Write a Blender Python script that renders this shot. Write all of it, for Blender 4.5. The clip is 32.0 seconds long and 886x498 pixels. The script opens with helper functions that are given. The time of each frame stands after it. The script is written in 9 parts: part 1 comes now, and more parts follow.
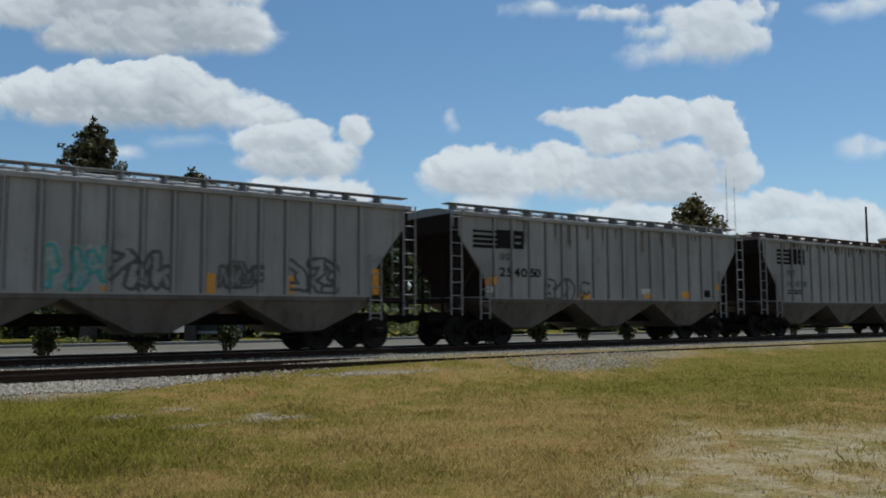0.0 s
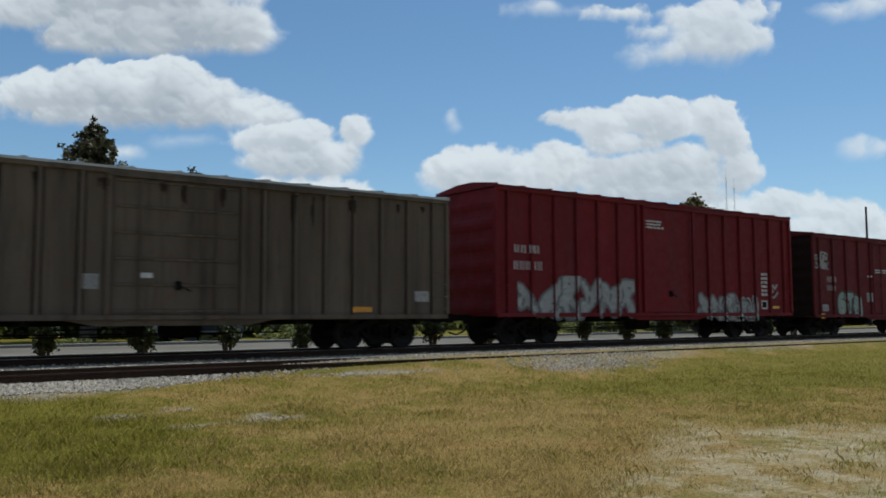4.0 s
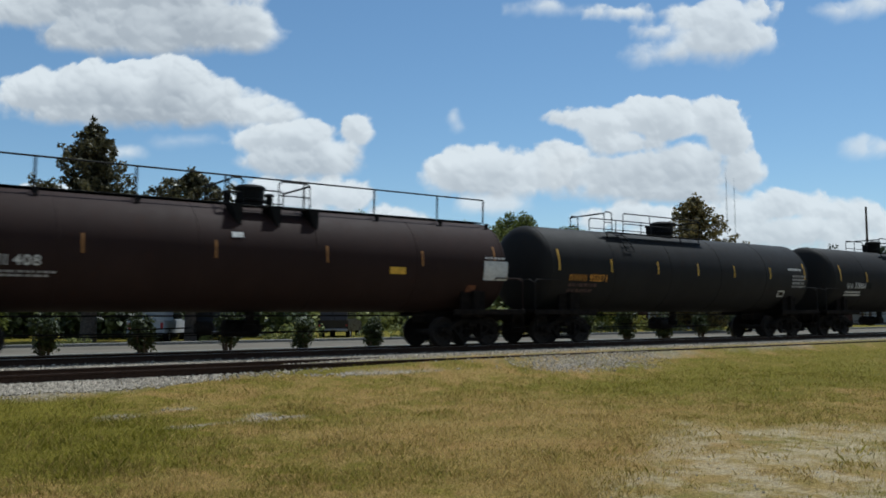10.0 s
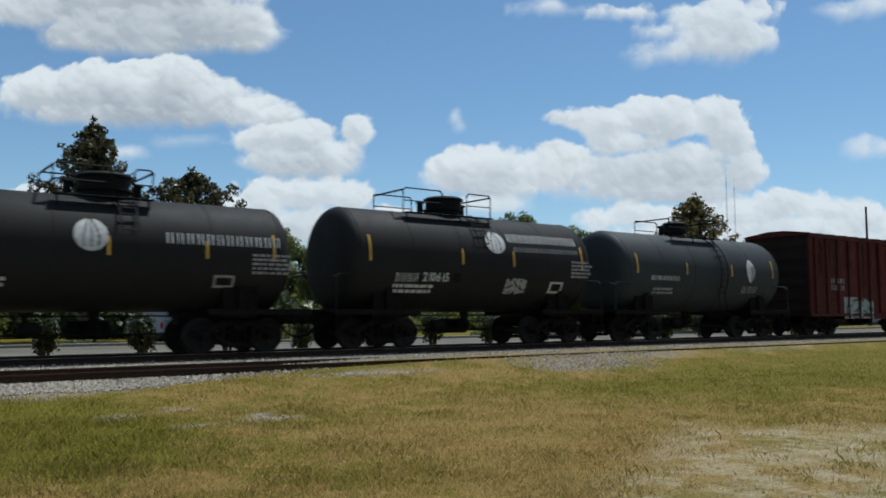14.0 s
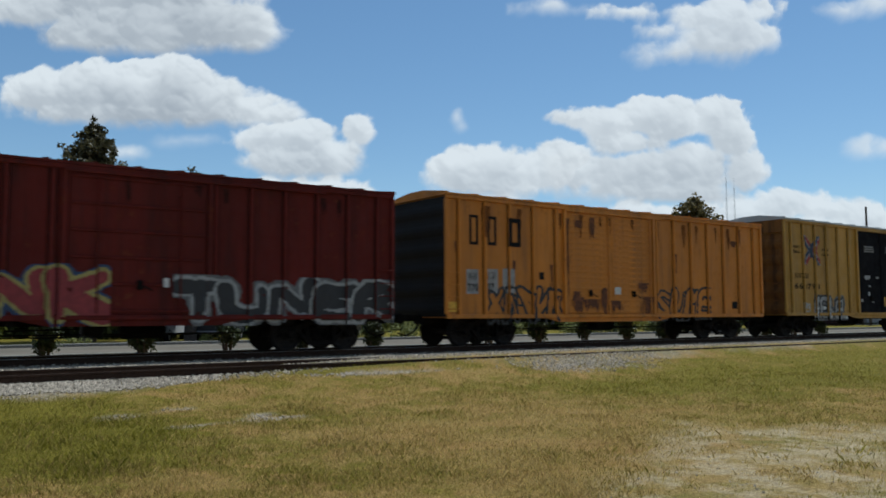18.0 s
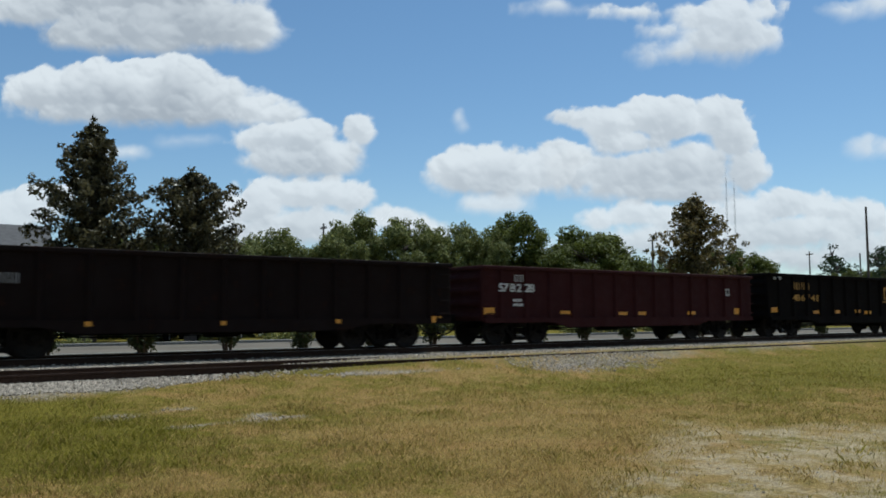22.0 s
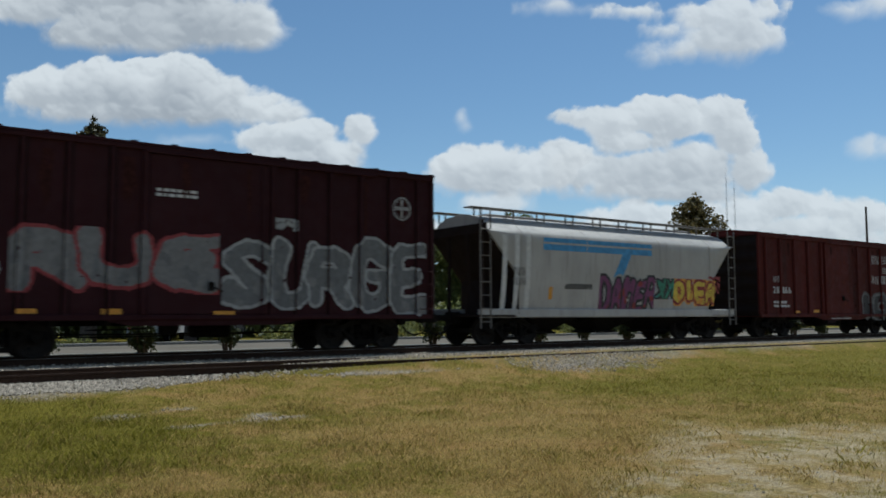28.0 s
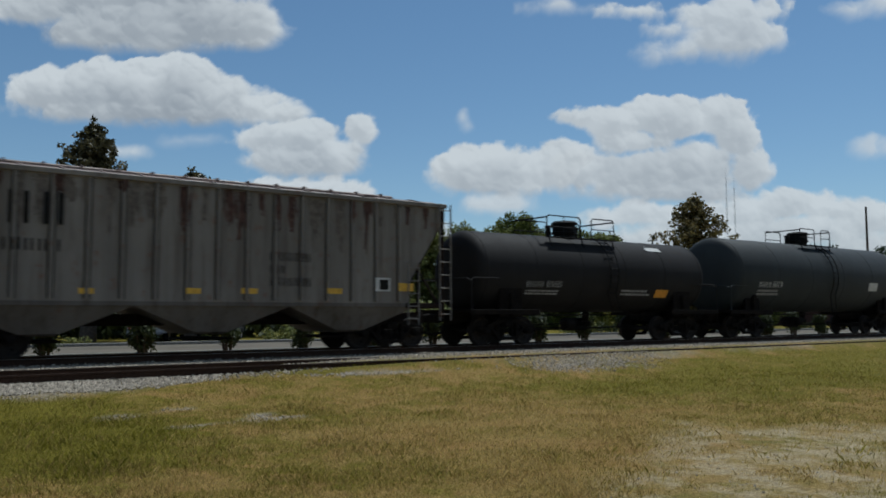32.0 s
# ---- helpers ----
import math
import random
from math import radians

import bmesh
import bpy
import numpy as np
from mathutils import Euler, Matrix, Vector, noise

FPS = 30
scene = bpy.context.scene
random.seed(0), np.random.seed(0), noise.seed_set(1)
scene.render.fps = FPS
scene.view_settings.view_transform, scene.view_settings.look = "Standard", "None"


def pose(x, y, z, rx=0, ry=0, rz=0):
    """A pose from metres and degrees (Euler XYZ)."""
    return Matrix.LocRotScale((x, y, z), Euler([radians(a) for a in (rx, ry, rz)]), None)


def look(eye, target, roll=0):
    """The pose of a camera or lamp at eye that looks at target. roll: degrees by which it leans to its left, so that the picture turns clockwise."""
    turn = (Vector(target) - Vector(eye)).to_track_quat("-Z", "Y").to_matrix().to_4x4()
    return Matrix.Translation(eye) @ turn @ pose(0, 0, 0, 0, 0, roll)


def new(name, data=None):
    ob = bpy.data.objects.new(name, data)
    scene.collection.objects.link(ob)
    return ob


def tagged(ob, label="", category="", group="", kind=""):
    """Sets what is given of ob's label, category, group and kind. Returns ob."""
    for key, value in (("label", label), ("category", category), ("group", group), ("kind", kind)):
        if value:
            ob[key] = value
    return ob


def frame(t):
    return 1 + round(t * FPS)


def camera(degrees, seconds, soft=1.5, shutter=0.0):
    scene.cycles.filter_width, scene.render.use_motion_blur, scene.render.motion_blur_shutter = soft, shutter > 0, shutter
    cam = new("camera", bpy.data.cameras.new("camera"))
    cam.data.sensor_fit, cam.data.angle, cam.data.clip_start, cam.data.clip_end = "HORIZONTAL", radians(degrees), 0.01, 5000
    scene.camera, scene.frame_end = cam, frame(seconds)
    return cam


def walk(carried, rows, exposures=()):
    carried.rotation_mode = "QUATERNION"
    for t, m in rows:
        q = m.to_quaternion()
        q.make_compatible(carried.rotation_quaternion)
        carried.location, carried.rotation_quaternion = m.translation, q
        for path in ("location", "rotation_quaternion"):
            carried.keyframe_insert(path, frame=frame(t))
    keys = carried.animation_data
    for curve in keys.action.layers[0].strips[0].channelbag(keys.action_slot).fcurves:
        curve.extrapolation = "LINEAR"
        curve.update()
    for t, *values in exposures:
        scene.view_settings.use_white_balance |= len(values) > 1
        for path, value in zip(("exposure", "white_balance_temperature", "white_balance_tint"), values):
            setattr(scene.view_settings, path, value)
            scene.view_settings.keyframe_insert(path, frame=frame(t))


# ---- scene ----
SPEED = ((0.0, 16.56), (16.0, 16.98), (32.0, 17.82))


def travel(t):
    """How far the train has gone after t seconds; its speed grows a little on the way."""
    (t0, v0), (t1, v1), (t2, v2) = SPEED
    a = min(max(t, t0), t1)
    d = v0 * a + (v1 - v0) * a * a / (2 * t1)
    if t > t1:
        b = t - t1
        d += v1 * b + (v2 - v1) * b * b / (2 * (t2 - t1))
    return d


EYE = Vector((0.0, -20.04, 0.955))
AIM = Vector((58.73, 60.51, 8.871))
LEAN = -0.17
cam = camera(55.81, 32.0, soft=1.75, shutter=0.16)
walk(cam, [(0.0, look(EYE, AIM, LEAN)), (32.0, look(EYE, AIM, LEAN))], [(t, e, 5700, 4) for t, e in ((0.0, -0.10), (3.0, -0.05), (6.0, 0.05), (13.0, 0.05), (24.0, 0.06), (27.5, -0.06), (29.0, -0.1), (31.0, -0.22), (32.0, -0.29))])

# ---- sky, sun, exposure ----
SUN_ELEVATION, SUN_TURN = 66.0, 74.0  # degrees; the turn from the y axis towards x
world = bpy.data.worlds.new("sky")
scene.world = world
world.use_nodes = True
wn, wl = world.node_tree.nodes, world.node_tree.links
sky = wn.new("ShaderNodeTexSky")
sky.sky_type = "NISHITA"
sky.sun_disc = False
sky.sun_elevation = radians(SUN_ELEVATION)
sky.sun_rotation = radians(SUN_TURN)
sky.air_density, sky.dust_density, sky.ozone_density = 1.0, 0.12, 2.0
hue = wn.new("ShaderNodeHueSaturation")
hue.inputs["Saturation"].default_value, hue.inputs["Hue"].default_value = 1.02, 0.494
wl.new(sky.outputs["Color"], hue.inputs["Color"])
# unseen clouds added all round outside the modelled sky, to whiten the fill light
way = wn.new("ShaderNodeTexCoord").outputs["Generated"]
puffs = wn.new("ShaderNodeTexNoise")
puffs.inputs["Scale"].default_value, puffs.inputs["Detail"].default_value = 3.2, 6.0
wl.new(way, puffs.inputs["Vector"])
white = wn.new("ShaderNodeMapRange")
for key, value in (("From Min", 0.5), ("From Max", 0.62), ("To Min", 0.0), ("To Max", 0.9)):
    white.inputs[key].default_value = value
wl.new(puffs.outputs["Fac"], white.inputs["Value"])
ahead = wn.new("ShaderNodeVectorMath")
ahead.operation = "DOT_PRODUCT"
wl.new(way, ahead.inputs[0])
ahead.inputs[1].default_value = tuple((AIM - EYE).normalized())
aside = wn.new("ShaderNodeMapRange")
for key, value in (("From Min", 0.78), ("From Max", 0.62), ("To Min", 0.0), ("To Max", 1.0)):
    aside.inputs[key].default_value = value
wl.new(ahead.outputs["Value"], aside.inputs["Value"])
both = wn.new("ShaderNodeMath")
both.operation = "MULTIPLY"
wl.new(white.outputs["Result"], both.inputs[0])
wl.new(aside.outputs["Result"], both.inputs[1])
blend = wn.new("ShaderNodeMix")
blend.data_type = "RGBA"
wl.new(both.outputs[0], blend.inputs[0])
wl.new(hue.outputs["Color"], blend.inputs[6])
blend.inputs[7].default_value = (5.6, 5.4, 5.1, 1.0)
wl.new(blend.outputs[2], wn["Background"].inputs["Color"])
wn["Background"].inputs["Strength"].default_value = 0.087
sun = new("sun", bpy.data.lights.new("sun", "SUN"))
sun.data.energy, sun.data.angle, sun.data.color = 4.4, radians(0.53), (1.0, 0.95, 0.87)
sun_way = Vector((math.sin(radians(SUN_TURN)) * math.cos(radians(SUN_ELEVATION)),
                  math.cos(radians(SUN_TURN)) * math.cos(radians(SUN_ELEVATION)), math.sin(radians(SUN_ELEVATION))))
sun.matrix_world = look(sun_way * 100, (0, 0, 0))


# ---- materials ----
def shade(name, rough=0.7, metal=0.0):
    m = bpy.data.materials.new(name)
    m.use_nodes = True
    b = m.node_tree.nodes["Principled BSDF"]
    b.inputs["Roughness"].default_value = rough
    b.inputs["Metallic"].default_value = metal
    return m, m.node_tree.nodes, m.node_tree.links, b


def noise_at(n, l, vec, scale, detail=4.0, rough=0.6, stretch=None):
    if stretch:
        mp = n.new("ShaderNodeMapping")
        mp.inputs["Scale"].default_value = stretch
        l.new(vec, mp.inputs["Vector"])
        vec = mp.outputs["Vector"]
    t = n.new("ShaderNodeTexNoise")
    t.inputs["Scale"].default_value, t.inputs["Detail"].default_value, t.inputs["Roughness"].default_value = scale, detail, rough
    l.new(vec, t.inputs["Vector"])
    return t.outputs["Fac"]


def ramp(n, l, fac, lo, hi, a=0.0, b=1.0):
    r = n.new("ShaderNodeMapRange")
    r.interpolation_type = "SMOOTHSTEP"
    for k, v in (("From Min", lo), ("From Max", hi), ("To Min", a), ("To Max", b)):
        r.inputs[k].default_value = v
    l.new(fac, r.inputs["Value"])
    return r.outputs["Result"]


def mix(n, l, fac, a, b, kind="MIX"):
    x = n.new("ShaderNodeMix")
    x.data_type, x.blend_type = "RGBA", kind
    for sock, v in ((x.inputs[0], fac), (x.inputs[6], a), (x.inputs[7], b)):
        if isinstance(v, (int, float)):
            sock.default_value = v
        elif isinstance(v, tuple):
            sock.default_value = (*v, 1.0)
        else:
            l.new(v, sock)
    return x.outputs[2]


def bump(n, l, b, height, strength=0.3, dist=0.02):
    k = n.new("ShaderNodeBump")
    k.inputs["Strength"].default_value, k.inputs["Distance"].default_value = strength, dist
    l.new(height, k.inputs["Height"])
    l.new(k.outputs["Normal"], b.inputs["Normal"])


def place(n):
    return n.new("ShaderNodeTexCoord").outputs["Object"]


def paint(name, colour, grime=0.35, rust=0.15, rough=0.55, fade=0.3, grime_colour=(0.05, 0.038, 0.028), from_to=(0.47, 0.78), gloss=0.35, relief=0.18):
    """Weathered paint on steel: faded patches, streaks of grime that run down, spots of rust."""
    m, n, l, b = shade(name, rough)
    b.inputs["Specular IOR Level"].default_value = gloss
    p = place(n)
    rust_colour = (0.16, 0.06, 0.025)
    if max(colour) < 0.07:
        grime_colour, rust_colour = tuple(c * 0.8 + 0.005 for c in colour), (0.045, 0.018, 0.009)
    pale = tuple(min(1.0, c * 1.3 + 0.006) for c in colour)
    deep = tuple(c * 0.72 for c in colour)
    c = mix(n, l, ramp(n, l, noise_at(n, l, p, 0.55, 5), 0.35, 0.7), deep, pale)
    c = mix(n, l, 1.0 - fade, c, colour)
    streak = noise_at(n, l, p, 1.0, 5, 0.65, (3.4, 3.4, 0.28))
    broad = noise_at(n, l, p, 0.8, 4, 0.55, (1.0, 1.0, 0.12))
    c = mix(n, l, ramp(n, l, broad, 0.36, 0.66, 0.0, min(0.6, grime * 0.85)), c, tuple(0.45 * k + 0.25 * g for k, g in zip(colour, grime_colour)))
    c = mix(n, l, ramp(n, l, streak, from_to[0], from_to[1], 0.0, grime), c, grime_colour)
    thin = noise_at(n, l, p, 1.0, 6, 0.7, (15.0, 15.0, 0.5))
    c = mix(n, l, ramp(n, l, thin, 0.53, 0.72, 0.0, grime * 0.8), c, grime_colour)
    c = mix(n, l, ramp(n, l, thin, 0.40, 0.26, 0.0, 0.3 * fade / 0.3), c, pale)
    blot = noise_at(n, l, p, 2.6, 7, 0.72)
    c = mix(n, l, ramp(n, l, blot, 0.56, 0.70, 0.0, rust), c, rust_colour)
    fine = noise_at(n, l, p, 38.0, 3)
    c = mix(n, l, ramp(n, l, fine, 0.3, 0.75, 0.0, 0.16), c, deep)
    l.new(c, b.inputs["Base Color"])
    l.new(ramp(n, l, blot, 0.3, 0.75, rough - (0.08 if relief > 0.1 else 0.02), min(1.0, rough + (0.25 if relief > 0.1 else 0.05))), b.inputs["Roughness"])
    bump(n, l, b, noise_at(n, l, p, 5.0, 4), relief, 0.02)
    return m


def plain(name, colour, rough=0.7, metal=0.0, scale=12.0, vary=0.3, relief=0.15, gloss=0.5):
    m, n, l, b = shade(name, rough, metal)
    b.inputs["Specular IOR Level"].default_value = gloss
    p = place(n)
    c = mix(n, l, ramp(n, l, noise_at(n, l, p, scale, 5), 0.3, 0.72), tuple(k * (1 - vary) for k in colour), tuple(min(1, k * (1 + vary)) for k in colour))
    c = mix(n, l, ramp(n, l, noise_at(n, l, p, scale * 0.12, 3), 0.35, 0.7, 0.0, 0.5), c, tuple(k * (1 - vary * 0.8) for k in colour))
    l.new(c, b.inputs["Base Color"])
    bump(n, l, b, noise_at(n, l, p, scale * 2.5, 4), relief, 0.01)
    return m


M_STEEL = plain("dark_truck_steel", (0.0105, 0.0085, 0.007), 0.9, 0.0, 9.0, 0.45, gloss=0.12)
M_WHEEL = plain("wheel_steel", (0.018, 0.0135, 0.011), 0.75, 0.0, 14.0, 0.4, gloss=0.25)
M_UNDER = plain("underframe_grime", (0.012, 0.0095, 0.008), 0.95, 0.0, 6.0, 0.4, gloss=0.1)
M_BLACK = plain("black_fitting", (0.0055, 0.0052, 0.005), 0.7, 0.0, 14.0, 0.3, gloss=0.15)
M_RAIL = plain("rusty_rail", (0.04, 0.022, 0.014), 0.85, 0.0, 18.0, 0.35, gloss=0.2)
M_STAKE = plain("dark_stake_steel", (0.013, 0.010, 0.009), 0.85, 0.0, 9.0, 0.4, gloss=0.15)
M_RAILTOP = plain("worn_rail_head", (0.3, 0.28, 0.26), 0.35, 0.85, 20.0, 0.3)
M_TIE = plain("creosoted_wood", (0.045, 0.036, 0.028), 0.9, 0.0, 7.0, 0.45, 0.4)
# for strips that paint the shade line of ribs together with their weld seam
M_SEAMSHADE = plain("dark_seam_and_rib_shade", (0.012, 0.009, 0.008), 0.95, 0.0, 8.0, 0.5, gloss=0.1)
M_WHITE = plain("white_lettering", (0.52, 0.51, 0.485), 0.65, 0.0, 9.0, 0.18)
M_GREYMARK = plain("worn_grey_marking", (0.28, 0.27, 0.26), 0.7, 0.0, 9.0, 0.3)
M_DARKMARK = plain("black_lettering", (0.014, 0.0135, 0.013), 0.8, 0.0, 9.0, 0.25, gloss=0.1)
M_YELLOW = plain("yellow_reflector", (0.62, 0.36, 0.03), 0.5, 0.0, 10.0, 0.25)
M_ORANGE = plain("orange_reflector", (0.62, 0.27, 0.02), 0.5, 0.0, 10.0, 0.25)
M_REDMARK = plain("red_marking", (0.42, 0.03, 0.03), 0.6, 0.0, 9.0, 0.25)
M_BLUEMARK = plain("blue_marking", (0.07, 0.16, 0.38), 0.6, 0.0, 9.0, 0.25)


# ---- mesh building ----
class Shape:
    """Collects corners and faces for one mesh."""

    def __init__(self):
        self.v, self.f, self.mi = [], [], []

    def add(self, verts, faces, mat=0):
        k = len(self.v)
        self.v += [tuple(p) for p in verts]
        self.f += [tuple(i + k for i in f) for f in faces]
        self.mi += [mat] * len(faces)
        return self

    def box(self, x0, x1, y0, y1, z0, z1, bevel=0.0, mat=0):
        """A box; with a bevel its upright and level edges are cut off."""
        x0, x1, y0, y1, z0, z1 = min(x0, x1), max(x0, x1), min(y0, y1), max(y0, y1), min(z0, z1), max(z0, z1)
        b = min(bevel, (x1 - x0) * 0.45, (y1 - y0) * 0.45, (z1 - z0) * 0.45)
        if b <= 0:
            v = [(x, y, z) for z in (z0, z1) for x, y in ((x0, y0), (x1, y0), (x1, y1), (x0, y1))]
            return self.add(v, [(3, 2, 1, 0), (4, 5, 6, 7), (0, 1, 5, 4), (1, 2, 6, 5), (2, 3, 7, 6), (3, 0, 4, 7)], mat)
        rings = []
        for z, i in ((z0, b), (z0 + b, 0), (z1 - b, 0), (z1, b)):
            xa, xb, ya, yb = x0 + i, x1 - i, y0 + i, y1 - i
            rings.append([(xa + b, ya, z), (xb - b, ya, z), (xb, ya + b, z), (xb, yb - b, z), (xb - b, yb, z), (xa + b, yb, z), (xa, yb - b, z), (xa, ya + b, z)])
        return self.loft(rings, mat=mat)

    def loft(self, rings, caps=True, mat=0):
        n = len(rings[0])
        v = [p for r in rings for p in r]
        f = []
        for i in range(len(rings) - 1):
            for j in range(n):
                a, b = i * n + j, i * n + (j + 1) % n
                f.append((a, b, b + n, a + n))
        if caps:
            f.append(tuple(range(n - 1, -1, -1)))
            k = (len(rings) - 1) * n
            f.append(tuple(range(k, k + n)))
        return self.add(v, f, mat)

    def tube(self, points, radius, sides=6, mat=0):
        """A round bar along points."""
        pts = [Vector(p) for p in points]
        rings = []
        for i, p in enumerate(pts):
            d = ((pts[min(i + 1, len(pts) - 1)] - pts[i]).normalized() + (pts[i] - pts[max(i - 1, 0)]).normalized())
            d = d.normalized() if d.length > 1e-6 else Vector((0, 0, 1))
            side = d.cross(Vector((0, 0, 1)))
            side = side.normalized() if side.length > 0.05 else d.cross(Vector((0, 1, 0))).normalized()
            up = side.cross(d)
            r = radius[i] if isinstance(radius, (list, tuple)) else radius
            rings.append([p + (side * math.cos(a) + up * math.sin(a)) * r for a in [2 * math.pi * k / sides for k in range(sides)]])
        return self.loft(rings, mat=mat)

    def turned(self, profile, axis="x", centre=(0, 0, 0), sides=20, mat=0):
        """A body turned about an axis: profile holds (place along the axis, radius)."""
        rings = []
        for a, r in profile:
            ring = []
            for k in range(sides):
                c, s = r * math.cos(2 * math.pi * k / sides), r * math.sin(2 * math.pi * k / sides)
                p = {"x": (a, c, s), "y": (s, a, c), "z": (c, s, a)}[axis]
                ring.append((p[0] + centre[0], p[1] + centre[1], p[2] + centre[2]))
            rings.append(ring)
        return self.loft(rings, mat=mat)

    def prism(self, outline, y0, y1, mat=0):
        """An outline in x and z, given against the clock, drawn out from y0 to y1."""
        return self.loft([[(x, y1, z) for x, z in outline], [(x, y0, z) for x, z in outline]], mat=mat)

    def mesh(self, name, mats, smooth=False):
        me = bpy.data.meshes.new(name)
        me.from_pydata(self.v, [], self.f)
        for m in mats if isinstance(mats, (list, tuple)) else [mats]:
            me.materials.append(m)
        if any(self.mi):
            me.polygons.foreach_set("material_index", self.mi)
        if smooth:
            me.polygons.foreach_set("use_smooth", [True] * len(me.polygons))
        me.update()
        return me


def part(name, data, mats, parent, label="", at=None, smooth=False):
    """Links a shape, or a mesh that exists already, as one mesh object under parent."""
    ob = new(name, data if isinstance(data, bpy.types.Mesh) else data.mesh(name, mats, smooth))
    ob.parent = parent
    if at is not None:
        ob.matrix_basis = at
    return tagged(ob, label)


def thing(name, label, category, group="", kind="", at=None):
    ob = new(name)
    if at is not None:
        ob.matrix_basis = at
    return tagged(ob, label, category, group, kind)


def soften(me, angle=35.0):
    """Smooth shading but for edges sharper than the angle."""
    me.polygons.foreach_set("use_smooth", [True] * len(me.polygons))
    bm = bmesh.new()
    bm.from_mesh(me)
    for e in bm.edges:
        e.smooth = len(e.link_faces) == 2 and e.calc_face_angle(0.0) < radians(angle)
    bm.to_mesh(me)
    bm.free()
    return me


# ---- the ground ----
def step(a, b, x):
    t = np.clip((x - a) / (b - a), 0.0, 1.0)
    return t * t * (3 - 2 * t)


def rough_field(x, y, scale, seed=0.0):
    """Cheap smooth unevenness from sines of many headings, about -1 to 1."""
    out = np.zeros_like(np.asarray(x, float))
    for k in range(7):
        a = 2.4 * k + seed
        s = scale * (1.0 + 0.37 * k)
        out = out + np.sin((np.cos(a) * x + np.sin(a) * y) * s + 1.7 * k * k + seed * 3.1)
    return out / 4.0


def ground_height(x, y):
    z = -0.5 + 0.22 * step(-7.5, -4.6, y) + 0.06 * step(-4.4, -3.9, y) + 0.06 * step(-1.6, -0.6, y) - 0.18 * step(3.6, 6.0, y) - 0.02 * step(6.0, 8.0, y)
    z = z + 0.115 * step(5.0, 13.0, x) * step(-4.7, -4.0, y) * (1 - step(-2.3, -1.5, y)) * (1 + 0.5 * step(-3.75, -3.3, y))
    z = z + 0.14 * step(60, 200, np.hypot(x, y + 20))
    bumps = 0.035 * rough_field(x, y, 0.5, 1.0) + 0.014 * rough_field(x, y, 2.6, 4.0)
    return z + bumps * (1 - step(-5.6, -4.4, y)) * (1 - step(30, 60, np.abs(x)))


def cover(x, y):
    """How stony, how sandy and how green the ground is, each 0 to 1."""
    w = 0.5 * rough_field(x, y, 1.3, 2.0) + 0.35 * rough_field(x, y, 4.1, 6.0)
    stony = np.zeros_like(np.asarray(x, float))
    for cx, cy, rx, ry in ((5.0, -9.05, 0.62, 0.34), (5.2, -8.45, 0.34, 0.40), (4.05, -9.05, 0.42, 0.16), (3.42, -7.35, 0.36, 0.34), (15.6, -4.6, 2.7, 1.35), (19.0, -4.0, 2.6, 0.7), (9.8, -4.6, 1.6, 0.35), (25.0, -3.9, 3.5, 0.5), (4.4, -7.0, 0.35, 0.2)):
        d = np.hypot((x - cx) / rx, (y - cy) / ry) + 0.35 * w
        stony = np.maximum(stony, (0.62 if rx > 2 else 1.0) * (1 - step(0.3, 1.1, d + 0.25 * rough_field(x, y, 7.0, 3.0))))
    edge = -4.1 - 1.35 * (1 - step(3.0, 7.0, x)) + 0.25 * w
    shoulder = step(edge - 0.25, edge + 0.35, y) * (1 - step(4.2, 5.6, y)) * (1 - step(5.0, 8.5, x) * (1 - step(-3.6, -2.6, y + 0.4 * w)) * 0.85)
    stony = np.maximum(stony, shoulder)
    a = ((x - 4.5) * 2.6 - (y + 15.5) * 4.5) / 5.2
    b = (-(x - 9.0) * 1.8 - (y + 12.9) * 1.9) / 2.6
    sandy = step(-0.35, 0.6, np.minimum(a, b + 0.3) + 0.45 * w)
    green = 0.38 + 0.25 * w + 0.16 * rough_field(x, y, 0.9, 12.0)
    for cx, cy, rx, ry, k in ((1.9, -8.6, 2.7, 3.6, 0.9), (3.0, -5.5, 3.0, 1.6, 0.25), (8.8, -3.6, 2.4, 1.0, 0.7), (12.0, -7.5, 4.0, 2.0, 0.15), (19.5, -3.6, 1.6, 0.7, 0.6), (34.0, -5.0, 9.0, 3.0, 0.25), (6.5, -13.0, 3.0, 2.6, -0.3), (9.5, -11.0, 3.4, 1.8, -0.22), (17.0, -9.5, 7.5, 3.0, 0.46), (26.0, -7.0, 12.0, 3.0, 0.46), (12.0, -2.9, 1.8, 0.5, 0.5), (40.0, -3.3, 10.0, 1.2, 0.4)):
        green = green + k * (1 - step(0.3, 1.15, np.hypot((x - cx) / rx, (y - cy) / ry)))
    green = green + 0.5 * step(20, 26, y)
    return stony, sandy, np.clip(green, 0.02, 1.0)


def lines(*spans):
    out = []
    for a, b, s in spans:
        out += list(np.arange(a, b - s * 0.25, s))
    return np.array(sorted(set(np.round(out, 3))) + [spans[-1][1]])


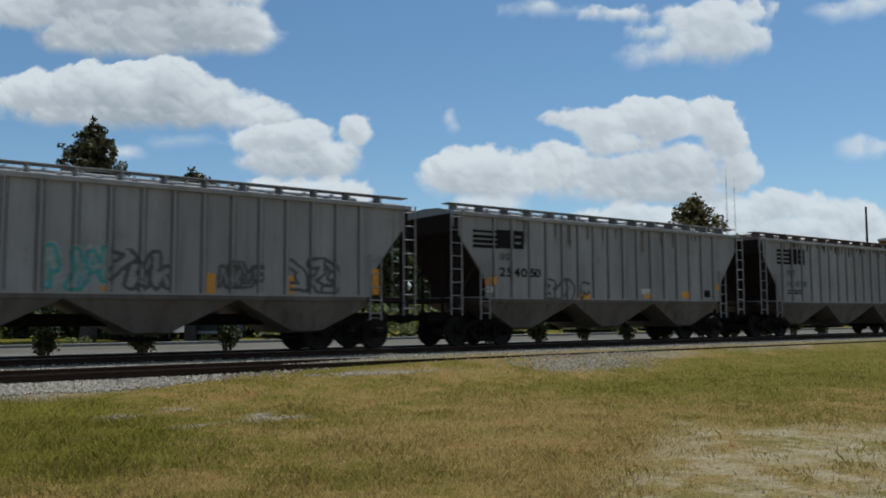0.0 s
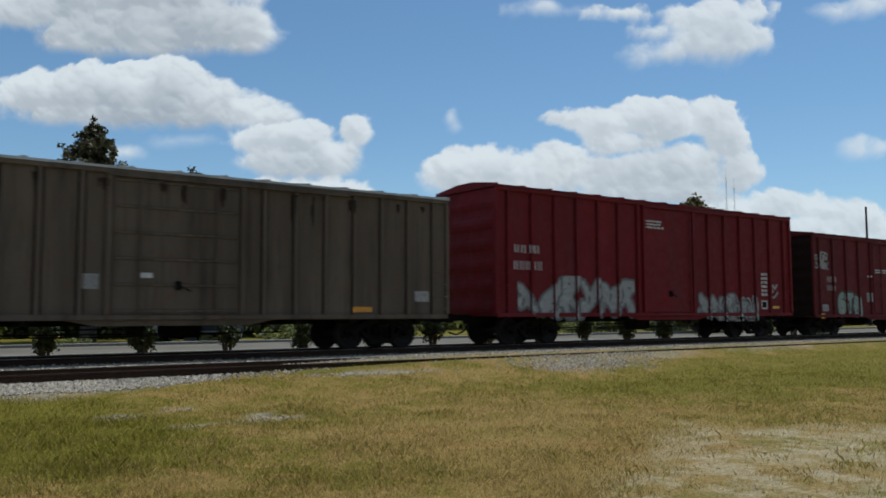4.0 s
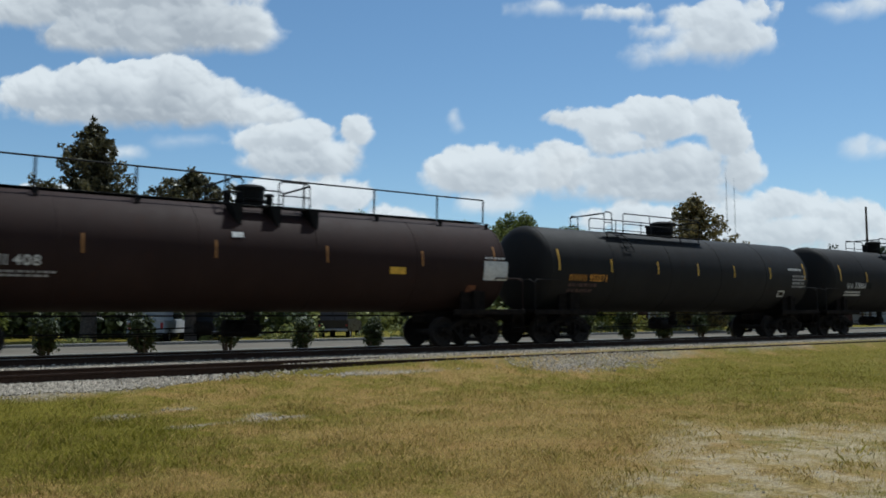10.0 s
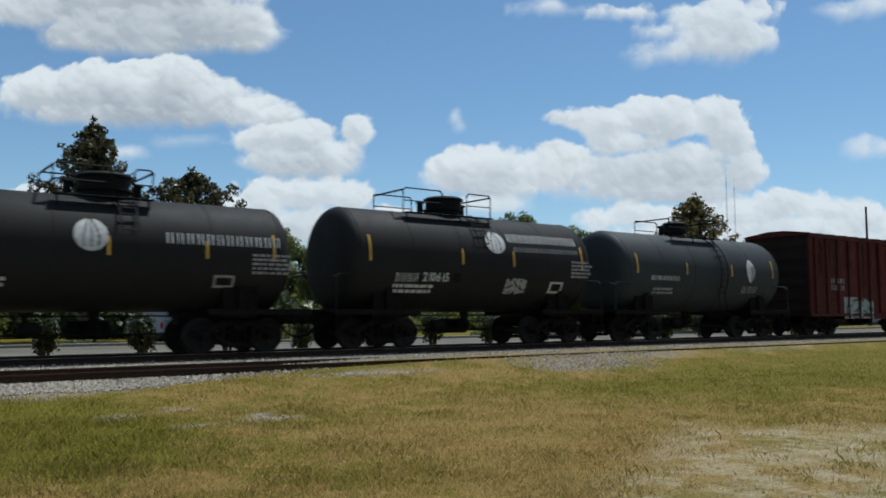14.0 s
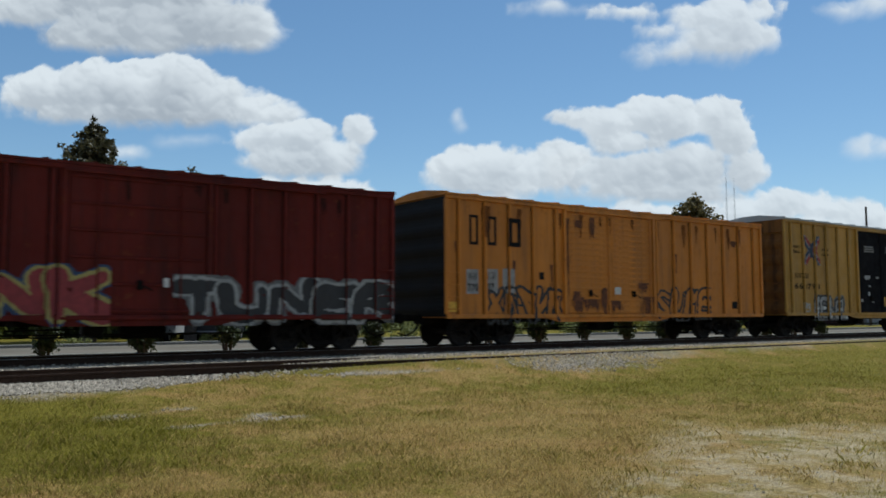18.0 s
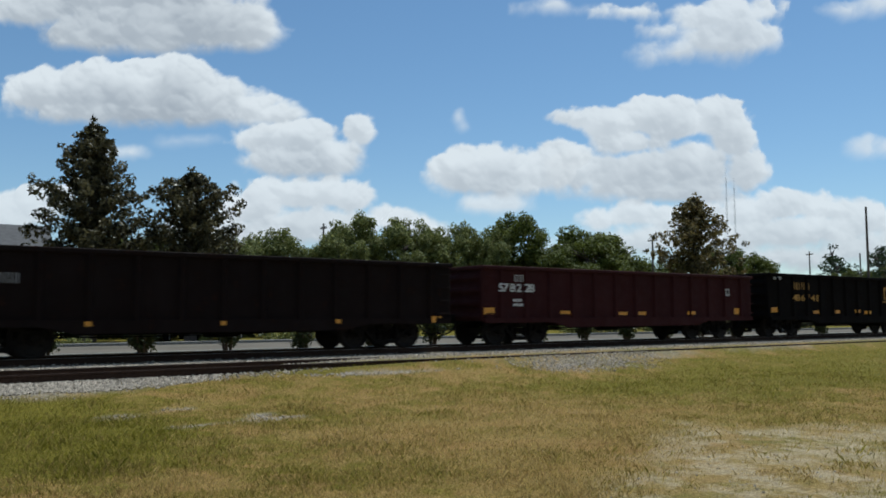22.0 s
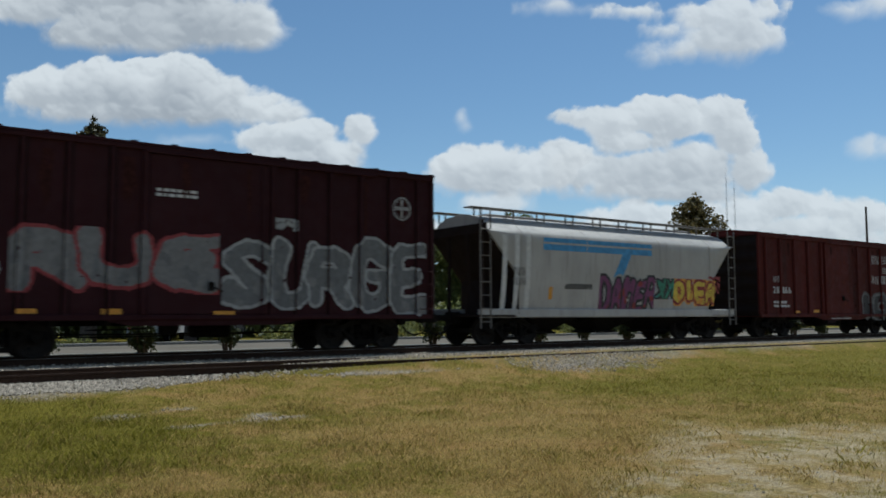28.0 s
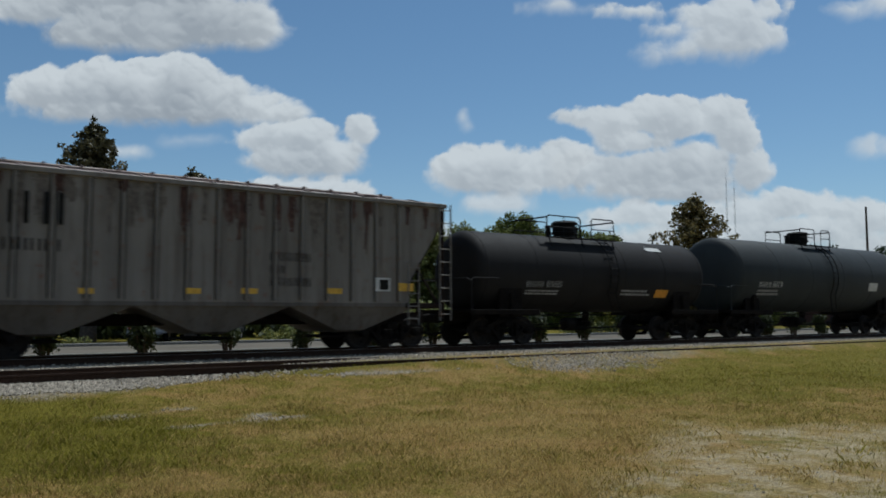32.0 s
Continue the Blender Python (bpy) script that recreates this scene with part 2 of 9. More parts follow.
def ground_material():
    m, n, l, b = shade("dry_grass_and_gravel", 0.95)
    b.inputs["Specular IOR Level"].default_value = 0.08
    p = place(n)

    def attr(name):
        a = n.new("ShaderNodeAttribute")
        a.attribute_name = name
        return a.outputs["Fac"]

    small, mid, big = noise_at(n, l, p, 26.0, 8, 0.78), noise_at(n, l, p, 2.2, 9, 0.72), noise_at(n, l, p, 0.4, 6, 0.6)
    dry = mix(n, l, ramp(n, l, small, 0.33, 0.68), (0.115, 0.074, 0.021), (0.30, 0.210, 0.066))
    dry = mix(n, l, ramp(n, l, noise_at(n, l, p, 0.9, 7, 0.7), 0.42, 0.62, 0.0, 0.55), dry, mix(n, l, ramp(n, l, small, 0.33, 0.68), (0.15, 0.079, 0.026), (0.33, 0.195, 0.070)))
    lush = mix(n, l, ramp(n, l, small, 0.33, 0.67), (0.048, 0.041, 0.005), (0.182, 0.152, 0.019))
    grow = n.new("ShaderNodeMath")
    grow.operation = "ADD"
    l.new(attr("green"), grow.inputs[0])
    l.new(ramp(n, l, mid, 0.3, 0.7, -0.4, 0.4), grow.inputs[1])
    c = mix(n, l, ramp(n, l, grow.outputs[0], 0.12, 0.8), dry, lush)
    soil = mix(n, l, ramp(n, l, small, 0.25, 0.75), (0.16, 0.126, 0.075), (0.43, 0.352, 0.21))
    sandy = n.new("ShaderNodeMath")
    sandy.operation = "MULTIPLY"
    l.new(attr("sandy"), sandy.inputs[0])
    l.new(ramp(n, l, noise_at(n, l, p, 1.7, 9, 0.72), 0.42, 0.58, 0.12, 1.0), sandy.inputs[1])
    c = mix(n, l, sandy.outputs[0], c, soil)
    vo = n.new("ShaderNodeTexVoronoi")
    vo.inputs["Scale"].default_value = 21.0
    l.new(p, vo.inputs["Vector"])
    pale = mix(n, l, vo.outputs["Color"], (0.16, 0.132, 0.098), (0.46, 0.395, 0.30))
    stones = mix(n, l, ramp(n, l, vo.outputs["Distance"], 0.25, 0.75), pale, (0.17, 0.145, 0.11))
    stony = n.new("ShaderNodeMath")
    stony.operation = "MULTIPLY"
    l.new(attr("stony"), stony.inputs[0])
    l.new(ramp(n, l, mid, 0.36, 0.52, 0.4, 1.0), stony.inputs[1])
    c = mix(n, l, stony.outputs[0], c, stones)
    l.new(c, b.inputs["Base Color"])
    bump(n, l, b, small, 0.6, 0.05)
    return m


def build_ground():
    xs = lines((-3200, -400, 400), (-400, -60, 40), (-60, -6, 4), (-6, 32, 0.22), (32, 60, 1.0), (60, 160, 8), (160, 400, 40), (400, 3600, 400))
    ys = lines((-3000, -200, 400), (-200, -40, 20), (-40, -20, 2), (-20, -3.4, 0.22), (-3.4, 7, 0.4), (7, 40, 1.5), (40, 120, 10), (120, 400, 40), (400, 3400, 400))
    gx, gy = np.meshgrid(xs, ys)
    gz = ground_height(gx, gy)
    w, h = len(xs), len(ys)
    i = np.arange((h - 1) * w).reshape(h - 1, w)[:, :-1].ravel()
    faces = np.stack([i, i + 1, i + 1 + w, i + w], 1)
    me = bpy.data.meshes.new("ground")
    me.from_pydata(np.stack([gx.ravel(), gy.ravel(), gz.ravel()], 1).tolist(), [], faces.tolist())
    for name, values in zip(("stony", "sandy", "green"), cover(gx.ravel(), gy.ravel())):
        me.attributes.new(name, "FLOAT", "POINT").data.foreach_set("value", values.astype(np.float32))
    me.materials.append(ground_material())
    me.polygons.foreach_set("use_smooth", [True] * len(me.polygons))
    tagged(new("ground", me), "dry mown grass with gravel and sandy bare patches", "ground", kind="structure")


build_ground()


# ---- road behind the tracks ----
def build_road():
    m, n, l, b = shade("worn_grey_road", 0.95)
    b.inputs["Specular IOR Level"].default_value = 0.1
    p = place(n)
    c = mix(n, l, ramp(n, l, noise_at(n, l, p, 0.35, 5), 0.3, 0.7), (0.105, 0.092, 0.072), (0.15, 0.132, 0.105))
    c = mix(n, l, ramp(n, l, noise_at(n, l, p, 30, 4), 0.35, 0.75, 0, 0.35), c, (0.065, 0.06, 0.05))
    c = mix(n, l, ramp(n, l, noise_at(n, l, p, 1.0, 4, 0.6, (0.05, 1.4, 1)), 0.55, 0.7, 0, 0.4), c, (0.06, 0.055, 0.047))
    l.new(c, b.inputs["Base Color"])
    bump(n, l, b, noise_at(n, l, p, 60, 3), 0.2, 0.01)
    road = Shape()
    for k in range(60):
        x0 = -160 + k * 9.0
        road.box(x0, x0 + 8.985, 8.2, 18.2, -0.75, -0.33)
    tagged(new("road", road.mesh("road", m)), "worn grey road running beside the railway", "road", kind="structure")
    kerb = Shape()
    for y in (7.95, 18.2):
        for k in range(90):
            kerb.box(-160 + k * 6.0, -154.015 + k * 6.0, y, y + 0.25, -0.8, -0.2, 0.02)
    tagged(new("kerb", kerb.mesh("kerb", plain("kerb_concrete", (0.2, 0.19, 0.165), 0.9))), "low grey concrete kerb along the road", "kerb", kind="structure")


build_road()


# ---- tracks ----
def rail_shape(x0, x1, y, z):
    """A rail with foot, web and head; the top of the head lies at z. Second slot: the worn running surface."""
    s = Shape()
    prof = [(-0.07, -0.17), (0.07, -0.17), (0.07, -0.155), (0.012, -0.13), (0.012, -0.045), (0.036, -0.035), (0.036, -0.004), (-0.036, -0.004), (-0.036, -0.035), (-0.012, -0.045), (-0.012, -0.13), (-0.07, -0.155)]
    s.loft([[(x, y + a, z + b) for a, b in prof] for x in (x0, x1)])
    s.box(x0, x1, y - 0.034, y + 0.034, z - 0.0038, z, mat=1)
    return s


def build_tracks():
    rng = random.Random(5)
    for name, yc, z, tie_x, label in (("main_track", 1.6, 0.0, (-24, 128), "main railway track in grey ballast"), ("siding_track", -3.1, -0.06, (-8, 62), "old siding track half buried in gravel and grass")):
        track = thing(name, label, "railway track", kind="structure")
        top = M_RAILTOP if yc > 0 else M_RAIL
        for dy in (-0.753, 0.753):
            for x0, x1 in ((-640, -20), (-20, 45), (45, 120), (120, 700)):
                part("rail", rail_shape(x0 + 0.004, x1 - 0.004, yc + dy, z), [M_RAIL, top], track)
        ties = [Shape().box(-0.115, 0.115, -1.28 + e, 1.28 + e, -0.18, 0.0, 0.012).mesh("tie", M_TIE) for e in (-0.02, 0.0, 0.03)]
        x = tie_x[0]
        while x < tie_x[1]:
            part("tie", rng.choice(ties), None, track, at=pose(x, yc + rng.uniform(-0.03, 0.03), z - (0.165 if yc > 0 else 0.25), 0, 0, rng.uniform(-1.2, 1.2)))
            x += 0.53 + rng.uniform(-0.02, 0.02)


def build_ballast():
    """Loose stones on the beds of both tracks and on the gravel patches."""
    rng = np.random.default_rng(3)
    m, n, l, b = shade("pale_limestone_ballast", 0.95)
    b.inputs["Specular IOR Level"].default_value = 0.15
    g = n.new("ShaderNodeNewGeometry")
    c = mix(n, l, g.outputs["Random Per Island"], (0.15, 0.128, 0.10), (0.47, 0.41, 0.325))
    c = mix(n, l, ramp(n, l, noise_at(n, l, place(n), 40, 3), 0.4, 0.8, 0, 0.5), c, (0.2, 0.17, 0.13))
    l.new(c, b.inputs["Base Color"])
    base = np.array([(1, 0, 0), (-1, 0, 0), (0, 1, 0), (0, -1, 0), (0, 0, 1), (0, 0, -1)], float)
    tri = np.array([(0, 2, 4), (2, 1, 4), (1, 3, 4), (3, 0, 4), (2, 0, 5), (1, 2, 5), (3, 1, 5), (0, 3, 5)])
    spans = [(30000, -2.2, 0.1, -2, 48, 0.018, 0.042), (9000, -5.2, -3.7, 1.5, 9, 0.018, 0.045), (5000, 0.2, 3.2, 0, 60, 0.02, 0.045), (12000, -10.5, -3.6, 2, 28, 0.010, 0.030), (9000, -6.4, -3.7, 11.5, 19, 0.015, 0.04), (5200, -3.8, -2.2, 1.5, 40, 0.015, 0.035), (1800, -18, -11, 4, 13, 0.006, 0.016)]
    vs, fs, k = [], [], 0
    for count, y0, y1, x0, x1, r0, r1 in spans:
        u = rng.random(count)
        x = x0 + (x1 - x0) * u ** 1.5
        y = rng.uniform(y0, y1, count)
        stony, sandy, _ = cover(x, y)
        keep = rng.random(count) < np.maximum(stony, 0.35 * sandy)
        x, y = x[keep], y[keep]
        r = rng.uniform(r0, r1, len(x))
        z = ground_height(x, y) + r * 0.25
        for i in range(len(x)):
            s = base * r[i] * rng.uniform(0.6, 1.25, (6, 3))
            a = rng.uniform(0, 6.28)
            ca, sa = math.cos(a), math.sin(a)
            s = s @ np.array([(ca, sa, 0.2), (-sa, ca, 0.15), (0, 0, 0.8)])
            vs.append(s + (x[i], y[i], z[i]))
            fs.append(tri + k)
            k += 6
    me = bpy.data.meshes.new("ballast_stones")
    me.from_pydata(np.concatenate(vs).tolist(), [], np.concatenate(fs).tolist())
    me.materials.append(m)
    tagged(new("ballast_stones", me), "loose pale grey limestone ballast stones", "gravel", kind="stuff")


build_tracks()
build_ballast()


# ---- grass ----
def build_grass():
    rng = np.random.default_rng(11)
    m, n, l, b = shade("dry_and_green_grass_blades", 0.9)
    b.inputs["Specular IOR Level"].default_value = 0.06
    g = n.new("ShaderNodeNewGeometry").outputs["Random Per Island"]
    dry = mix(n, l, g, (0.17, 0.108, 0.034), (0.64, 0.47, 0.175))
    wet = mix(n, l, g, (0.082, 0.078, 0.008), (0.28, 0.246, 0.036))
    a = n.new("ShaderNodeAttribute")
    a.attribute_name = "green"
    c = mix(n, l, a.outputs["Fac"], dry, wet)
    l.new(c, b.inputs["Base Color"])
    tr, mx = n.new("ShaderNodeBsdfTranslucent"), n.new("ShaderNodeMixShader")
    l.new(c, tr.inputs["Color"])
    mx.inputs[0].default_value = 0.5
    l.new(b.outputs[0], mx.inputs[1])
    l.new(tr.outputs[0], mx.inputs[2])
    l.new(mx.outputs[0], n["Material Output"].inputs["Surface"])
    count = 330000
    dist = 4.8 * (48.0 / 4.8) ** (rng.random(count) ** 1.35)
    head = rng.uniform(radians(3), radians(74), count)
    x, y = dist * np.sin(head), -20.04 + dist * np.cos(head)
    stony, sandy, green = cover(x, y)
    tufts = step(0.1, 0.5, rough_field(x, y, 3.0, 9.0) + 0.5 * rough_field(x, y, 9.0, 5.0))
    keep = (rng.random(count) < (1 - 0.96 * stony) * (1 - sandy * (0.95 - 0.5 * tufts))) & (y < -2.0)
    keep &= (y < -3.9) | (rng.random(count) < 0.45)
    keep &= rng.random(count) < 1 - 0.75 * step(22, 46, dist)
    x, y, green, dist = x[keep], y[keep], green[keep], dist[keep]
    k = len(x)
    high = rng.uniform(0.014, 0.046, k) * np.where(rng.random(k) < 0.08, 1.7, 1.0) * np.clip(dist / 9.0, 0.6, 1.0) * (1 + 0.4 * green) * (1 + 0.4 * rough_field(x, y, 2.0, 3.0)) 
    wide = rng.uniform(0.0014, 0.0034, k) * (0.7 + dist / 16.0)
    a = rng.uniform(0, 2 * math.pi, k)
    lean = rng.uniform(0.1, 1.0, k) * high
    ax, ay, bx, by = np.cos(a) * wide, np.sin(a) * wide, -np.sin(a) * lean, np.cos(a) * lean
    z = ground_height(x, y) - 0.004
    v = np.stack([np.stack([x - ax, y - ay, z], 1), np.stack([x + ax, y + ay, z], 1), np.stack([x + ax * 0.6 + bx * 0.4, y + ay * 0.6 + by * 0.4, z + high * 0.65], 1), np.stack([x + bx, y + by, z + high], 1)], 1).reshape(-1, 3)
    i = np.arange(k)[:, None] * 4
    me = bpy.data.meshes.new("grass")
    me.from_pydata(v.tolist(), [], (i + np.array([[0, 1, 2, 3]])).tolist())
    tint = np.clip(green + 0.3 * rough_field(x, y, 1.7, 8.0) + 0.12 * rough_field(x, y, 5.2, 2.5) + rng.normal(0, 0.42, k), 0, 1)
    me.attributes.new("green", "FLOAT", "POINT").data.foreach_set("value", np.repeat(tint, 4).astype(np.float32))
    me.materials.append(m)
    tagged(new("grass", me), "short mown grass, mostly straw brown with green patches", "grass", kind="stuff")


build_grass()


# ---- trees and shrubs ----
def leaf_material(name, dark, light, rough=0.5):
    m, n, l, b = shade(name, rough)
    g = n.new("ShaderNodeNewGeometry")
    c = mix(n, l, g.outputs["Random Per Island"], dark, light)
    l.new(c, b.inputs["Base Color"])
    b.inputs["Specular IOR Level"].default_value = 0.2
    tr = n.new("ShaderNodeBsdfTranslucent")
    l.new(c, tr.inputs["Color"])
    mx = n.new("ShaderNodeMixShader")
    mx.inputs[0].default_value = 0.3
    l.new(b.outputs[0], mx.inputs[1])
    l.new(tr.outputs[0], mx.inputs[2])
    l.new(mx.outputs[0], n["Material Output"].inputs["Surface"])
    return m


M_BARK = plain("grey_brown_bark", (0.09, 0.07, 0.055), 0.9, 0.0, 9.0, 0.4, 0.6)
M_MAGNOLIA = leaf_material("glossy_magnolia_leaf", (0.016, 0.017, 0.008), (0.15, 0.13, 0.06), 0.36)
M_MAGNOLIA_OLIVE = leaf_material("olive_magnolia_leaf", (0.024, 0.024, 0.008), (0.25, 0.19, 0.065), 0.36)
M_OAK = leaf_material("oak_leaf", (0.036, 0.050, 0.008), (0.17, 0.19, 0.035), 0.6)
M_LIGHTLEAF = leaf_material("light_green_leaf", (0.06, 0.078, 0.022), (0.27, 0.28, 0.085), 0.6)
M_PINE = leaf_material("pine_needles", (0.014, 0.028, 0.012), (0.05, 0.075, 0.03), 0.6)
M_SHRUB = leaf_material("shrub_leaf", (0.016, 0.024, 0.008), (0.06, 0.075, 0.022), 0.5)


def leaves(rng, lumps, per, size, long=1.7):
    """Folded leaf pieces scattered through lumps (x, y, z, radius), denser towards their rims."""
    vs, fs, k = [], [], 0
    for cx, cy, cz, r in lumps:
        count = max(6, int(per * r * r))
        d = rng.normal(size=(count, 3))
        d /= np.linalg.norm(d, axis=1)[:, None]
        pos = d * (r * rng.uniform(0.45, 1.08, count) ** 0.6)[:, None] * (1, 1, 0.8) + (cx, cy, cz)
        up = d * 0.8 + rng.normal(size=(count, 3)) * 0.6 + (0, 0, 0.35)
        up /= np.linalg.norm(up, axis=1)[:, None]
        side = np.cross(up, rng.normal(size=(count, 3)))
        side /= np.linalg.norm(side, axis=1)[:, None] + 1e-9
        fwd = np.cross(side, up)
        s = (size * rng.uniform(0.6, 1.4, count))[:, None]
        a, b_, c, e = pos - fwd * s * long * 0.5, pos + side * s * 0.5 - up * s * 0.12, pos + fwd * s * long * 0.5, pos - side * s * 0.5 - up * s * 0.12
        vs.append(np.stack([a, b_, c, e], 1).reshape(-1, 3))
        i = np.arange(count)[:, None] * 4 + k
        fs.append(np.concatenate([i + [[0, 1, 2]], i + [[0, 2, 3]]], 0))
        k += count * 4
    return np.concatenate(vs), np.concatenate(fs)


def crown_mesh(name, rng, lumps, per, size, mat, long=1.7):
    v, f = leaves(rng, lumps, per, size, long)
    me = bpy.data.meshes.new(name)
    me.from_pydata(v.tolist(), [], f.tolist())
    me.materials.append(mat)
    return me


def limb_shape(rng, height, spread, lumps, thick, bare=0.25):
    """A tapered trunk with limbs that reach towards the lumps."""
    s = Shape()
    pts = [(rng.normal() * 0.04 * spread * t, rng.normal() * 0.04 * spread * t, height * t) for t in (0, 0.2, 0.4, 0.6, 0.8, 0.96)]
    s.tube(pts, [thick * k for k in (1.25, 1.0, 0.8, 0.58, 0.34, 0.1)], 8)
    for cx, cy, cz, r in lumps:
        t = max(bare, (cz - 0.25 * math.hypot(cx, cy) - 0.3 * r) / height)
        t = min(t, 0.9)
        j = min(4, int(t * 5))
        a = Vector(pts[j]).lerp(Vector(pts[j + 1]), t * 5 - j if t * 5 - j < 1 else 1.0)
        e = Vector((cx, cy, cz))
        mid = a.lerp(e, 0.55) + Vector((0, 0, 0.08 * (e - a).length))
        s.tube([a, mid, e], [thick * 0.34, thick * 0.2, thick * 0.06], 5)
    return s


def tree_kind(kind, height, spread, seed):
    """Trunk and crown meshes. magnolia: a dense cone; oak: wide lumps; pine: flat tufts high on a bare stem."""
    rng = np.random.default_rng(seed)
    lumps = []
    if kind == "magnolia":
        # whorls of rising boughs with tufts of leaves along their outer part
        base = 0.05 if 10 < height < 11 else 0.19
        full, steep = (1.75, 0.85) if height > 11 else (2.5, 0.8) if height < 10 else (2.2, 0.8)
        for i in range(int(16 * height)):
            t = (i + rng.random()) / (16 * height)
            env = spread * min(1.0, full * (1 - t) ** steep) * rng.choice((0.62, 0.8, 0.95, 1.05, 1.22)) * (1 - 0.12 * max(0.0, 0.25 - t) * 4)
            a = i * 2.39996 + rng.normal() * 0.35
            rise = env * rng.uniform(0.12, 0.5)
            for f in (0.16, 0.36, 0.56, 0.76, 0.92, 1.04):
                q = env * f * rng.uniform(0.92, 1.06)
                z = height * (base + (0.96 - base) * t) + rise * f * f
                lumps.append((q * math.cos(a) + rng.normal() * 0.1, q * math.sin(a) + rng.normal() * 0.1, z, rng.uniform(0.2, 0.38) * (1.1 - 0.3 * t)))
        for i in range(4):
            lumps.append((rng.normal() * 0.15, rng.normal() * 0.15, height * (0.93 + 0.022 * i), 0.2))
        crown = crown_mesh("crown", rng, lumps, 330, 0.12, M_MAGNOLIA_OLIVE if 10 < height < 11 else M_MAGNOLIA, 2.0)
    elif kind == "pine":
        for i in range(26):
            t = rng.uniform(0.55, 1.0)
            a = rng.uniform(0, 2 * math.pi)
            q = spread * rng.uniform(0.1, 1.0) * (1.25 - t)
            lumps.append((q * math.cos(a) * 1.6, q * math.sin(a) * 1.6, height * t, rng.uniform(0.5, 1.0)))
        crown = crown_mesh("crown", rng, lumps, 45, 0.26, M_PINE, 2.4)
    else:
        mat = M_OAK if kind == "oak" else M_LIGHTLEAF
        # a few main boughs, each with a ragged spray of leaf clumps
        for i in range(17):
            a, t = i * 2.4 + rng.normal() * 0.3, (i + 0.5) / 17
            z = height * (0.22 + 0.66 * t)
            env = spread * math.sqrt(max(0.06, 1 - abs(2 * t - 0.75) ** 2.2 / 2.1)) * rng.uniform(0.6, 1.0)
            bx, by = 0.72 * env * math.cos(a), 0.72 * env * math.sin(a)
            big = rng.uniform(0.85, 1.5) * spread / 4.4
            for j in range(24):
                d = rng.normal(size=3)
                d *= big * rng.uniform(0.45, 1.15) / np.linalg.norm(d)
                lumps.append((bx + d[0], by + d[1], z + 0.72 * d[2] + 0.1 * big, rng.uniform(0.36, 0.72) * spread / 4.4))
        for i in range(70):
            a, q = rng.uniform(0, 2 * math.pi), spread * rng.uniform(0.2, 0.85)
            lumps.append((q * math.cos(a), q * math.sin(a), height * rng.uniform(0.06, 0.62), rng.uniform(0.6, 1.0) * spread / 4.4))
        rng.shuffle(lumps)
        crown = crown_mesh("crown", rng, lumps, 230 * 16.0 / (spread * spread) * 1.25, 0.135, mat, 1.7)
    trunk = limb_shape(rng, height * 0.93, spread, lumps[:26], 0.03 * height)
    return soften(trunk.mesh("trunk", M_BARK), 60), crown


def plant(kind, name, label, meshes, at, group=""):
    t = thing(name, label, "tree", group, at=at)
    part("trunk", meshes[0], None, t)
    part("crown", meshes[1], None, t)
    return t


def scaled(x, y, z, s, turn=0.0, sz=None):
    return pose(x, y, z, 0, 0, turn) @ Matrix.Diagonal((s, s, sz or s, 1))


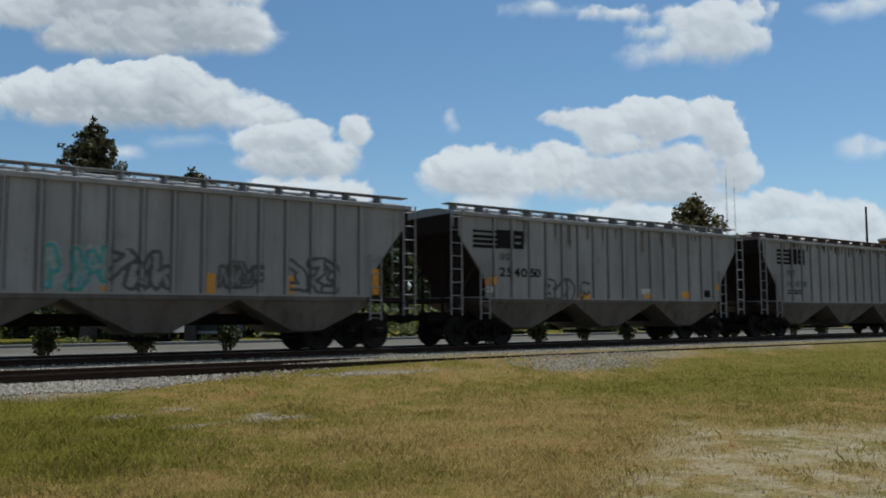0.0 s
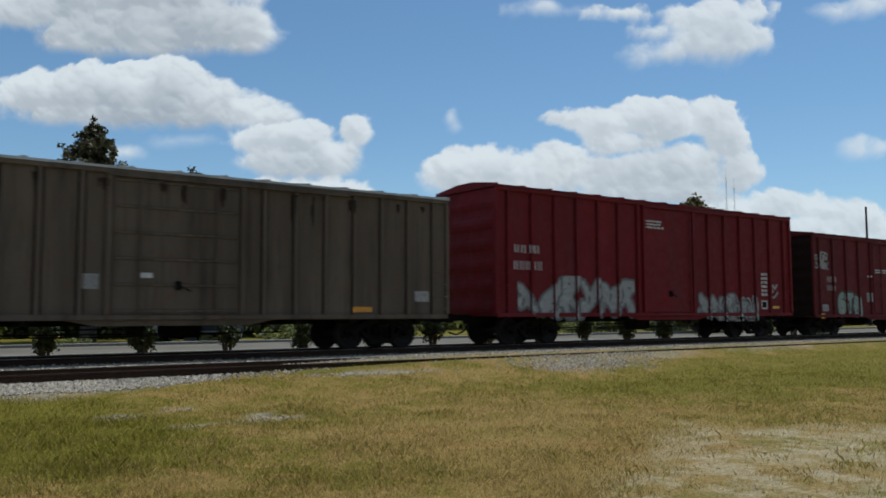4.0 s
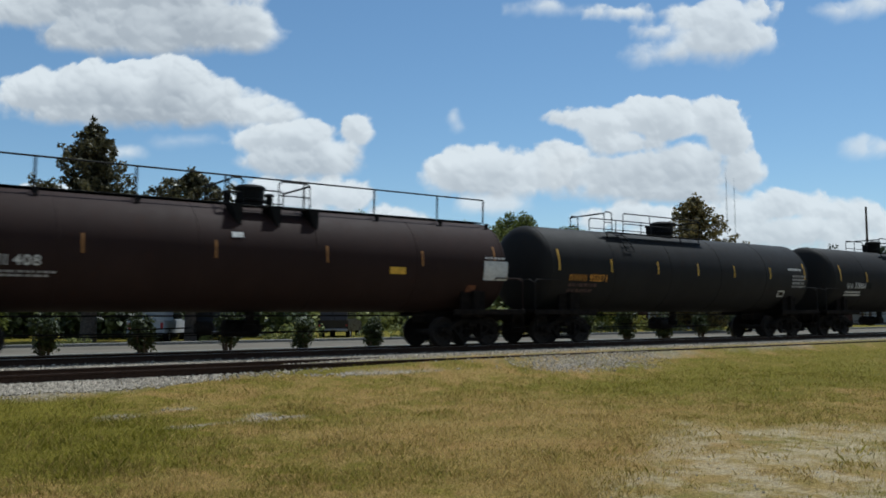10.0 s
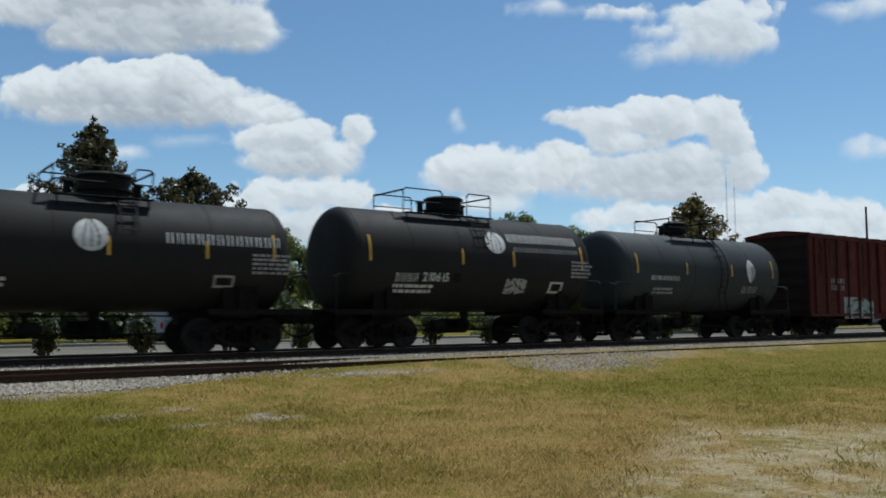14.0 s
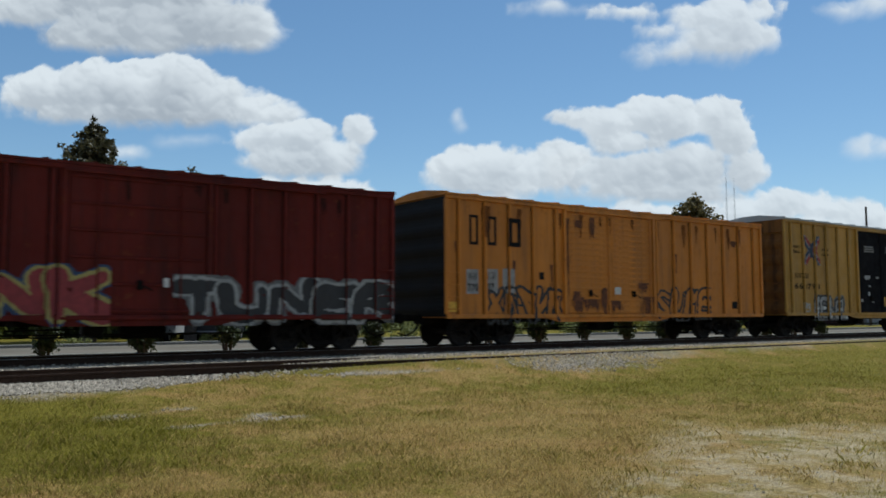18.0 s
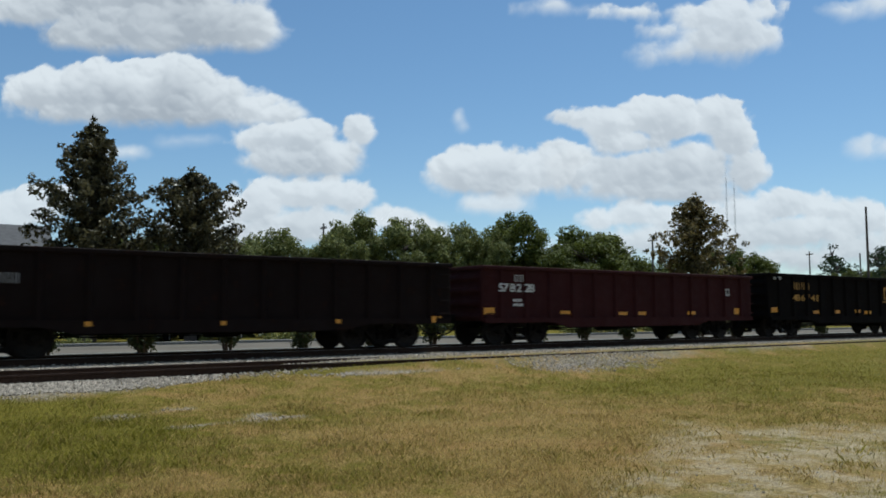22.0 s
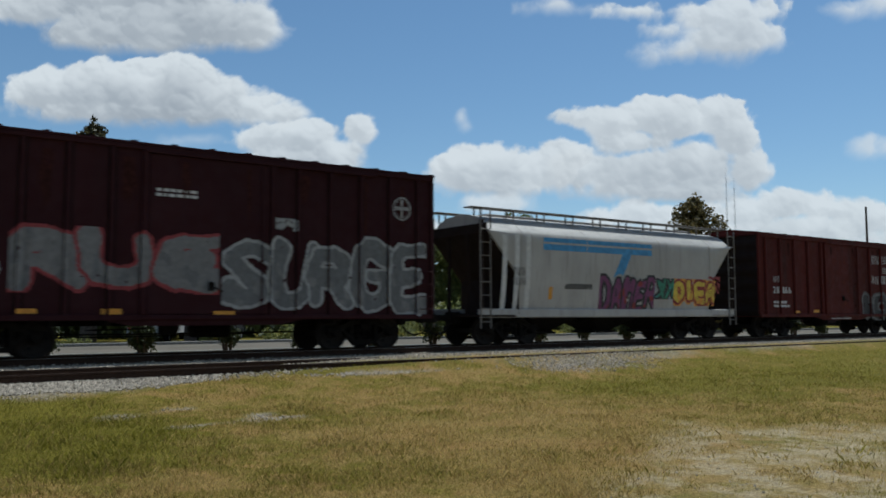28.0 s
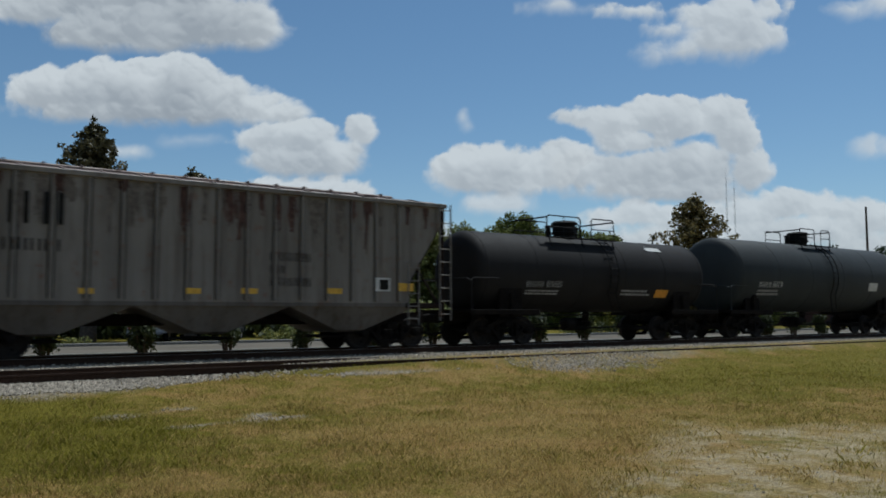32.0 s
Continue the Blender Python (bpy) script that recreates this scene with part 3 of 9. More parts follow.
def build_trees():
    rng = random.Random(21)
    mag = [tree_kind("magnolia", 12.0, 2.75, 3), tree_kind("magnolia", 9.3, 2.4, 8), tree_kind("magnolia", 10.3, 2.75, 15)]
    lab = "tall magnolia with dense dark glossy leaves"
    plant("magnolia", "magnolia_tree", "tall conical magnolia with dark glossy leaves beside the road", mag[0], pose(11.0, 26.9, -0.4))
    plant("magnolia", "magnolia_tree", "shorter bushy magnolia with dark glossy leaves", mag[1], pose(15.4, 23.8, -0.4, 0, 0, 40))
    plant("magnolia", "magnolia_tree", "broad magnolia with olive green leaves near brown sheds", mag[2], pose(51.5, 18.9, -0.4))
    oaks = [tree_kind("oak", 10.0, 4.6, s) for s in (31, 32)]
    light = [tree_kind("light", 9.0, 4.2, s) for s in (41, 42, 43)]
    for x, y, s, sz, kind in ((31.0, 56.0, 0.95, 1.02, 0), (35.5, 57.0, 1.05, 1.12, 1), (40.5, 50.0, 1.0, 1.24, 0), (37.0, 47.0, 0.85, 0.98, 2), (44.5, 47.0, 1.0, 1.22, 1), (48.5, 45.5, 0.95, 1.16, 0), (51.5, 43.0, 0.8, 1.08, 2), (27.5, 52.0, 0.9, 0.95, 2), (22.5, 50.0, 0.95, 0.9, 1), (62.0, 42.0, 0.9, 0.92, 0)):
        plant("light", "deciduous_tree", "leafy light green tree in a wood behind the road", light[kind], scaled(x, y, -0.4, s, rng.uniform(0, 360), sz), "trees behind the road")
    for x, y, s, sz, kind in ((55.2, 43.7, 0.95, 1.2, 0), (59.5, 36.5, 1.2, 1.02, 1), (56.0, 34.5, 1.05, 0.86, 0), (5.3, 31.8, 0.6, 0.66, 1), (3.5, 36.0, 0.7, 0.72, 0), (0.5, 40.0, 1.0, 0.8, 0), (17.5, 44.0, 0.9, 0.8, 1), (92.0, 47.0, 0.8, 0.75, 0), (97.0, 45.0, 0.8, 0.65, 1), (80.0, 44.0, 0.9, 0.8, 0), (73.0, 44.0, 0.8, 0.75, 1), (117.0, 60.0, 0.9, 0.8, 0), (122.5, 60.0, 0.9, 0.95, 1), (128.0, 61.0, 0.8, 0.7, 0), (146.0, 60.0, 0.7, 0.9, 1), (154.0, 61.0, 0.8, 1.02, 0), (162.0, 60.0, 0.8, 1.1, 1), (70.0, 26.0, 0.75, 0.72, 0), (66.5, 27.5, 0.7, 0.8, 1)):
        plant("oak", "oak_tree", "dark green spreading oak with an uneven crown", oaks[kind], scaled(x, y, -0.4, s, rng.uniform(0, 360), sz), "trees behind the road")
    pines = [tree_kind("pine", 14.0, 3.2, s) for s in (51, 52)]
    for i in range(17):
        x = 138 + i * 6.2 + rng.uniform(-2, 2)
        plant("pine", "pine_tree", "distant pine with flat dark tufts", pines[i % 2], scaled(x, 0.35 * x + rng.uniform(-8, 12), -0.4, rng.uniform(0.75, 1.1), rng.uniform(0, 360)), "distant pines")
    # a row of clipped shrubs between the main track and the road
    srng = np.random.default_rng(77)
    kinds = []
    for k in range(3):
        lumps = [(0.26 * math.cos(a) * q, 0.26 * math.sin(a) * q, z, 0.27) for a, q, z in [(srng.uniform(0, 6.28), srng.uniform(0.2, 1.15), srng.uniform(0.4, 1.35)) for _ in range(24)]]
        stem = Shape()
        for j in range(5):
            a = j * 1.26
            stem.tube([(0.05 * math.cos(a), 0.05 * math.sin(a), -0.05), (0.13 * math.cos(a), 0.13 * math.sin(a), 0.4), (0.24 * math.cos(a), 0.24 * math.sin(a), 0.95)], [0.06, 0.045, 0.012], 5)
        kinds.append((stem.mesh("stems", M_BARK), crown_mesh("crown", srng, lumps, 900, 0.07, M_SHRUB)))
    for i in range(16):
        x = 5.05 + 2.76 * i
        s = thing("shrub", "small dark clipped shrub on bare stems beside the track", "shrub", "row of shrubs", at=scaled(x, 6.5, -0.43, rng.uniform(0.9, 1.1), rng.uniform(0, 360)))
        part("stem", kinds[i % 3][0], None, s)
        part("crown", kinds[i % 3][1], None, s)


build_trees()


# ---- clouds ----
def swirl(x, y, seed):
    """Gradient noise on the plane, about -1 to 1."""
    table = np.random.default_rng(seed).permutation(256)
    xi, yi = np.floor(x).astype(int), np.floor(y).astype(int)
    fx, fy = x - xi, y - yi
    wx, wy = fx * fx * fx * (fx * (fx * 6 - 15) + 10), fy * fy * fy * (fy * (fy * 6 - 15) + 10)

    def corner(dx, dy):
        a = table[(table[(xi + dx) & 255] + yi + dy) & 255] * (2 * math.pi / 256)
        return np.cos(a) * (fx - dx) + np.sin(a) * (fy - dy)

    low = corner(0, 0) * (1 - wx) + corner(1, 0) * wx
    high = corner(0, 1) * (1 - wx) + corner(1, 1) * wx
    return (low * (1 - wy) + high * wy) * 1.5


def billows(x, y, size, octaves, seed, puffy=False):
    """Layered noise; puffy: rounded heads with creases between them."""
    out, weight, total = 0.0, 1.0, 0.0
    for k in range(octaves):
        n = swirl(x / size * 2 ** k + 7.3 * k, y / size * 2 ** k + 3.1 * k, seed + k)
        out = out + weight * (np.abs(n) * 2 - 0.6 if puffy else n)
        total += weight
        weight *= 0.55
    return out / total


def cloud_material():
    m = bpy.data.materials.new("sunlit_cloud")
    m.use_nodes = True
    n, l = m.node_tree.nodes, m.node_tree.links
    n.remove(n["Principled BSDF"])

    def attr(name):
        a = n.new("ShaderNodeAttribute")
        a.attribute_name = name
        return a.outputs["Fac"]

    c = mix(n, l, attr("lit"), (0.42, 0.44, 0.47), (1.03, 1.005, 0.965))
    em, tr, mx = n.new("ShaderNodeEmission"), n.new("ShaderNodeBsdfTransparent"), n.new("ShaderNodeMixShader")
    l.new(c, em.inputs["Color"])
    em.inputs["Strength"].default_value = 0.75
    l.new(attr("cover"), mx.inputs[0])
    l.new(tr.outputs[0], mx.inputs[1])
    l.new(em.outputs[0], mx.inputs[2])
    l.new(mx.outputs[0], n["Material Output"].inputs["Surface"])
    return m


# each cloud: distance, drift over the clip (u, v in metres at 1500 m), greyness of its base, density, softness of its rim,
# its lumps (u, v, half width, half height); u to the right and v up from the view's axis
CLOUDS = (
    (1520, (14, 8), 0.78, 0.97, 1.0, ((-735, 430, 110, 36), (-615, 390, 90, 46), (-505, 395, 110, 56), (-405, 400, 80, 50), (-342, 390, 58, 42), (-545, 475, 240, 60))),
    (1500, (22, 6), 0.8, 0.97, 0.8, ((-716, 282, 62, 40), (-641, 287, 78, 48), (-561, 282, 90, 54), (-481, 287, 80, 58), (-411, 261, 80, 44), (-341, 246, 70, 28), (-286, 236, 40, 20), (-551, 246, 190, 28))),
    (1480, (10, 2), 0.75, 0.95, 0.9, ((-317, 195, 58, 28), (-252, 195, 58, 38), (-202, 160, 54, 36), (-272, 155, 80, 32), (-152, 212, 25, 30), (-160, 178, 16, 24))),
    (1600, (4, 0), 0.6, 0.95, 1.2, ((-247, 96, 110, 28), (-167, 91, 45, 28), (-337, 71, 60, 34), (-227, 41, 120, 34), (-317, 21, 90, 30), (-430, 30, 70, 30))),
    (1610, (4, 0), 0.4, 0.95, 0.9, ((-87, 53, 45, 20), (-47, 41, 30, 18), (-20, 26, 50, 20))),
    (1470, (16, 4), 0.64, 0.96, 0.8, ((34, 138, 52, 44), (104, 138, 68, 44), (184, 138, 62, 44), (224, 163, 40, 25), (84, 118, 100, 26))),
    (1490, (22, 3), 0.64, 0.96, 0.8, ((249, 234, 42, 15), (304, 224, 52, 28), (369, 234, 52, 36), (414, 229, 54, 42), (489, 234, 54, 34), (524, 199, 42, 44), (545, 139, 38, 44), (329, 189, 56, 22), (449, 139, 68, 50), (359, 129, 58, 44), (299, 124, 48, 42), (389, 104, 150, 22), (239, 139, 50, 38))),
    (1510, (28, 4), 0.55, 0.92, 1.7, ((414, 353, 66, 20), (494, 363, 78, 32), (544, 378, 58, 42), (464, 408, 58, 26), (524, 423, 70, 28), (344, 421, 60, 12), (400, 388, 36, 12))),
    (1530, (30, 3), 0.3, 0.8, 1.8, ((723, 427, 42, 16), (775, 435, 40, 18), (193, 431, 50, 10))),
    (1620, (18, 2), 0.6, 0.93, 1.4, ((292, 54, 40, 18), (342, 61, 52, 24), (412, 54, 58, 28), (532, 64, 68, 30), (622, 79, 74, 27), (702, 69, 70, 28), (752, 54, 50, 30), (652, 29, 130, 30), (502, 19, 120, 30), (382, 14, 110, 26), (282, -1, 90, 22), (742, -1, 90, 26), (602, -16, 160, 25), (880, 20, 120, 50))),
    (1540, (22, 2), 0.2, 0.7, 2.2, ((754, 177, 26, 18), (790, 180, 30, 20))),
    (1560, (16, 0), 0.35, 0.85, 1.3, ((74, 79, 44, 18), (114, 79, 44, 20))),
    (1550, (24, 1), 0.1, 0.6, 1.8, ((26, 232, 10, 16), (34, 218, 8, 10))),
    (1560, (16, 1), 0.15, 0.55, 2.4, ((-441, 195, 36, 10), (-476, 192, 26, 9))),
    (1570, (14, 1), 0.25, 0.8, 1.6, ((-590, 170, 30, 13), (-556, 172, 28, 12))),
    (1590, (8, 0), 0.4, 0.9, 1.1, ((-740, 76, 60, 34), (-695, 91, 40, 22), (-784, 51, 60, 40))),
)
VIEW = look((0, 0, 0), AIM - EYE, LEAN).to_3x3()


def build_clouds():
    mat = cloud_material()
    made = []
    for k, (dist, drift, grey, dense, soft, lumps) in enumerate(CLOUDS):
        q = dist / 1500.0 * 1.0135
        edge, cell = 34.0, 2.3
        u0, u1 = min(a[0] - a[2] for a in lumps) - edge, max(a[0] + a[2] for a in lumps) + edge
        v0, v1 = min(a[1] - a[3] for a in lumps) - edge, max(a[1] + a[3] for a in lumps) + edge
        cu, cv = (u0 + u1) / 2, (v0 + v1) / 2
        gu, gv = np.meshgrid(np.arange(u0, u1 + cell, cell), np.arange(v0, v1 + cell, cell))
        uu = gu + 13 * billows(gu, gv, 85.0, 3, 10 * k + 1)
        vv = gv + 10 * billows(gu, gv, 75.0, 3, 10 * k + 5)
        inside = np.full(gu.shape, -60.0)
        for u, v, a, b in lumps:
            dv = (vv - v) / np.where(vv > v, b, b * 0.85)
            d = (1 - np.sqrt(((uu - u) / a) ** 2 + dv ** 2)) * min(a, b)
            h = np.clip(0.5 + 0.5 * (inside - d) / 9.0, 0, 1)
            inside = d + (inside - d) * h + 9.0 * h * (1 - h)
        small = min(1.0, min(max(a[3] for a in lumps), 40.0) / 30.0)
        heads = billows(gu, gv, 58.0, 5, 100 + 10 * k, True)
        wisp = billows(gu, gv, 60.0, 6, 300 + 10 * k)
        inside = inside + small * (7 + 9 * heads + (5 + 8 * soft) * wisp)
        rim = np.minimum(np.minimum(gu - u0, u1 - gu), np.minimum(gv - v0, v1 - gv))
        inside = np.minimum(inside, rim * 1.2 - 14)
        below = np.clip((cv - gv) / (v1 - v0) + 0.5, 0, 1)
        width = (3 + 8 * soft) * (0.5 + 1.9 * below ** 1.5)
        cover = dense * step(-0.25, 1.0, inside / width)
        # light from above sinks into the cloud, and the heads catch it on their upper sides
        body = np.clip(inside, 0, 45) / 45
        sunk = np.cumsum(body[::-1], axis=0)[::-1] * cell
        high = 34 * (1 - np.exp(-np.clip(inside, 0, None) / 26)) + 9 * billows(gu, gv, 62.0, 2, 100 + 10 * k, True) + 6 * billows(gu, gv, 60.0, 3, 300 + 10 * k)
        gy, gx = np.gradient(high, cell)
        facing = (-0.35 * gx - 0.8 * gy + 0.55) / np.sqrt(1 + gx * gx + gy * gy)
        lit = 0.64 * np.exp(-(sunk / (27 + 26 * (1 - grey))) ** 1.3) + 0.36 * np.clip(facing, 0, 1.1) + 0.3 * billows(gu, gv, 70.0, 3, 300 + 10 * k)
        lit = 1 - grey * (1 - np.clip(lit + 0.06, 0, 1))
        w, h = gu.shape[1], gu.shape[0]
        i = np.arange((h - 1) * w).reshape(h - 1, w)[:, :-1].ravel()
        faces = np.stack([i, i + 1, i + 1 + w, i + w], 1)
        seen = cover.ravel()
        faces = faces[(seen[faces] > 0.004).any(axis=1)]
        used, back = np.unique(faces, return_inverse=True)
        me = bpy.data.meshes.new("cloud")
        bulge = np.stack([(gu - cu).ravel() * q, (gv - cv).ravel() * q, (high.ravel() - 20)], 1)[used]
        me.from_pydata(bulge.tolist(), [], back.reshape(-1, 4).tolist())
        me.attributes.new("cover", "FLOAT", "POINT").data.foreach_set("value", seen[used].astype(np.float32))
        me.attributes.new("lit", "FLOAT", "POINT").data.foreach_set("value", lit.ravel()[used].astype(np.float32))
        me.materials.append(mat)
        ob = tagged(new("cloud", me), "white cumulus cloud with a grey base drifting in blue sky", "cloud", kind="structure")
        rows = []
        for t in (0.0, 16.0, 32.0):
            e = VIEW @ Vector(((cu + drift[0] * (t - 25) / 32) * q, (cv + drift[1] * (t - 25) / 32) * q, -dist))
            rows.append((t, Matrix.Translation(EYE + e) @ VIEW.to_4x4()))
        ob.matrix_basis = rows[0][1]
        made.append((ob, rows))
    return made


CLOUD_PATHS = build_clouds()


# ---- lettering and painted marks ----
def glyph_outlines(chars):
    """Flat meshes of single characters of the built-in font, one em high, as corners, faces and width."""
    obs = []
    for c in chars:
        cu = bpy.data.curves.new("glyph", "FONT")
        cu.body, cu.size, cu.resolution_u, cu.offset = c, 1.0, 3, 0.022
        obs.append(new("glyph", cu))
    bpy.context.view_layer.update()
    dg = bpy.context.evaluated_depsgraph_get()
    out = {}
    for c, ob in zip(chars, obs):
        me = ob.evaluated_get(dg).to_mesh()
        v = [(p.co.x, p.co.y) for p in me.vertices]
        f = [tuple(p.vertices) for p in me.polygons]
        out[c] = (v, f, max([p[0] for p in v] or [0.3]))
        ob.evaluated_get(dg).to_mesh_clear()
    for ob in obs:
        cu = ob.data
        bpy.data.objects.remove(ob)
        bpy.data.curves.remove(cu)
    return out


GLYPHS = glyph_outlines("0123456789RailcrPongExpetsdy")


def text_shape(words, x, z, high, skin, s=None, wide=0.0):
    """Words on the near side of a car, their lower left corner at x, z; wide: their whole width, or 0 for the font's own."""
    s = s or Shape()
    k = high / 0.7
    own = sum((GLYPHS[c][2] if c != " " else 0.3) + 0.08 for c in words) * k
    q = wide / own if wide else 1.0
    at = x
    for c in words:
        if c == " ":
            at += 0.38 * k * q
            continue
        v, f, w = GLYPHS[c]
        s.add([(at + a * k * q, -(skin(at + w * k * q * 0.5, z + b * k) + 0.010), z + b * k) for a, b in v], f)
        at += (w + 0.08) * k * q
    return s


def flat_patch(s, x0, x1, z0, z1, skin, at=None, mat=0):
    """A painted patch that lies on the near side; it is cut into strips where the side is curved."""
    xm = (x0 + x1) / 2 if at is None else at
    n = 1 if abs(skin(xm, z0) - skin(xm, z1)) < 1e-4 else max(2, int((z1 - z0) / 0.08))
    zs = [z0 + (z1 - z0) * k / n for k in range(n + 1)]
    for a, b in zip(zs, zs[1:]):
        ya, yb = -(skin(xm, a) + 0.006), -(skin(xm, b) + 0.006)
        s.add([(x0, ya, a), (x1, ya, a), (x1, yb, b), (x0, yb, b)], [(0, 1, 2, 3)], mat)


def bar_letters(count, x, z, wide, high, skin, s=None, thick=0.3):
    """Writing shown as plain bars, one for each character; a single large one becomes a plain frame."""
    s = s or Shape()
    p = wide / count
    for i in range(count):
        a, b = x + i * p + p * 0.2, x + (i + 1) * p - p * 0.2
        t = (b - a) * thick * 0.85
        if count == 1:
            cuts = ((a, a + t, z, z + high), (b - t, b, z, z + high), (a + t, b - t, z, z + t), (a + t, b - t, z + high - t, z + high))
        else:
            cuts = ((a, a + t, z, z + high), (b - t, b, z, z + high))
        for x0, x1, z0, z1 in cuts:
            flat_patch(s, x0, x1, z0, z1, lambda u, v: skin(u, v) + 0.004, (a + b) / 2 if count > 1 else None)
    return s


def bar_lines(rows, x, z, wide, high, skin, seed=0, s=None):
    """Small print as rows of short plain bars."""
    s = s or Shape()
    rng = random.Random(seed)
    h = high / rows
    for r in range(rows):
        a = x
        while a < x + wide * rng.uniform(0.75, 1.0):
            b = min(a + rng.uniform(0.06, 0.2), x + wide)
            z0 = z + high - (r + 1) * h
            flat_patch(s, a, b, z0 + h * 0.2, z0 + h * 0.8, skin)
            a = b + rng.uniform(0.03, 0.05)
    return s


def raster(kinds, x0, z0, cell, skin):
    """Paint that follows ribs and doors: kinds is a grid (rows from below) of material numbers, -1 for bare. Runs of one kind become strips."""
    s = Shape()
    h, w = kinds.shape
    for r in range(h):
        i = 0
        row = kinds[r]
        depth = [skin(x0 + (i + 0.5) * cell, z0 + (r + 0.5) * cell) for i in range(w)]
        while i < w:
            if row[i] < 0:
                i += 1
                continue
            j = i
            while j + 1 < w and row[j + 1] == row[i] and abs(depth[j + 1] - depth[i]) < 1e-4:
                j += 1
            y0, y1 = -(skin(x0 + (i + 0.5) * cell, z0 + r * cell) + 0.013), -(skin(x0 + (i + 0.5) * cell, z0 + (r + 1) * cell) + 0.013)
            xa, xb, za, zb = x0 + i * cell, x0 + (j + 1) * cell, z0 + r * cell, z0 + (r + 1) * cell
            s.add([(xa, y0, za), (xb, y0, za), (xb, y1, zb), (xa, y1, zb)], [(0, 1, 2, 3)], int(row[i]))
            i = j + 1
    return s


# skeletons of capital letters on a grid 4 wide and 6 high; each stroke a run of corners
STROKES = {
    "A": ("00 16 26 40", "12 32"), "B": ("00 06 25 24 13 03", "13 32 31 20 00"), "C": ("45 26 06 04 02 00 20 41",), "D": ("00 06 26 44 42 20 00",),
    "E": ("46 06 03 00 40", "03 33"), "F": ("00 06 46", "03 33"), "G": ("45 26 05 01 20 41 43 23",), "H": ("00 06", "40 46", "03 43"), "I": ("20 26",),
    "K": ("00 06", "46 03 40"), "L": ("06 00 40",), "M": ("00 06 23 46 40",), "N": ("00 06 40 46",), "O": ("20 01 05 26 45 41 20",),
    "R": ("00 06 36 44 33 03", "23 40"), "S": ("45 26 05 04 32 41 20 01",), "T": ("06 46", "26 20"), "U": ("06 01 20 41 46",), "V": ("06 20 46",),
    "W": ("06 10 24 30 46",), "Z": ("06 46 00 40",),
}


def near_stroke(px, pz, pts, r0, r1):
    """How far the points lie outside a stroke through pts whose half width runs from r0 to r1."""
    d = np.full(px.shape, 9.0)
    for k, ((ax, az), (bx, bz)) in enumerate(zip(pts, pts[1:])):
        ux, uz = bx - ax, bz - az
        t = np.clip(((px - ax) * ux + (pz - az) * uz) / (ux * ux + uz * uz + 1e-9), 0, 1)
        d = np.minimum(d, np.hypot(px - ax - t * ux, pz - az - t * uz) - (r0 + (r1 - r0) * (k + 0.5) / (len(pts) - 1)))
    return d


def spray(seed, wide, high, word, cell=0.03, bubble=0.5, halo=True):
    """A sprayed tag: swollen letters with a rim, a highlight and a halo; a number instead of a word gives that many strokes' tangles. 0 fill, 1 rim, 2 highlight, 3 halo."""
    rng = np.random.default_rng(seed)
    gx, gz = np.meshgrid(np.arange(cell / 2, wide, cell), np.arange(cell / 2, high, cell))
    px = gx + 0.05 * rough_field(gx, gz, 2.2, seed)
    pz = gz + 0.06 * rough_field(gz, gx, 2.4, seed + 1)
    best = np.full(gx.shape, 9.0)
    count = word if isinstance(word, int) else len(word)
    p = wide / count
    for i in range(count):
        lo, hi = high * rng.uniform(0.01, 0.1), high * rng.uniform(0.84, 1.0)
        r = min(p * (0.13 + 0.1 * bubble), high * 0.15) * rng.uniform(0.9, 1.1)
        tilt = rng.uniform(-0.12, 0.25) * p
        x0, x1 = p * i + r * 0.75, p * (i + 1) - r * 0.55
        if isinstance(word, int):
            runs = [rng.permutation([(0, 0), (4, 0), (0, 6), (4, 6), (2, 3), (4, 4), (0, 2)])[:rng.integers(3, 5)] for _ in range(2)]
        else:
            runs = [[(int(c[0]), int(c[1])) for c in run.split()] for run in STROKES[word[i]]]
        d = np.full(gx.shape, 9.0)
        for run in runs:
            pts = [(x0 + (x1 - x0) * a / 4 + tilt * b / 6, lo + r + (hi - lo - 2 * r) * b / 6) for a, b in run]
            # corners are rounded off
            smooth = [pts[0]]
            for (ax, az), (bx, bz) in zip(pts, pts[1:]):
                smooth += [(ax * 0.75 + bx * 0.25, az * 0.75 + bz * 0.25), (ax * 0.25 + bx * 0.75, az * 0.25 + bz * 0.75)]
            thin, thick = rng.permutation([0.75, 1.3])
            d = np.minimum(d, near_stroke(px, pz, smooth + [pts[-1]], r * thin, r * thick))
        best = np.where((np.abs(d) < 0.04) & (best < 0.3), np.minimum(np.abs(best), 0.0), np.minimum(best, d))
    kinds = np.full(gx.shape, -1)
    if halo:
        kinds[best < 0.11 + 0.05 * rough_field(gx, gz, 5.0, seed + 4)] = 3
    kinds[best < 0.05] = 1
    kinds[best < -0.035] = 0
    shine = (rough_field(gx * 3, gz * 2, 2.0, seed + 7) + 1.2 * (0.5 - gz / high) > 0.62) & (best < -0.04)
    kinds[shine] = 2
    kinds[(rough_field(gx, gz, 9.0, seed + 2) > 1.25)] = -1
    return kinds


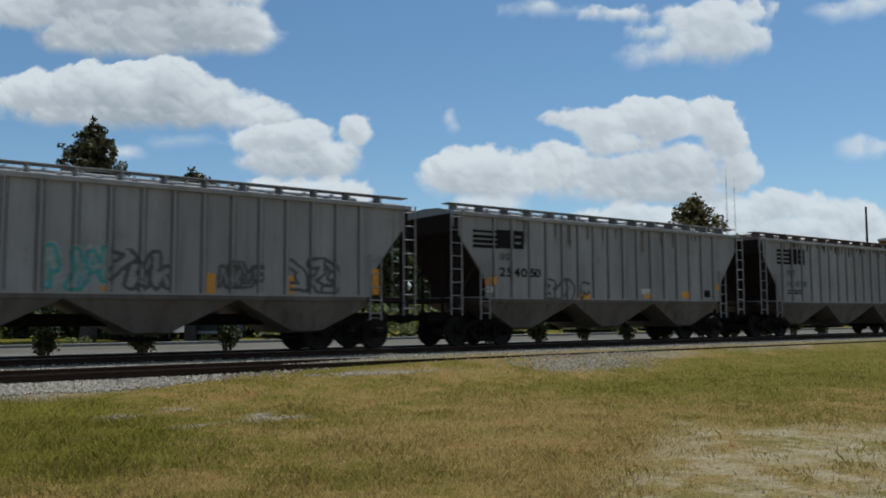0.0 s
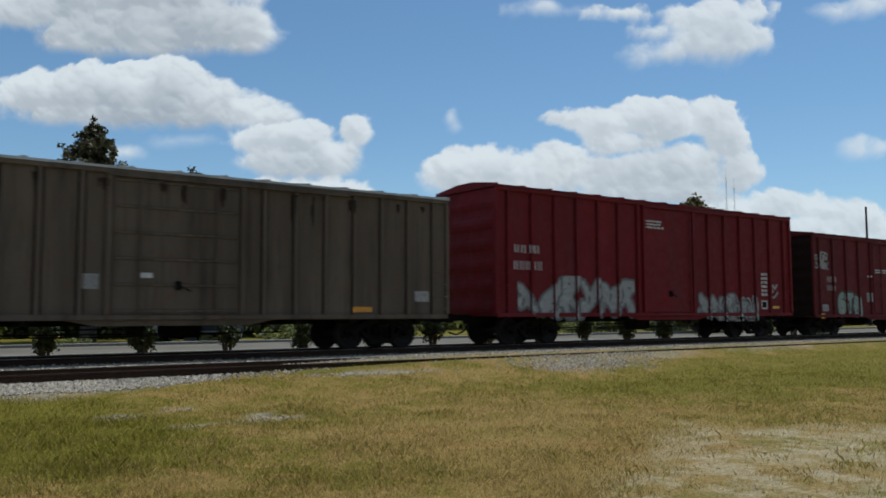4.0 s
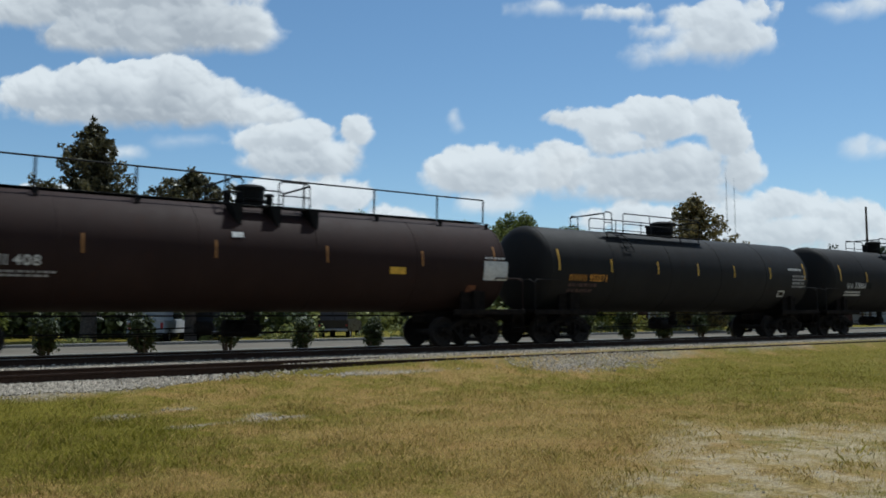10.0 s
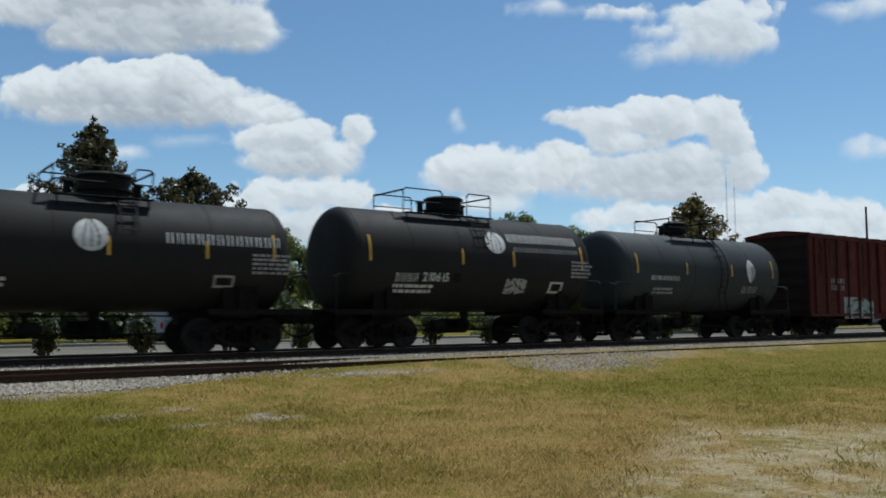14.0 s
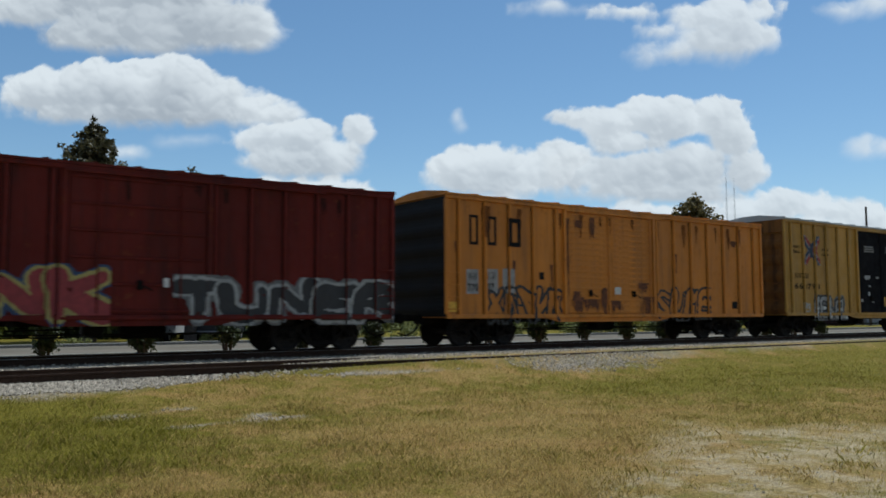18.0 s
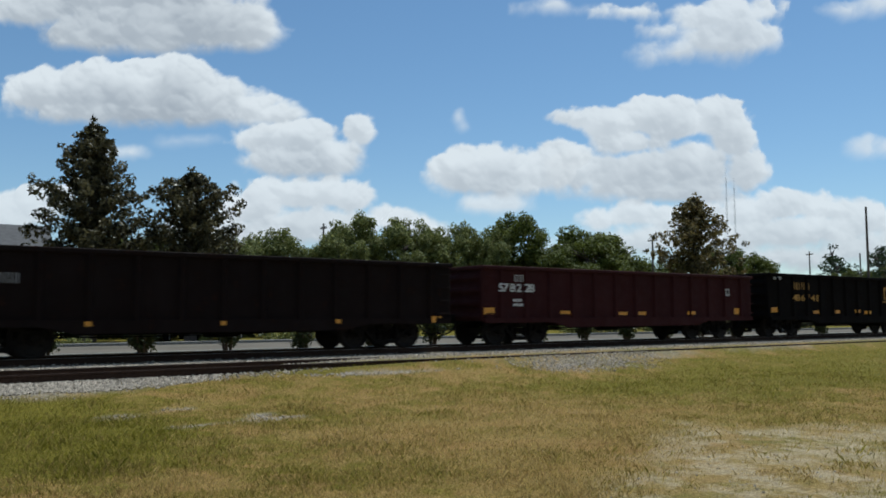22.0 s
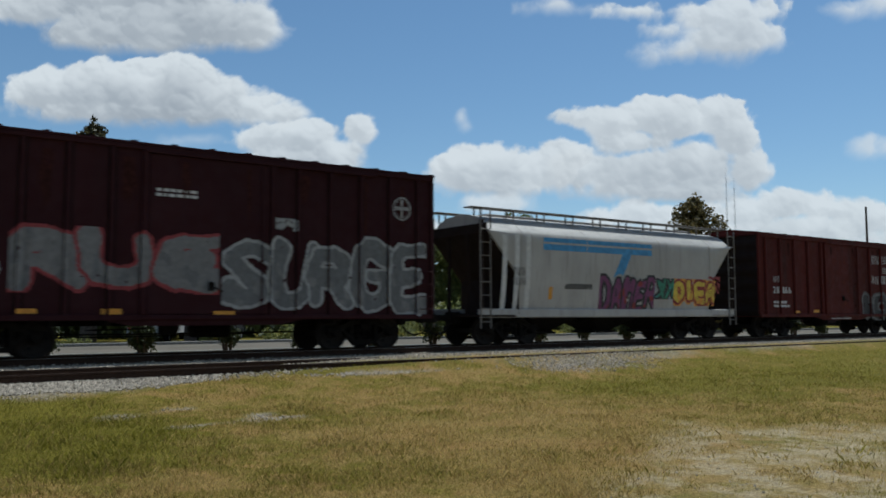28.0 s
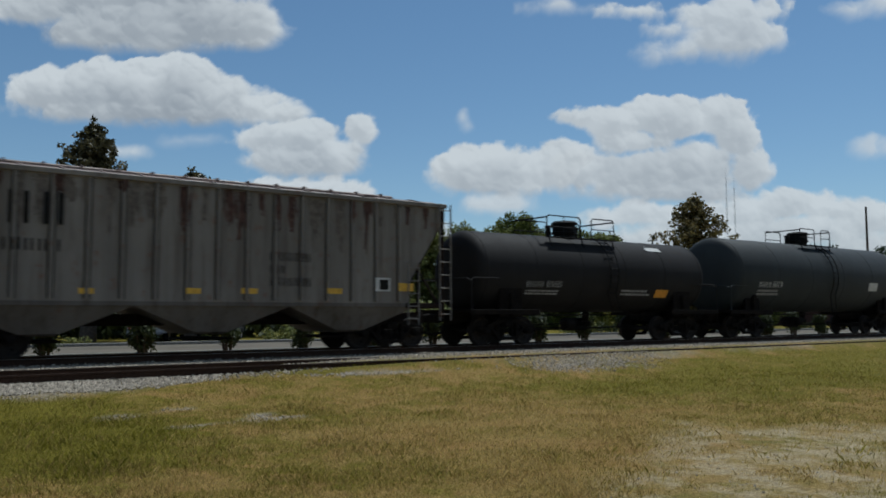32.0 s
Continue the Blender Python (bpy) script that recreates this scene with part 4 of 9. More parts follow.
# ---- running gear, shared by all cars ----
def wheelset_mesh():
    s = Shape()
    for side in (-1, 1):
        y = 0.7535 * side
        prof = [(0.685, 0.08), (0.69, 0.12), (0.70, 0.35), (0.685, 0.40), (0.68, 0.475), (0.712, 0.478), (0.722, 0.452), (0.80, 0.448), (0.82, 0.438), (0.82, 0.39), (0.775, 0.345), (0.76, 0.15), (0.80, 0.12), (0.80, 0.09)]
        prof = [(a * side, r) for a, r in prof]
        s.turned(prof if side > 0 else prof[::-1], "y", sides=28)
        # dark holes of the plate make the turning visible
        for k in range(3):
            a = 2 * math.pi * k / 3
            s.turned([(0.765 * side, 0.045), (0.772 * side, 0.045)], "y", (0.24 * math.cos(a), 0, 0.24 * math.sin(a)), 6, mat=1)
    s.turned([(-1.0, 0.07), (-0.7, 0.085), (0.7, 0.085), (1.0, 0.07)], "y", sides=12)
    return soften(s.mesh("wheelset", [M_WHEEL, M_BLACK]), 40)


def side_frame_mesh():
    s = Shape()
    w = 0.07
    s.prism([(-1.16, 0.42), (-1.16, 0.60), (-0.80, 0.66), (-0.42, 0.83), (0.42, 0.83), (0.80, 0.66), (1.16, 0.60), (1.16, 0.42), (1.05, 0.54), (0.72, 0.54), (0.36, 0.70), (-0.36, 0.70), (-0.72, 0.54), (-1.05, 0.54)], -w, w)
    s.prism([(-0.72, 0.54), (-0.64, 0.56), (-0.30, 0.27), (0.30, 0.27), (0.64, 0.56), (0.72, 0.54), (0.36, 0.16), (-0.36, 0.16)], -w, w)
    for x in (-0.40, 0.40):
        s.box(x - 0.06, x + 0.06, -w * 0.9, w * 0.9, 0.24, 0.74, 0.015)
    for x in (-0.89, 0.89):
        s.box(x - 0.15, x + 0.15, -0.10, 0.10, 0.42, 0.62, 0.03)
        s.turned([(-0.15, 0.07), (-0.14, 0.10), (0.10, 0.10), (0.10, 0.02)], "y", (x, 0, 0.45), 12)
    for x in (-0.2, -0.02, 0.16):
        for z in np.arange(0.29, 0.62, 0.045):
            s.turned([(z, 0.07), (z + 0.025, 0.078), (z + 0.03, 0.07)], "z", (x + 0.02, 0, 0), 8)
    return soften(s.mesh("side_frame", M_STEEL), 30)


def bolster_mesh():
    s = Shape()
    s.box(-0.17, 0.17, -1.15, 1.15, 0.58, 0.76, 0.03)
    s.turned([(0.76, 0.2), (0.82, 0.2)], "z", sides=14)
    for x in (-0.34, 0.34):
        s.box(x - 0.04, x + 0.04, -0.9, 0.9, 0.36, 0.46, 0.01)
        for y in (-0.75, 0.75):
            s.box(x * 1.1 - 0.04, x * 1.1 + 0.04, y - 0.05, y + 0.05, 0.30, 0.56, 0.01)
    return s.mesh("truck", M_STEEL)


def coupler_mesh():
    s = Shape()
    s.box(-0.1, 0.62, -0.09, 0.09, 0.78, 0.98, 0.02)
    s.box(0.58, 0.86, -0.16, 0.13, 0.72, 1.02, 0.05)
    s.box(0.80, 0.95, -0.17, -0.05, 0.74, 1.0, 0.04)
    s.box(-0.25, 0.02, -0.28, 0.28, 0.68, 1.06, 0.03)
    s.tube([(0.1, 0.18, 0.72), (0.35, 0.24, 0.46), (0.62, 0.2, 0.34), (0.86, 0.1, 0.42)], 0.03, 6)
    return s.mesh("coupler", M_STEEL)


ME_WHEELSET, ME_FRAME, ME_BOLSTER, ME_COUPLER = wheelset_mesh(), side_frame_mesh(), bolster_mesh(), coupler_mesh()
WHEELSETS, CARS = [], []


def running_gear(car, half, truck_at, coupler_at, sill=(0.72, 1.02)):
    """Two trucks with side frames and wheelsets, a coupler at each end and the centre sill between."""
    for sx in (-1, 1):
        t = part("truck", ME_BOLSTER, None, car, at=pose(sx * truck_at, 0, 0))
        for y in (-1.0, 1.0):
            part("side_frame", ME_FRAME, None, t, at=pose(0, y, 0))
        for x in (-0.89, 0.89):
            w = part("wheelset", ME_WHEELSET, None, t)
            w.matrix_parent_inverse = pose(x, 0, 0.449)
            WHEELSETS.append(w)
        part("coupler", ME_COUPLER, None, car, at=pose(sx * coupler_at, 0, 0, 0, 0, 0 if sx > 0 else 180))
    if sill:
        s = Shape()
        s.box(-coupler_at + 0.2, coupler_at - 0.2, -0.2, 0.2, sill[0], sill[1], 0.01)
        part("centre_sill", s, M_UNDER, car)


def brake_gear(car, x):
    s = Shape()
    s.turned([(x, 0.12), (x + 0.05, 0.17), (x + 0.42, 0.17), (x + 0.5, 0.06)], "x", (0, -0.75, 0.66), 14)
    s.tube([(x - 0.1, -0.75, 0.66), (x - 1.6, -0.3, 0.62)], 0.02)
    part("brake_cylinder", s, M_STEEL, car)
    r = Shape()
    r.turned([(x + 1.2, 0.05), (x + 1.3, 0.24), (x + 2.3, 0.24), (x + 2.4, 0.05)], "x", (0, 0.6, 0.62), 14)
    part("air_reservoir", r, M_STEEL, car)
    p = Shape()
    p.tube([(x - 4.4, -0.5, 0.52), (x + 4.2, -0.5, 0.52)], 0.022)
    p.tube([(x - 3.2, -0.42, 0.46), (x - 0.2, -0.42, 0.46), (x + 2.8, -0.36, 0.5)], 0.018)
    part("brake_rod", p, M_STEEL, car)


def grab_irons(car, x, y, z0, z1, wide, mat, count=4, along="x"):
    """Single bent bars, one above the other."""
    s = Shape()
    out = 0.055 if (y if along == "x" else x) > 0 else -0.055
    h = wide / 2
    if along == "x":
        s.tube([(-h, -out, 0), (-h, 0, 0), (h, 0, 0), (h, -out, 0)], 0.015, 5)
    else:
        s.tube([(-out, -h, 0), (0, -h, 0), (0, h, 0), (-out, h, 0)], 0.015, 5)
    me = s.mesh("grab_iron", mat)
    for k in range(count):
        part("grab_iron", me, None, car, at=pose(x, y, z0 + (z1 - z0) * (k + 0.5) / count))


def ladder(car, x, y, z0, z1, wide, mat, name="ladder", along="x", rungs=None):
    """Two stiles and round rungs, standing off a wall."""
    s = Shape()
    n = rungs or max(2, int((z1 - z0) / 0.38))
    for d in (-wide / 2, wide / 2):
        if along == "x":
            s.box(x + d - 0.015, x + d + 0.015, y - 0.02, y + 0.02, z0, z1)
        else:
            s.box(x - 0.02, x + 0.02, y + d - 0.015, y + d + 0.015, z0, z1)
    for k in range(n):
        z = z0 + (z1 - z0) * (k + 0.5) / n
        a, b = ((x - wide / 2, y, z), (x + wide / 2, y, z)) if along == "x" else ((x, y - wide / 2, z), (x, y + wide / 2, z))
        s.tube([a, b], 0.016, 5)
    return part(name, s, mat, car)


def stirrup(car, x, y, mat):
    s = Shape()
    s.tube([(x - 0.2, y, 0.95), (x - 0.2, y, 0.5), (x + 0.2, y, 0.5), (x + 0.2, y, 0.95)], 0.018, 5)
    part("stirrup_step", s, mat, car)


def reflectors(car, xs, z, skin, mat=None, wide=0.42, high=0.11, name="reflector"):
    me = Shape().box(-wide / 2, wide / 2, -0.006, 0.0, 0, high).mesh("reflector", mat or M_ORANGE)
    for x in xs:
        part(name, me, None, car, at=pose(x, -(skin(x, z) + 0.0035), z))


def new_car(name, label, category, s0, s1):
    car = thing(name, label, category, "freight train")
    CARS.append((car, (s0 + s1) / 2))
    car.matrix_basis = pose((s0 + s1) / 2, 1.6, 0)
    return car, (s1 - s0) / 2


# ---- box cars ----
def corrugated_end(half, wide, z0, z1, rows, depth=0.07):
    """An end wall with level corrugations, on the side of positive x."""
    s = Shape()
    prof = []
    n = rows * 6
    for i in range(n + 1):
        t = i / n
        ph = (t * rows) % 1.0
        d = depth * max(0.0, math.sin(math.pi * min(1.0, ph / 0.72))) if 0 < i < n else 0.0
        prof.append((half - depth + d, z0 + (z1 - z0) * t))
    inner = half - depth - 0.06
    ring = lambda y: [(x, y, z) for x, z in prof] + [(inner, y, z1), (inner, y, z0)]
    s.loft([ring(wide), ring(-wide)])
    return s


def end_posts(car, half, wide, z0, z1, mat, sx, depth=0.07):
    for y in (-1, 1):
        part("end_post", Shape().box(half - depth - 0.02, half - 0.005, y * (wide - 0.088), y * (wide + 0.04), z0, z1, 0.02), mat, car, at=pose(0, 0, 0, 0, 0, 0 if sx > 0 else 180))


def box_car(label, s0, s1, eave, colour_mat, roof_mat=None, end_mat=None, sill=0.86, ribs=14, door=(0.0, 3.0), door_mat=None, doors=1, door_style="plug", end_rows=5, high_cube=False, w=1.6, peak=0.16, post=0.085):
    """A box car. door: its centre and width along the car. Returns the car and its skin: how far the near side stands out at x."""
    car, half = new_car("box_car", label, "box car", s0, s1)
    roof_mat, end_mat, door_mat = roof_mat or colour_mat, end_mat or colour_mat, door_mat or colour_mat
    dx0, dx1 = door[0] - door[1] / 2, door[0] + door[1] / 2
    base = w - post
    body = Shape().box(-half + 0.1, half - 0.1, -base, base, sill + 0.02, eave - 0.02, 0.015)
    part("body", body, colour_mat, car)
    for sx in (-1, 1):
        e = corrugated_end(half - 0.02, base - 0.02, sill + 0.05, eave - (0.62 if high_cube else 0.06), end_rows)
        if high_cube:
            part("end_panel", Shape().box(half - 0.10, half - 0.02, -base, base, eave - 0.60, eave - 0.02, 0.02), end_mat, car, at=pose(0, 0, 0, 0, 0, 0 if sx > 0 else 180))
        end_posts(car, half - 0.02, base - 0.02, sill + 0.05, eave - (0.62 if high_cube else 0.06), end_mat, sx)
        part("end_wall", e, end_mat, car, at=pose(0, 0, 0, 0, 0, 0 if sx > 0 else 180))
    roof = Shape()
    gable = lambda x, lift: [(x, -w - 0.02, eave - 0.03), (x, -w - 0.02, eave + lift), (x, -0.4, eave + peak + lift), (x, 0.4, eave + peak + lift), (x, w + 0.02, eave + lift), (x, w + 0.02, eave - 0.03)]
    roof.loft([gable(-half, 0.03)[::-1], gable(half, 0.03)[::-1]])
    part("roof", roof, roof_mat, car)
    n = 14
    seam = Shape().loft([gable(-0.045, 0.065)[::-1], gable(0.045, 0.065)[::-1]]).mesh("roof_rib", roof_mat)
    for k in range(n + 1):
        part("roof_rib", seam, None, car, at=pose(-half + 0.06 + (2 * half - 0.12) * k / n, 0, 0))
    for y in (-1, 1):
        chord, low = Shape(), Shape()
        chord.box(-half + 0.02, half - 0.02, y * (base - 0.01), y * (w + 0.004), eave - 0.14, eave - 0.032, 0.012)
        low.box(-half + 0.06, half - 0.06, y * (base - 0.01), y * (w + 0.008), sill, sill + 0.13, 0.012)
        low.prism([(dx0 - 1.0, sill + 0.01), (dx0 - 0.3, sill - 0.13), (dx1 + 0.3, sill - 0.13), (dx1 + 1.0, sill + 0.01)], y * base - 0.02, y * base + 0.02)
        part("top_chord", chord, colour_mat, car)
        part("side_sill", low, colour_mat, car)
    rib = Shape()
    rib.loft([[(-0.065, -base + 0.002, z), (-0.045, -w, z), (0.045, -w, z), (0.065, -base + 0.002, z)][::-1] for z in (sill + 0.13, eave - 0.14)])
    # dark strips on both sides of the rib: its shade line and seam as colour
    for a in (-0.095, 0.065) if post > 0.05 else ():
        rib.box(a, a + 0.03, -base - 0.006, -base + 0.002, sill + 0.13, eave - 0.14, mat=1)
    me = rib.mesh("rib", [colour_mat, M_SEAMSHADE])
    xs = []
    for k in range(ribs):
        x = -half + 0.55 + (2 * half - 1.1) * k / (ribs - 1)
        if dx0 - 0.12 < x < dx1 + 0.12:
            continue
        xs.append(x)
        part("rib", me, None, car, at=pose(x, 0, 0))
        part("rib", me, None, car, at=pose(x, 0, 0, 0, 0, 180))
    for x in (-half + 0.06, half - 0.06):
        for y in (-1, 1):
            part("corner_post", Shape().box(x - 0.06, x + 0.06, y * (base - 0.02), y * (w - 0.004), sill + 0.13, eave - 0.14, 0.02), colour_mat, car)
    # doors, their frames, tracks and lock rods
    wd = (dx1 - dx0) / doors
    for side in (-1, 1):
        if doors == 2:
            xm = (dx0 + dx1) / 2
            part("door_seal", Shape().box(xm - 0.045, xm + 0.045, side * (base - 0.004), side * (base + 0.03), sill + 0.14, eave - 0.2, 0.008), door_mat, car)
        for k in range(doors):
            a, b = dx0 + k * wd + 0.03, dx0 + (k + 1) * wd - 0.03
            d = Shape()
            y0, y1 = side * (base - 0.005), side * (base + 0.045)
            d.box(a, b, y0, y1, sill + 0.14, eave - 0.2, 0.012)
            ob = part("door", d, door_mat, car)
            rows = {"plug": 6, "corrugated": 18}.get(door_style, 0)
            thick = 0.03 if door_style == "plug" else 0.04
            bar = Shape().box(a + 0.05, b - 0.05, y1, side * (base + (0.075 if door_style == "plug" else 0.06)), -thick, thick, 0.012).mesh("door_rib", door_mat)
            for r in range(rows):
                part("door_rib", bar, None, ob, at=pose(0, 0, sill + 0.22 + (eave - sill - 0.5) * r / (rows - 1)))
            for f in ((0.2, 0.8) if door_style == "plug" else (0.93,)):
                x = a + (b - a) * f
                rods = Shape()
                rods.tube([(x, side * (base + 0.10), sill + 0.16), (x, side * (base + 0.10), eave - 0.24)], 0.02, 6)
                for z in (sill + 0.5, sill + 1.5, eave - 0.6):
                    rods.box(x - 0.04, x + 0.04, y1, side * (base + 0.12), z - 0.03, z + 0.03)
                part("lock_rod", rods, door_mat, ob)
            h = Shape()
            x = a + (b - a) * 0.5
            h.box(x - 0.07, x + 0.07, y1, side * (base + 0.13), sill + 0.72, sill + 0.94, 0.02)
            h.tube([(x, side * (base + 0.13), sill + 0.83), (x + 0.28, side * (base + 0.14), sill + 0.70)], 0.018, 5)
            part("door_handle", h, M_STEEL, ob)
        reach = 0.5 if doors > 1 else wd
        for z0, z1 in ((sill + 0.02, sill + 0.09), (eave - 0.2, eave - 0.13)):
            part("door_track", Shape().box(dx0 - 0.1, min(half - 0.2, dx1 + reach), side * (base - 0.01), side * (w + 0.035), z0, z1, 0.01), colour_mat, car)
        for x in (dx0 - 0.06, dx1 + 0.06):
            part("door_post", Shape().box(x - 0.07, x + 0.07, side * (base - 0.01), side * (w + 0.012), sill + 0.13, eave - 0.14, 0.012), colour_mat, car)
    # ladders, steps, brake wheel
    for sx, side in ((-1, -1), (1, -1), (-1, 1), (1, 1)):
        x = sx * (half - 0.3)
        grab_irons(car, x, side * (w + 0.05), sill + 0.1, sill + 1.55, 0.42, colour_mat)
        stirrup(car, x, side * (w - 0.03), M_STEEL)
        grab_irons(car, sx * (half + 0.04), side * (base - 0.3), sill + 0.1, sill + 1.55, 0.42, end_mat, 4, "y")
    bw = Shape()
    bw.turned([(half + 0.06, 0.27), (half + 0.09, 0.30), (half + 0.12, 0.27)], "x", (0, -0.7, sill + 1.7), 16)
    bw.box(half - 0.02, half + 0.06, -0.82, -0.58, sill + 1.5, sill + 1.95, 0.02)
    part("brake_wheel", bw, M_STEEL, car)
    cross = Shape().box(-0.06, 0.06, -base + 0.1, base - 0.1, 0.74, sill + 0.04).mesh("crossbearer", M_UNDER)
    for x in np.linspace(-half + 3.2, half - 3.2, 7):
        part("crossbearer", cross, None, car, at=pose(x, 0, 0))
    running_gear(car, half, half - 2.05, half - 0.12)
    brake_gear(car, -1.0)

    def skin(x, z=0.0):
        if dx0 - 0.14 < x < dx0 + 0.01 or dx1 - 0.01 < x < dx1 + 0.14:
            return w + 0.012
        if dx0 < x < dx1:
            return base + (0.062 if door_style == "corrugated" else 0.078 if door_style == "plug" else 0.046)
        for r in xs:
            if abs(x - r) < 0.072:
                return w
        if abs(x) > half - 0.12:
            return w - 0.004
        return base

    return car, skin


# ---- covered hoppers ----
def hopper_car(label, s0, s1, top, mat, roof_mat=None, bays=3, ribs=16, sill=1.46, w=1.58, hatch="trough", end_in=1.42, bay_mat=None, boards=True):
    """A covered hopper with upright posts on its sides, cut-away lower ends and funnels below."""
    car, half = new_car("covered_hopper_car", label, "hopper car", s0, s1)
    roof_mat, bay_mat = roof_mat or mat, bay_mat or mat
    base = w - 0.08
    side = [(-half + end_in, sill), (half - end_in, sill), (half - end_in, sill + 0.6), (half - 0.14, top - 0.38), (half - 0.14, top), (-half + 0.14, top), (-half + 0.14, top - 0.38), (-half + end_in, sill + 0.6)]
    part("body", Shape().prism(side, -base, base), mat, car)
    rib = Shape()
    rib.loft([[(-0.05, -base + 0.002, z), (-0.03, -w, z), (0.03, -w, z), (0.05, -base + 0.002, z)][::-1] for z in (sill + 0.06, top - 0.1)])
    # the post's shade line along its seams, coloured in as dark strips
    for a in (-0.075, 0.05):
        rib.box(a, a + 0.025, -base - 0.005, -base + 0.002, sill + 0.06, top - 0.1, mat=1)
    me = rib.mesh("post", [mat, M_SEAMSHADE])
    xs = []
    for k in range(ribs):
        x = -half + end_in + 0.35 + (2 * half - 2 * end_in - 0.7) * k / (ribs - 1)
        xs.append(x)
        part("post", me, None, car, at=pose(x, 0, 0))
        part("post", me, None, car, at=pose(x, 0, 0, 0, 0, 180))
    for y in (-1, 1):
        part("top_chord", Shape().box(-half + 0.1, half - 0.1, y * (base - 0.02), y * (w + 0.012), top - 0.1, top + 0.02, 0.012), mat, car)
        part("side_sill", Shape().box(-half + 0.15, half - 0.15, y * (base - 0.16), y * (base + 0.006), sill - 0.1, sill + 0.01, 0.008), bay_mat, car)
    roof = Shape()
    arc = lambda x, d: [(x, -base, top + d), (x, -0.8, top + 0.17 + d), (x, 0.0, top + 0.22 + d), (x, 0.8, top + 0.17 + d), (x, base, top + d), (x, base, top - 0.05), (x, -base, top - 0.05)]
    roof.loft([arc(-half + 0.12, 0)[::-1], arc(half - 0.12, 0)[::-1]])
    part("roof", roof, roof_mat, car)
    seam = Shape().loft([arc(-0.03, 0.03)[::-1], arc(0.03, 0.03)[::-1]]).mesh("roof_rib", roof_mat)
    for k in range(ribs):
        part("roof_rib", seam, None, car, at=pose(-half + 0.9 + (2 * half - 1.8) * k / (ribs - 1), 0, 0))
    h = Shape()
    if hatch == "trough":
        h.box(-half + 1.2, half - 1.2, -0.32, 0.32, top + 0.2, top + 0.33, 0.03)
        for x in np.arange(-half + 1.6, half - 1.3, 0.85):
            h.box(x - 0.03, x + 0.03, -0.38, 0.38, top + 0.2, top + 0.36, 0.01)
    else:
        for x in np.linspace(-half + 1.6, half - 1.6, 5):
            for y in (-0.75, 0.75):
                h.turned([(top + 0.12, 0.30), (top + 0.27, 0.30), (top + 0.31, 0.24)], "z", (x, y, 0), 14)
    part("roof_hatch", h, roof_mat, car)
    for y in (-1.18, 1.18) if boards else ():
        walk_board = Shape().box(-half + 0.1, half - 0.1, y - 0.2, y + 0.2, top + 0.26, top + 0.29, 0.005)
        for x in np.arange(-half + 0.4, half - 0.3, 1.02):
            walk_board.box(x - 0.025, x + 0.025, y - 0.2, y + 0.2, top + 0.02, top + 0.26)
        part("running_board", walk_board, roof_mat, car)
    for sx in (-1, 1):
        # shade of the cut-away end is put into the dark sheet and frame colour
        sl = Shape()
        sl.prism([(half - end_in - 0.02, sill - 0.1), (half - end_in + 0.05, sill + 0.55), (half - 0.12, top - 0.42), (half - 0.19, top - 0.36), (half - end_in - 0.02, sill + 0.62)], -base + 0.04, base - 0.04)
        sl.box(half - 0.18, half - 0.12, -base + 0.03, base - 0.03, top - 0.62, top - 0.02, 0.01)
        part("slope_sheet", sl, P_ENDSHADE, car, at=pose(0, 0, 0, 0, 0, 0 if sx > 0 else 180))
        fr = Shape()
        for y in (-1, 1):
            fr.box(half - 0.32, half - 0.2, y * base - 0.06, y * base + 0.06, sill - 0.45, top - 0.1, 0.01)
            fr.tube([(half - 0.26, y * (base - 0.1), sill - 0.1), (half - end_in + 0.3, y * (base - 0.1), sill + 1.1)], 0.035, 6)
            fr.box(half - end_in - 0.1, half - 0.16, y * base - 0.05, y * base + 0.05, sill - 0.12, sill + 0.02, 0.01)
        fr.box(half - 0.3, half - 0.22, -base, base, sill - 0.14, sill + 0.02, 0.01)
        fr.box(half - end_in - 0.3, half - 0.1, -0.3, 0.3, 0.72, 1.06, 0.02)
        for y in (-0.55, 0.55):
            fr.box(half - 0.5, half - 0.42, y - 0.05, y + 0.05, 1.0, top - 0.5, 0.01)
        part("end_frame", fr, P_ENDSHADE, car, at=pose(0, 0, 0, 0, 0, 0 if sx > 0 else 180))
        for y in (-1, 1):
            ladder(car, sx * (half - 0.2), y * (w + 0.04), sill - 0.5, top + 0.02, 0.40, mat)
            ladder(car, sx * (half - end_in + 0.1), y * (w + 0.02), sill - 0.62, sill + 1.2, 0.36, mat, "side_ladder", rungs=5)
    span = (2 * half - 2 * end_in + 0.5) / bays
    for k in range(bays):
        c = (k - (bays - 1) / 2) * span
        b = Shape()
        ring = lambda z, a, y: [(c - a, -y, z), (c + a, -y, z), (c + a, y, z), (c - a, y, z)]
        b.loft([ring(0.50, 0.40, base - 0.55), ring(0.56, 0.44, base - 0.34), ring(sill - 0.12, span * 0.485, base - 0.06), ring(sill - 0.02, span * 0.49, base - 0.04)])
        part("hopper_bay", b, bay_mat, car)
        g = Shape().box(c - 0.5, c + 0.5, -0.7, 0.7, 0.34, 0.42, 0.02)
        g.tube([(c - 0.6, -0.72, 0.38), (c + 0.6, -0.72, 0.38)], 0.03, 6)
        part("outlet_gate", g, M_STEEL, car)
    part("under_plate", Shape().box(-half + end_in, half - end_in, -base + 0.05, base - 0.05, sill - 0.06, sill + 0.02), M_UNDER, car)
    running_gear(car, half, half - 1.75, half - 0.1)

    def skin(x, z=0.0):
        for r in xs:
            if abs(x - r) < 0.048:
                return w
        return base

    return car, skin


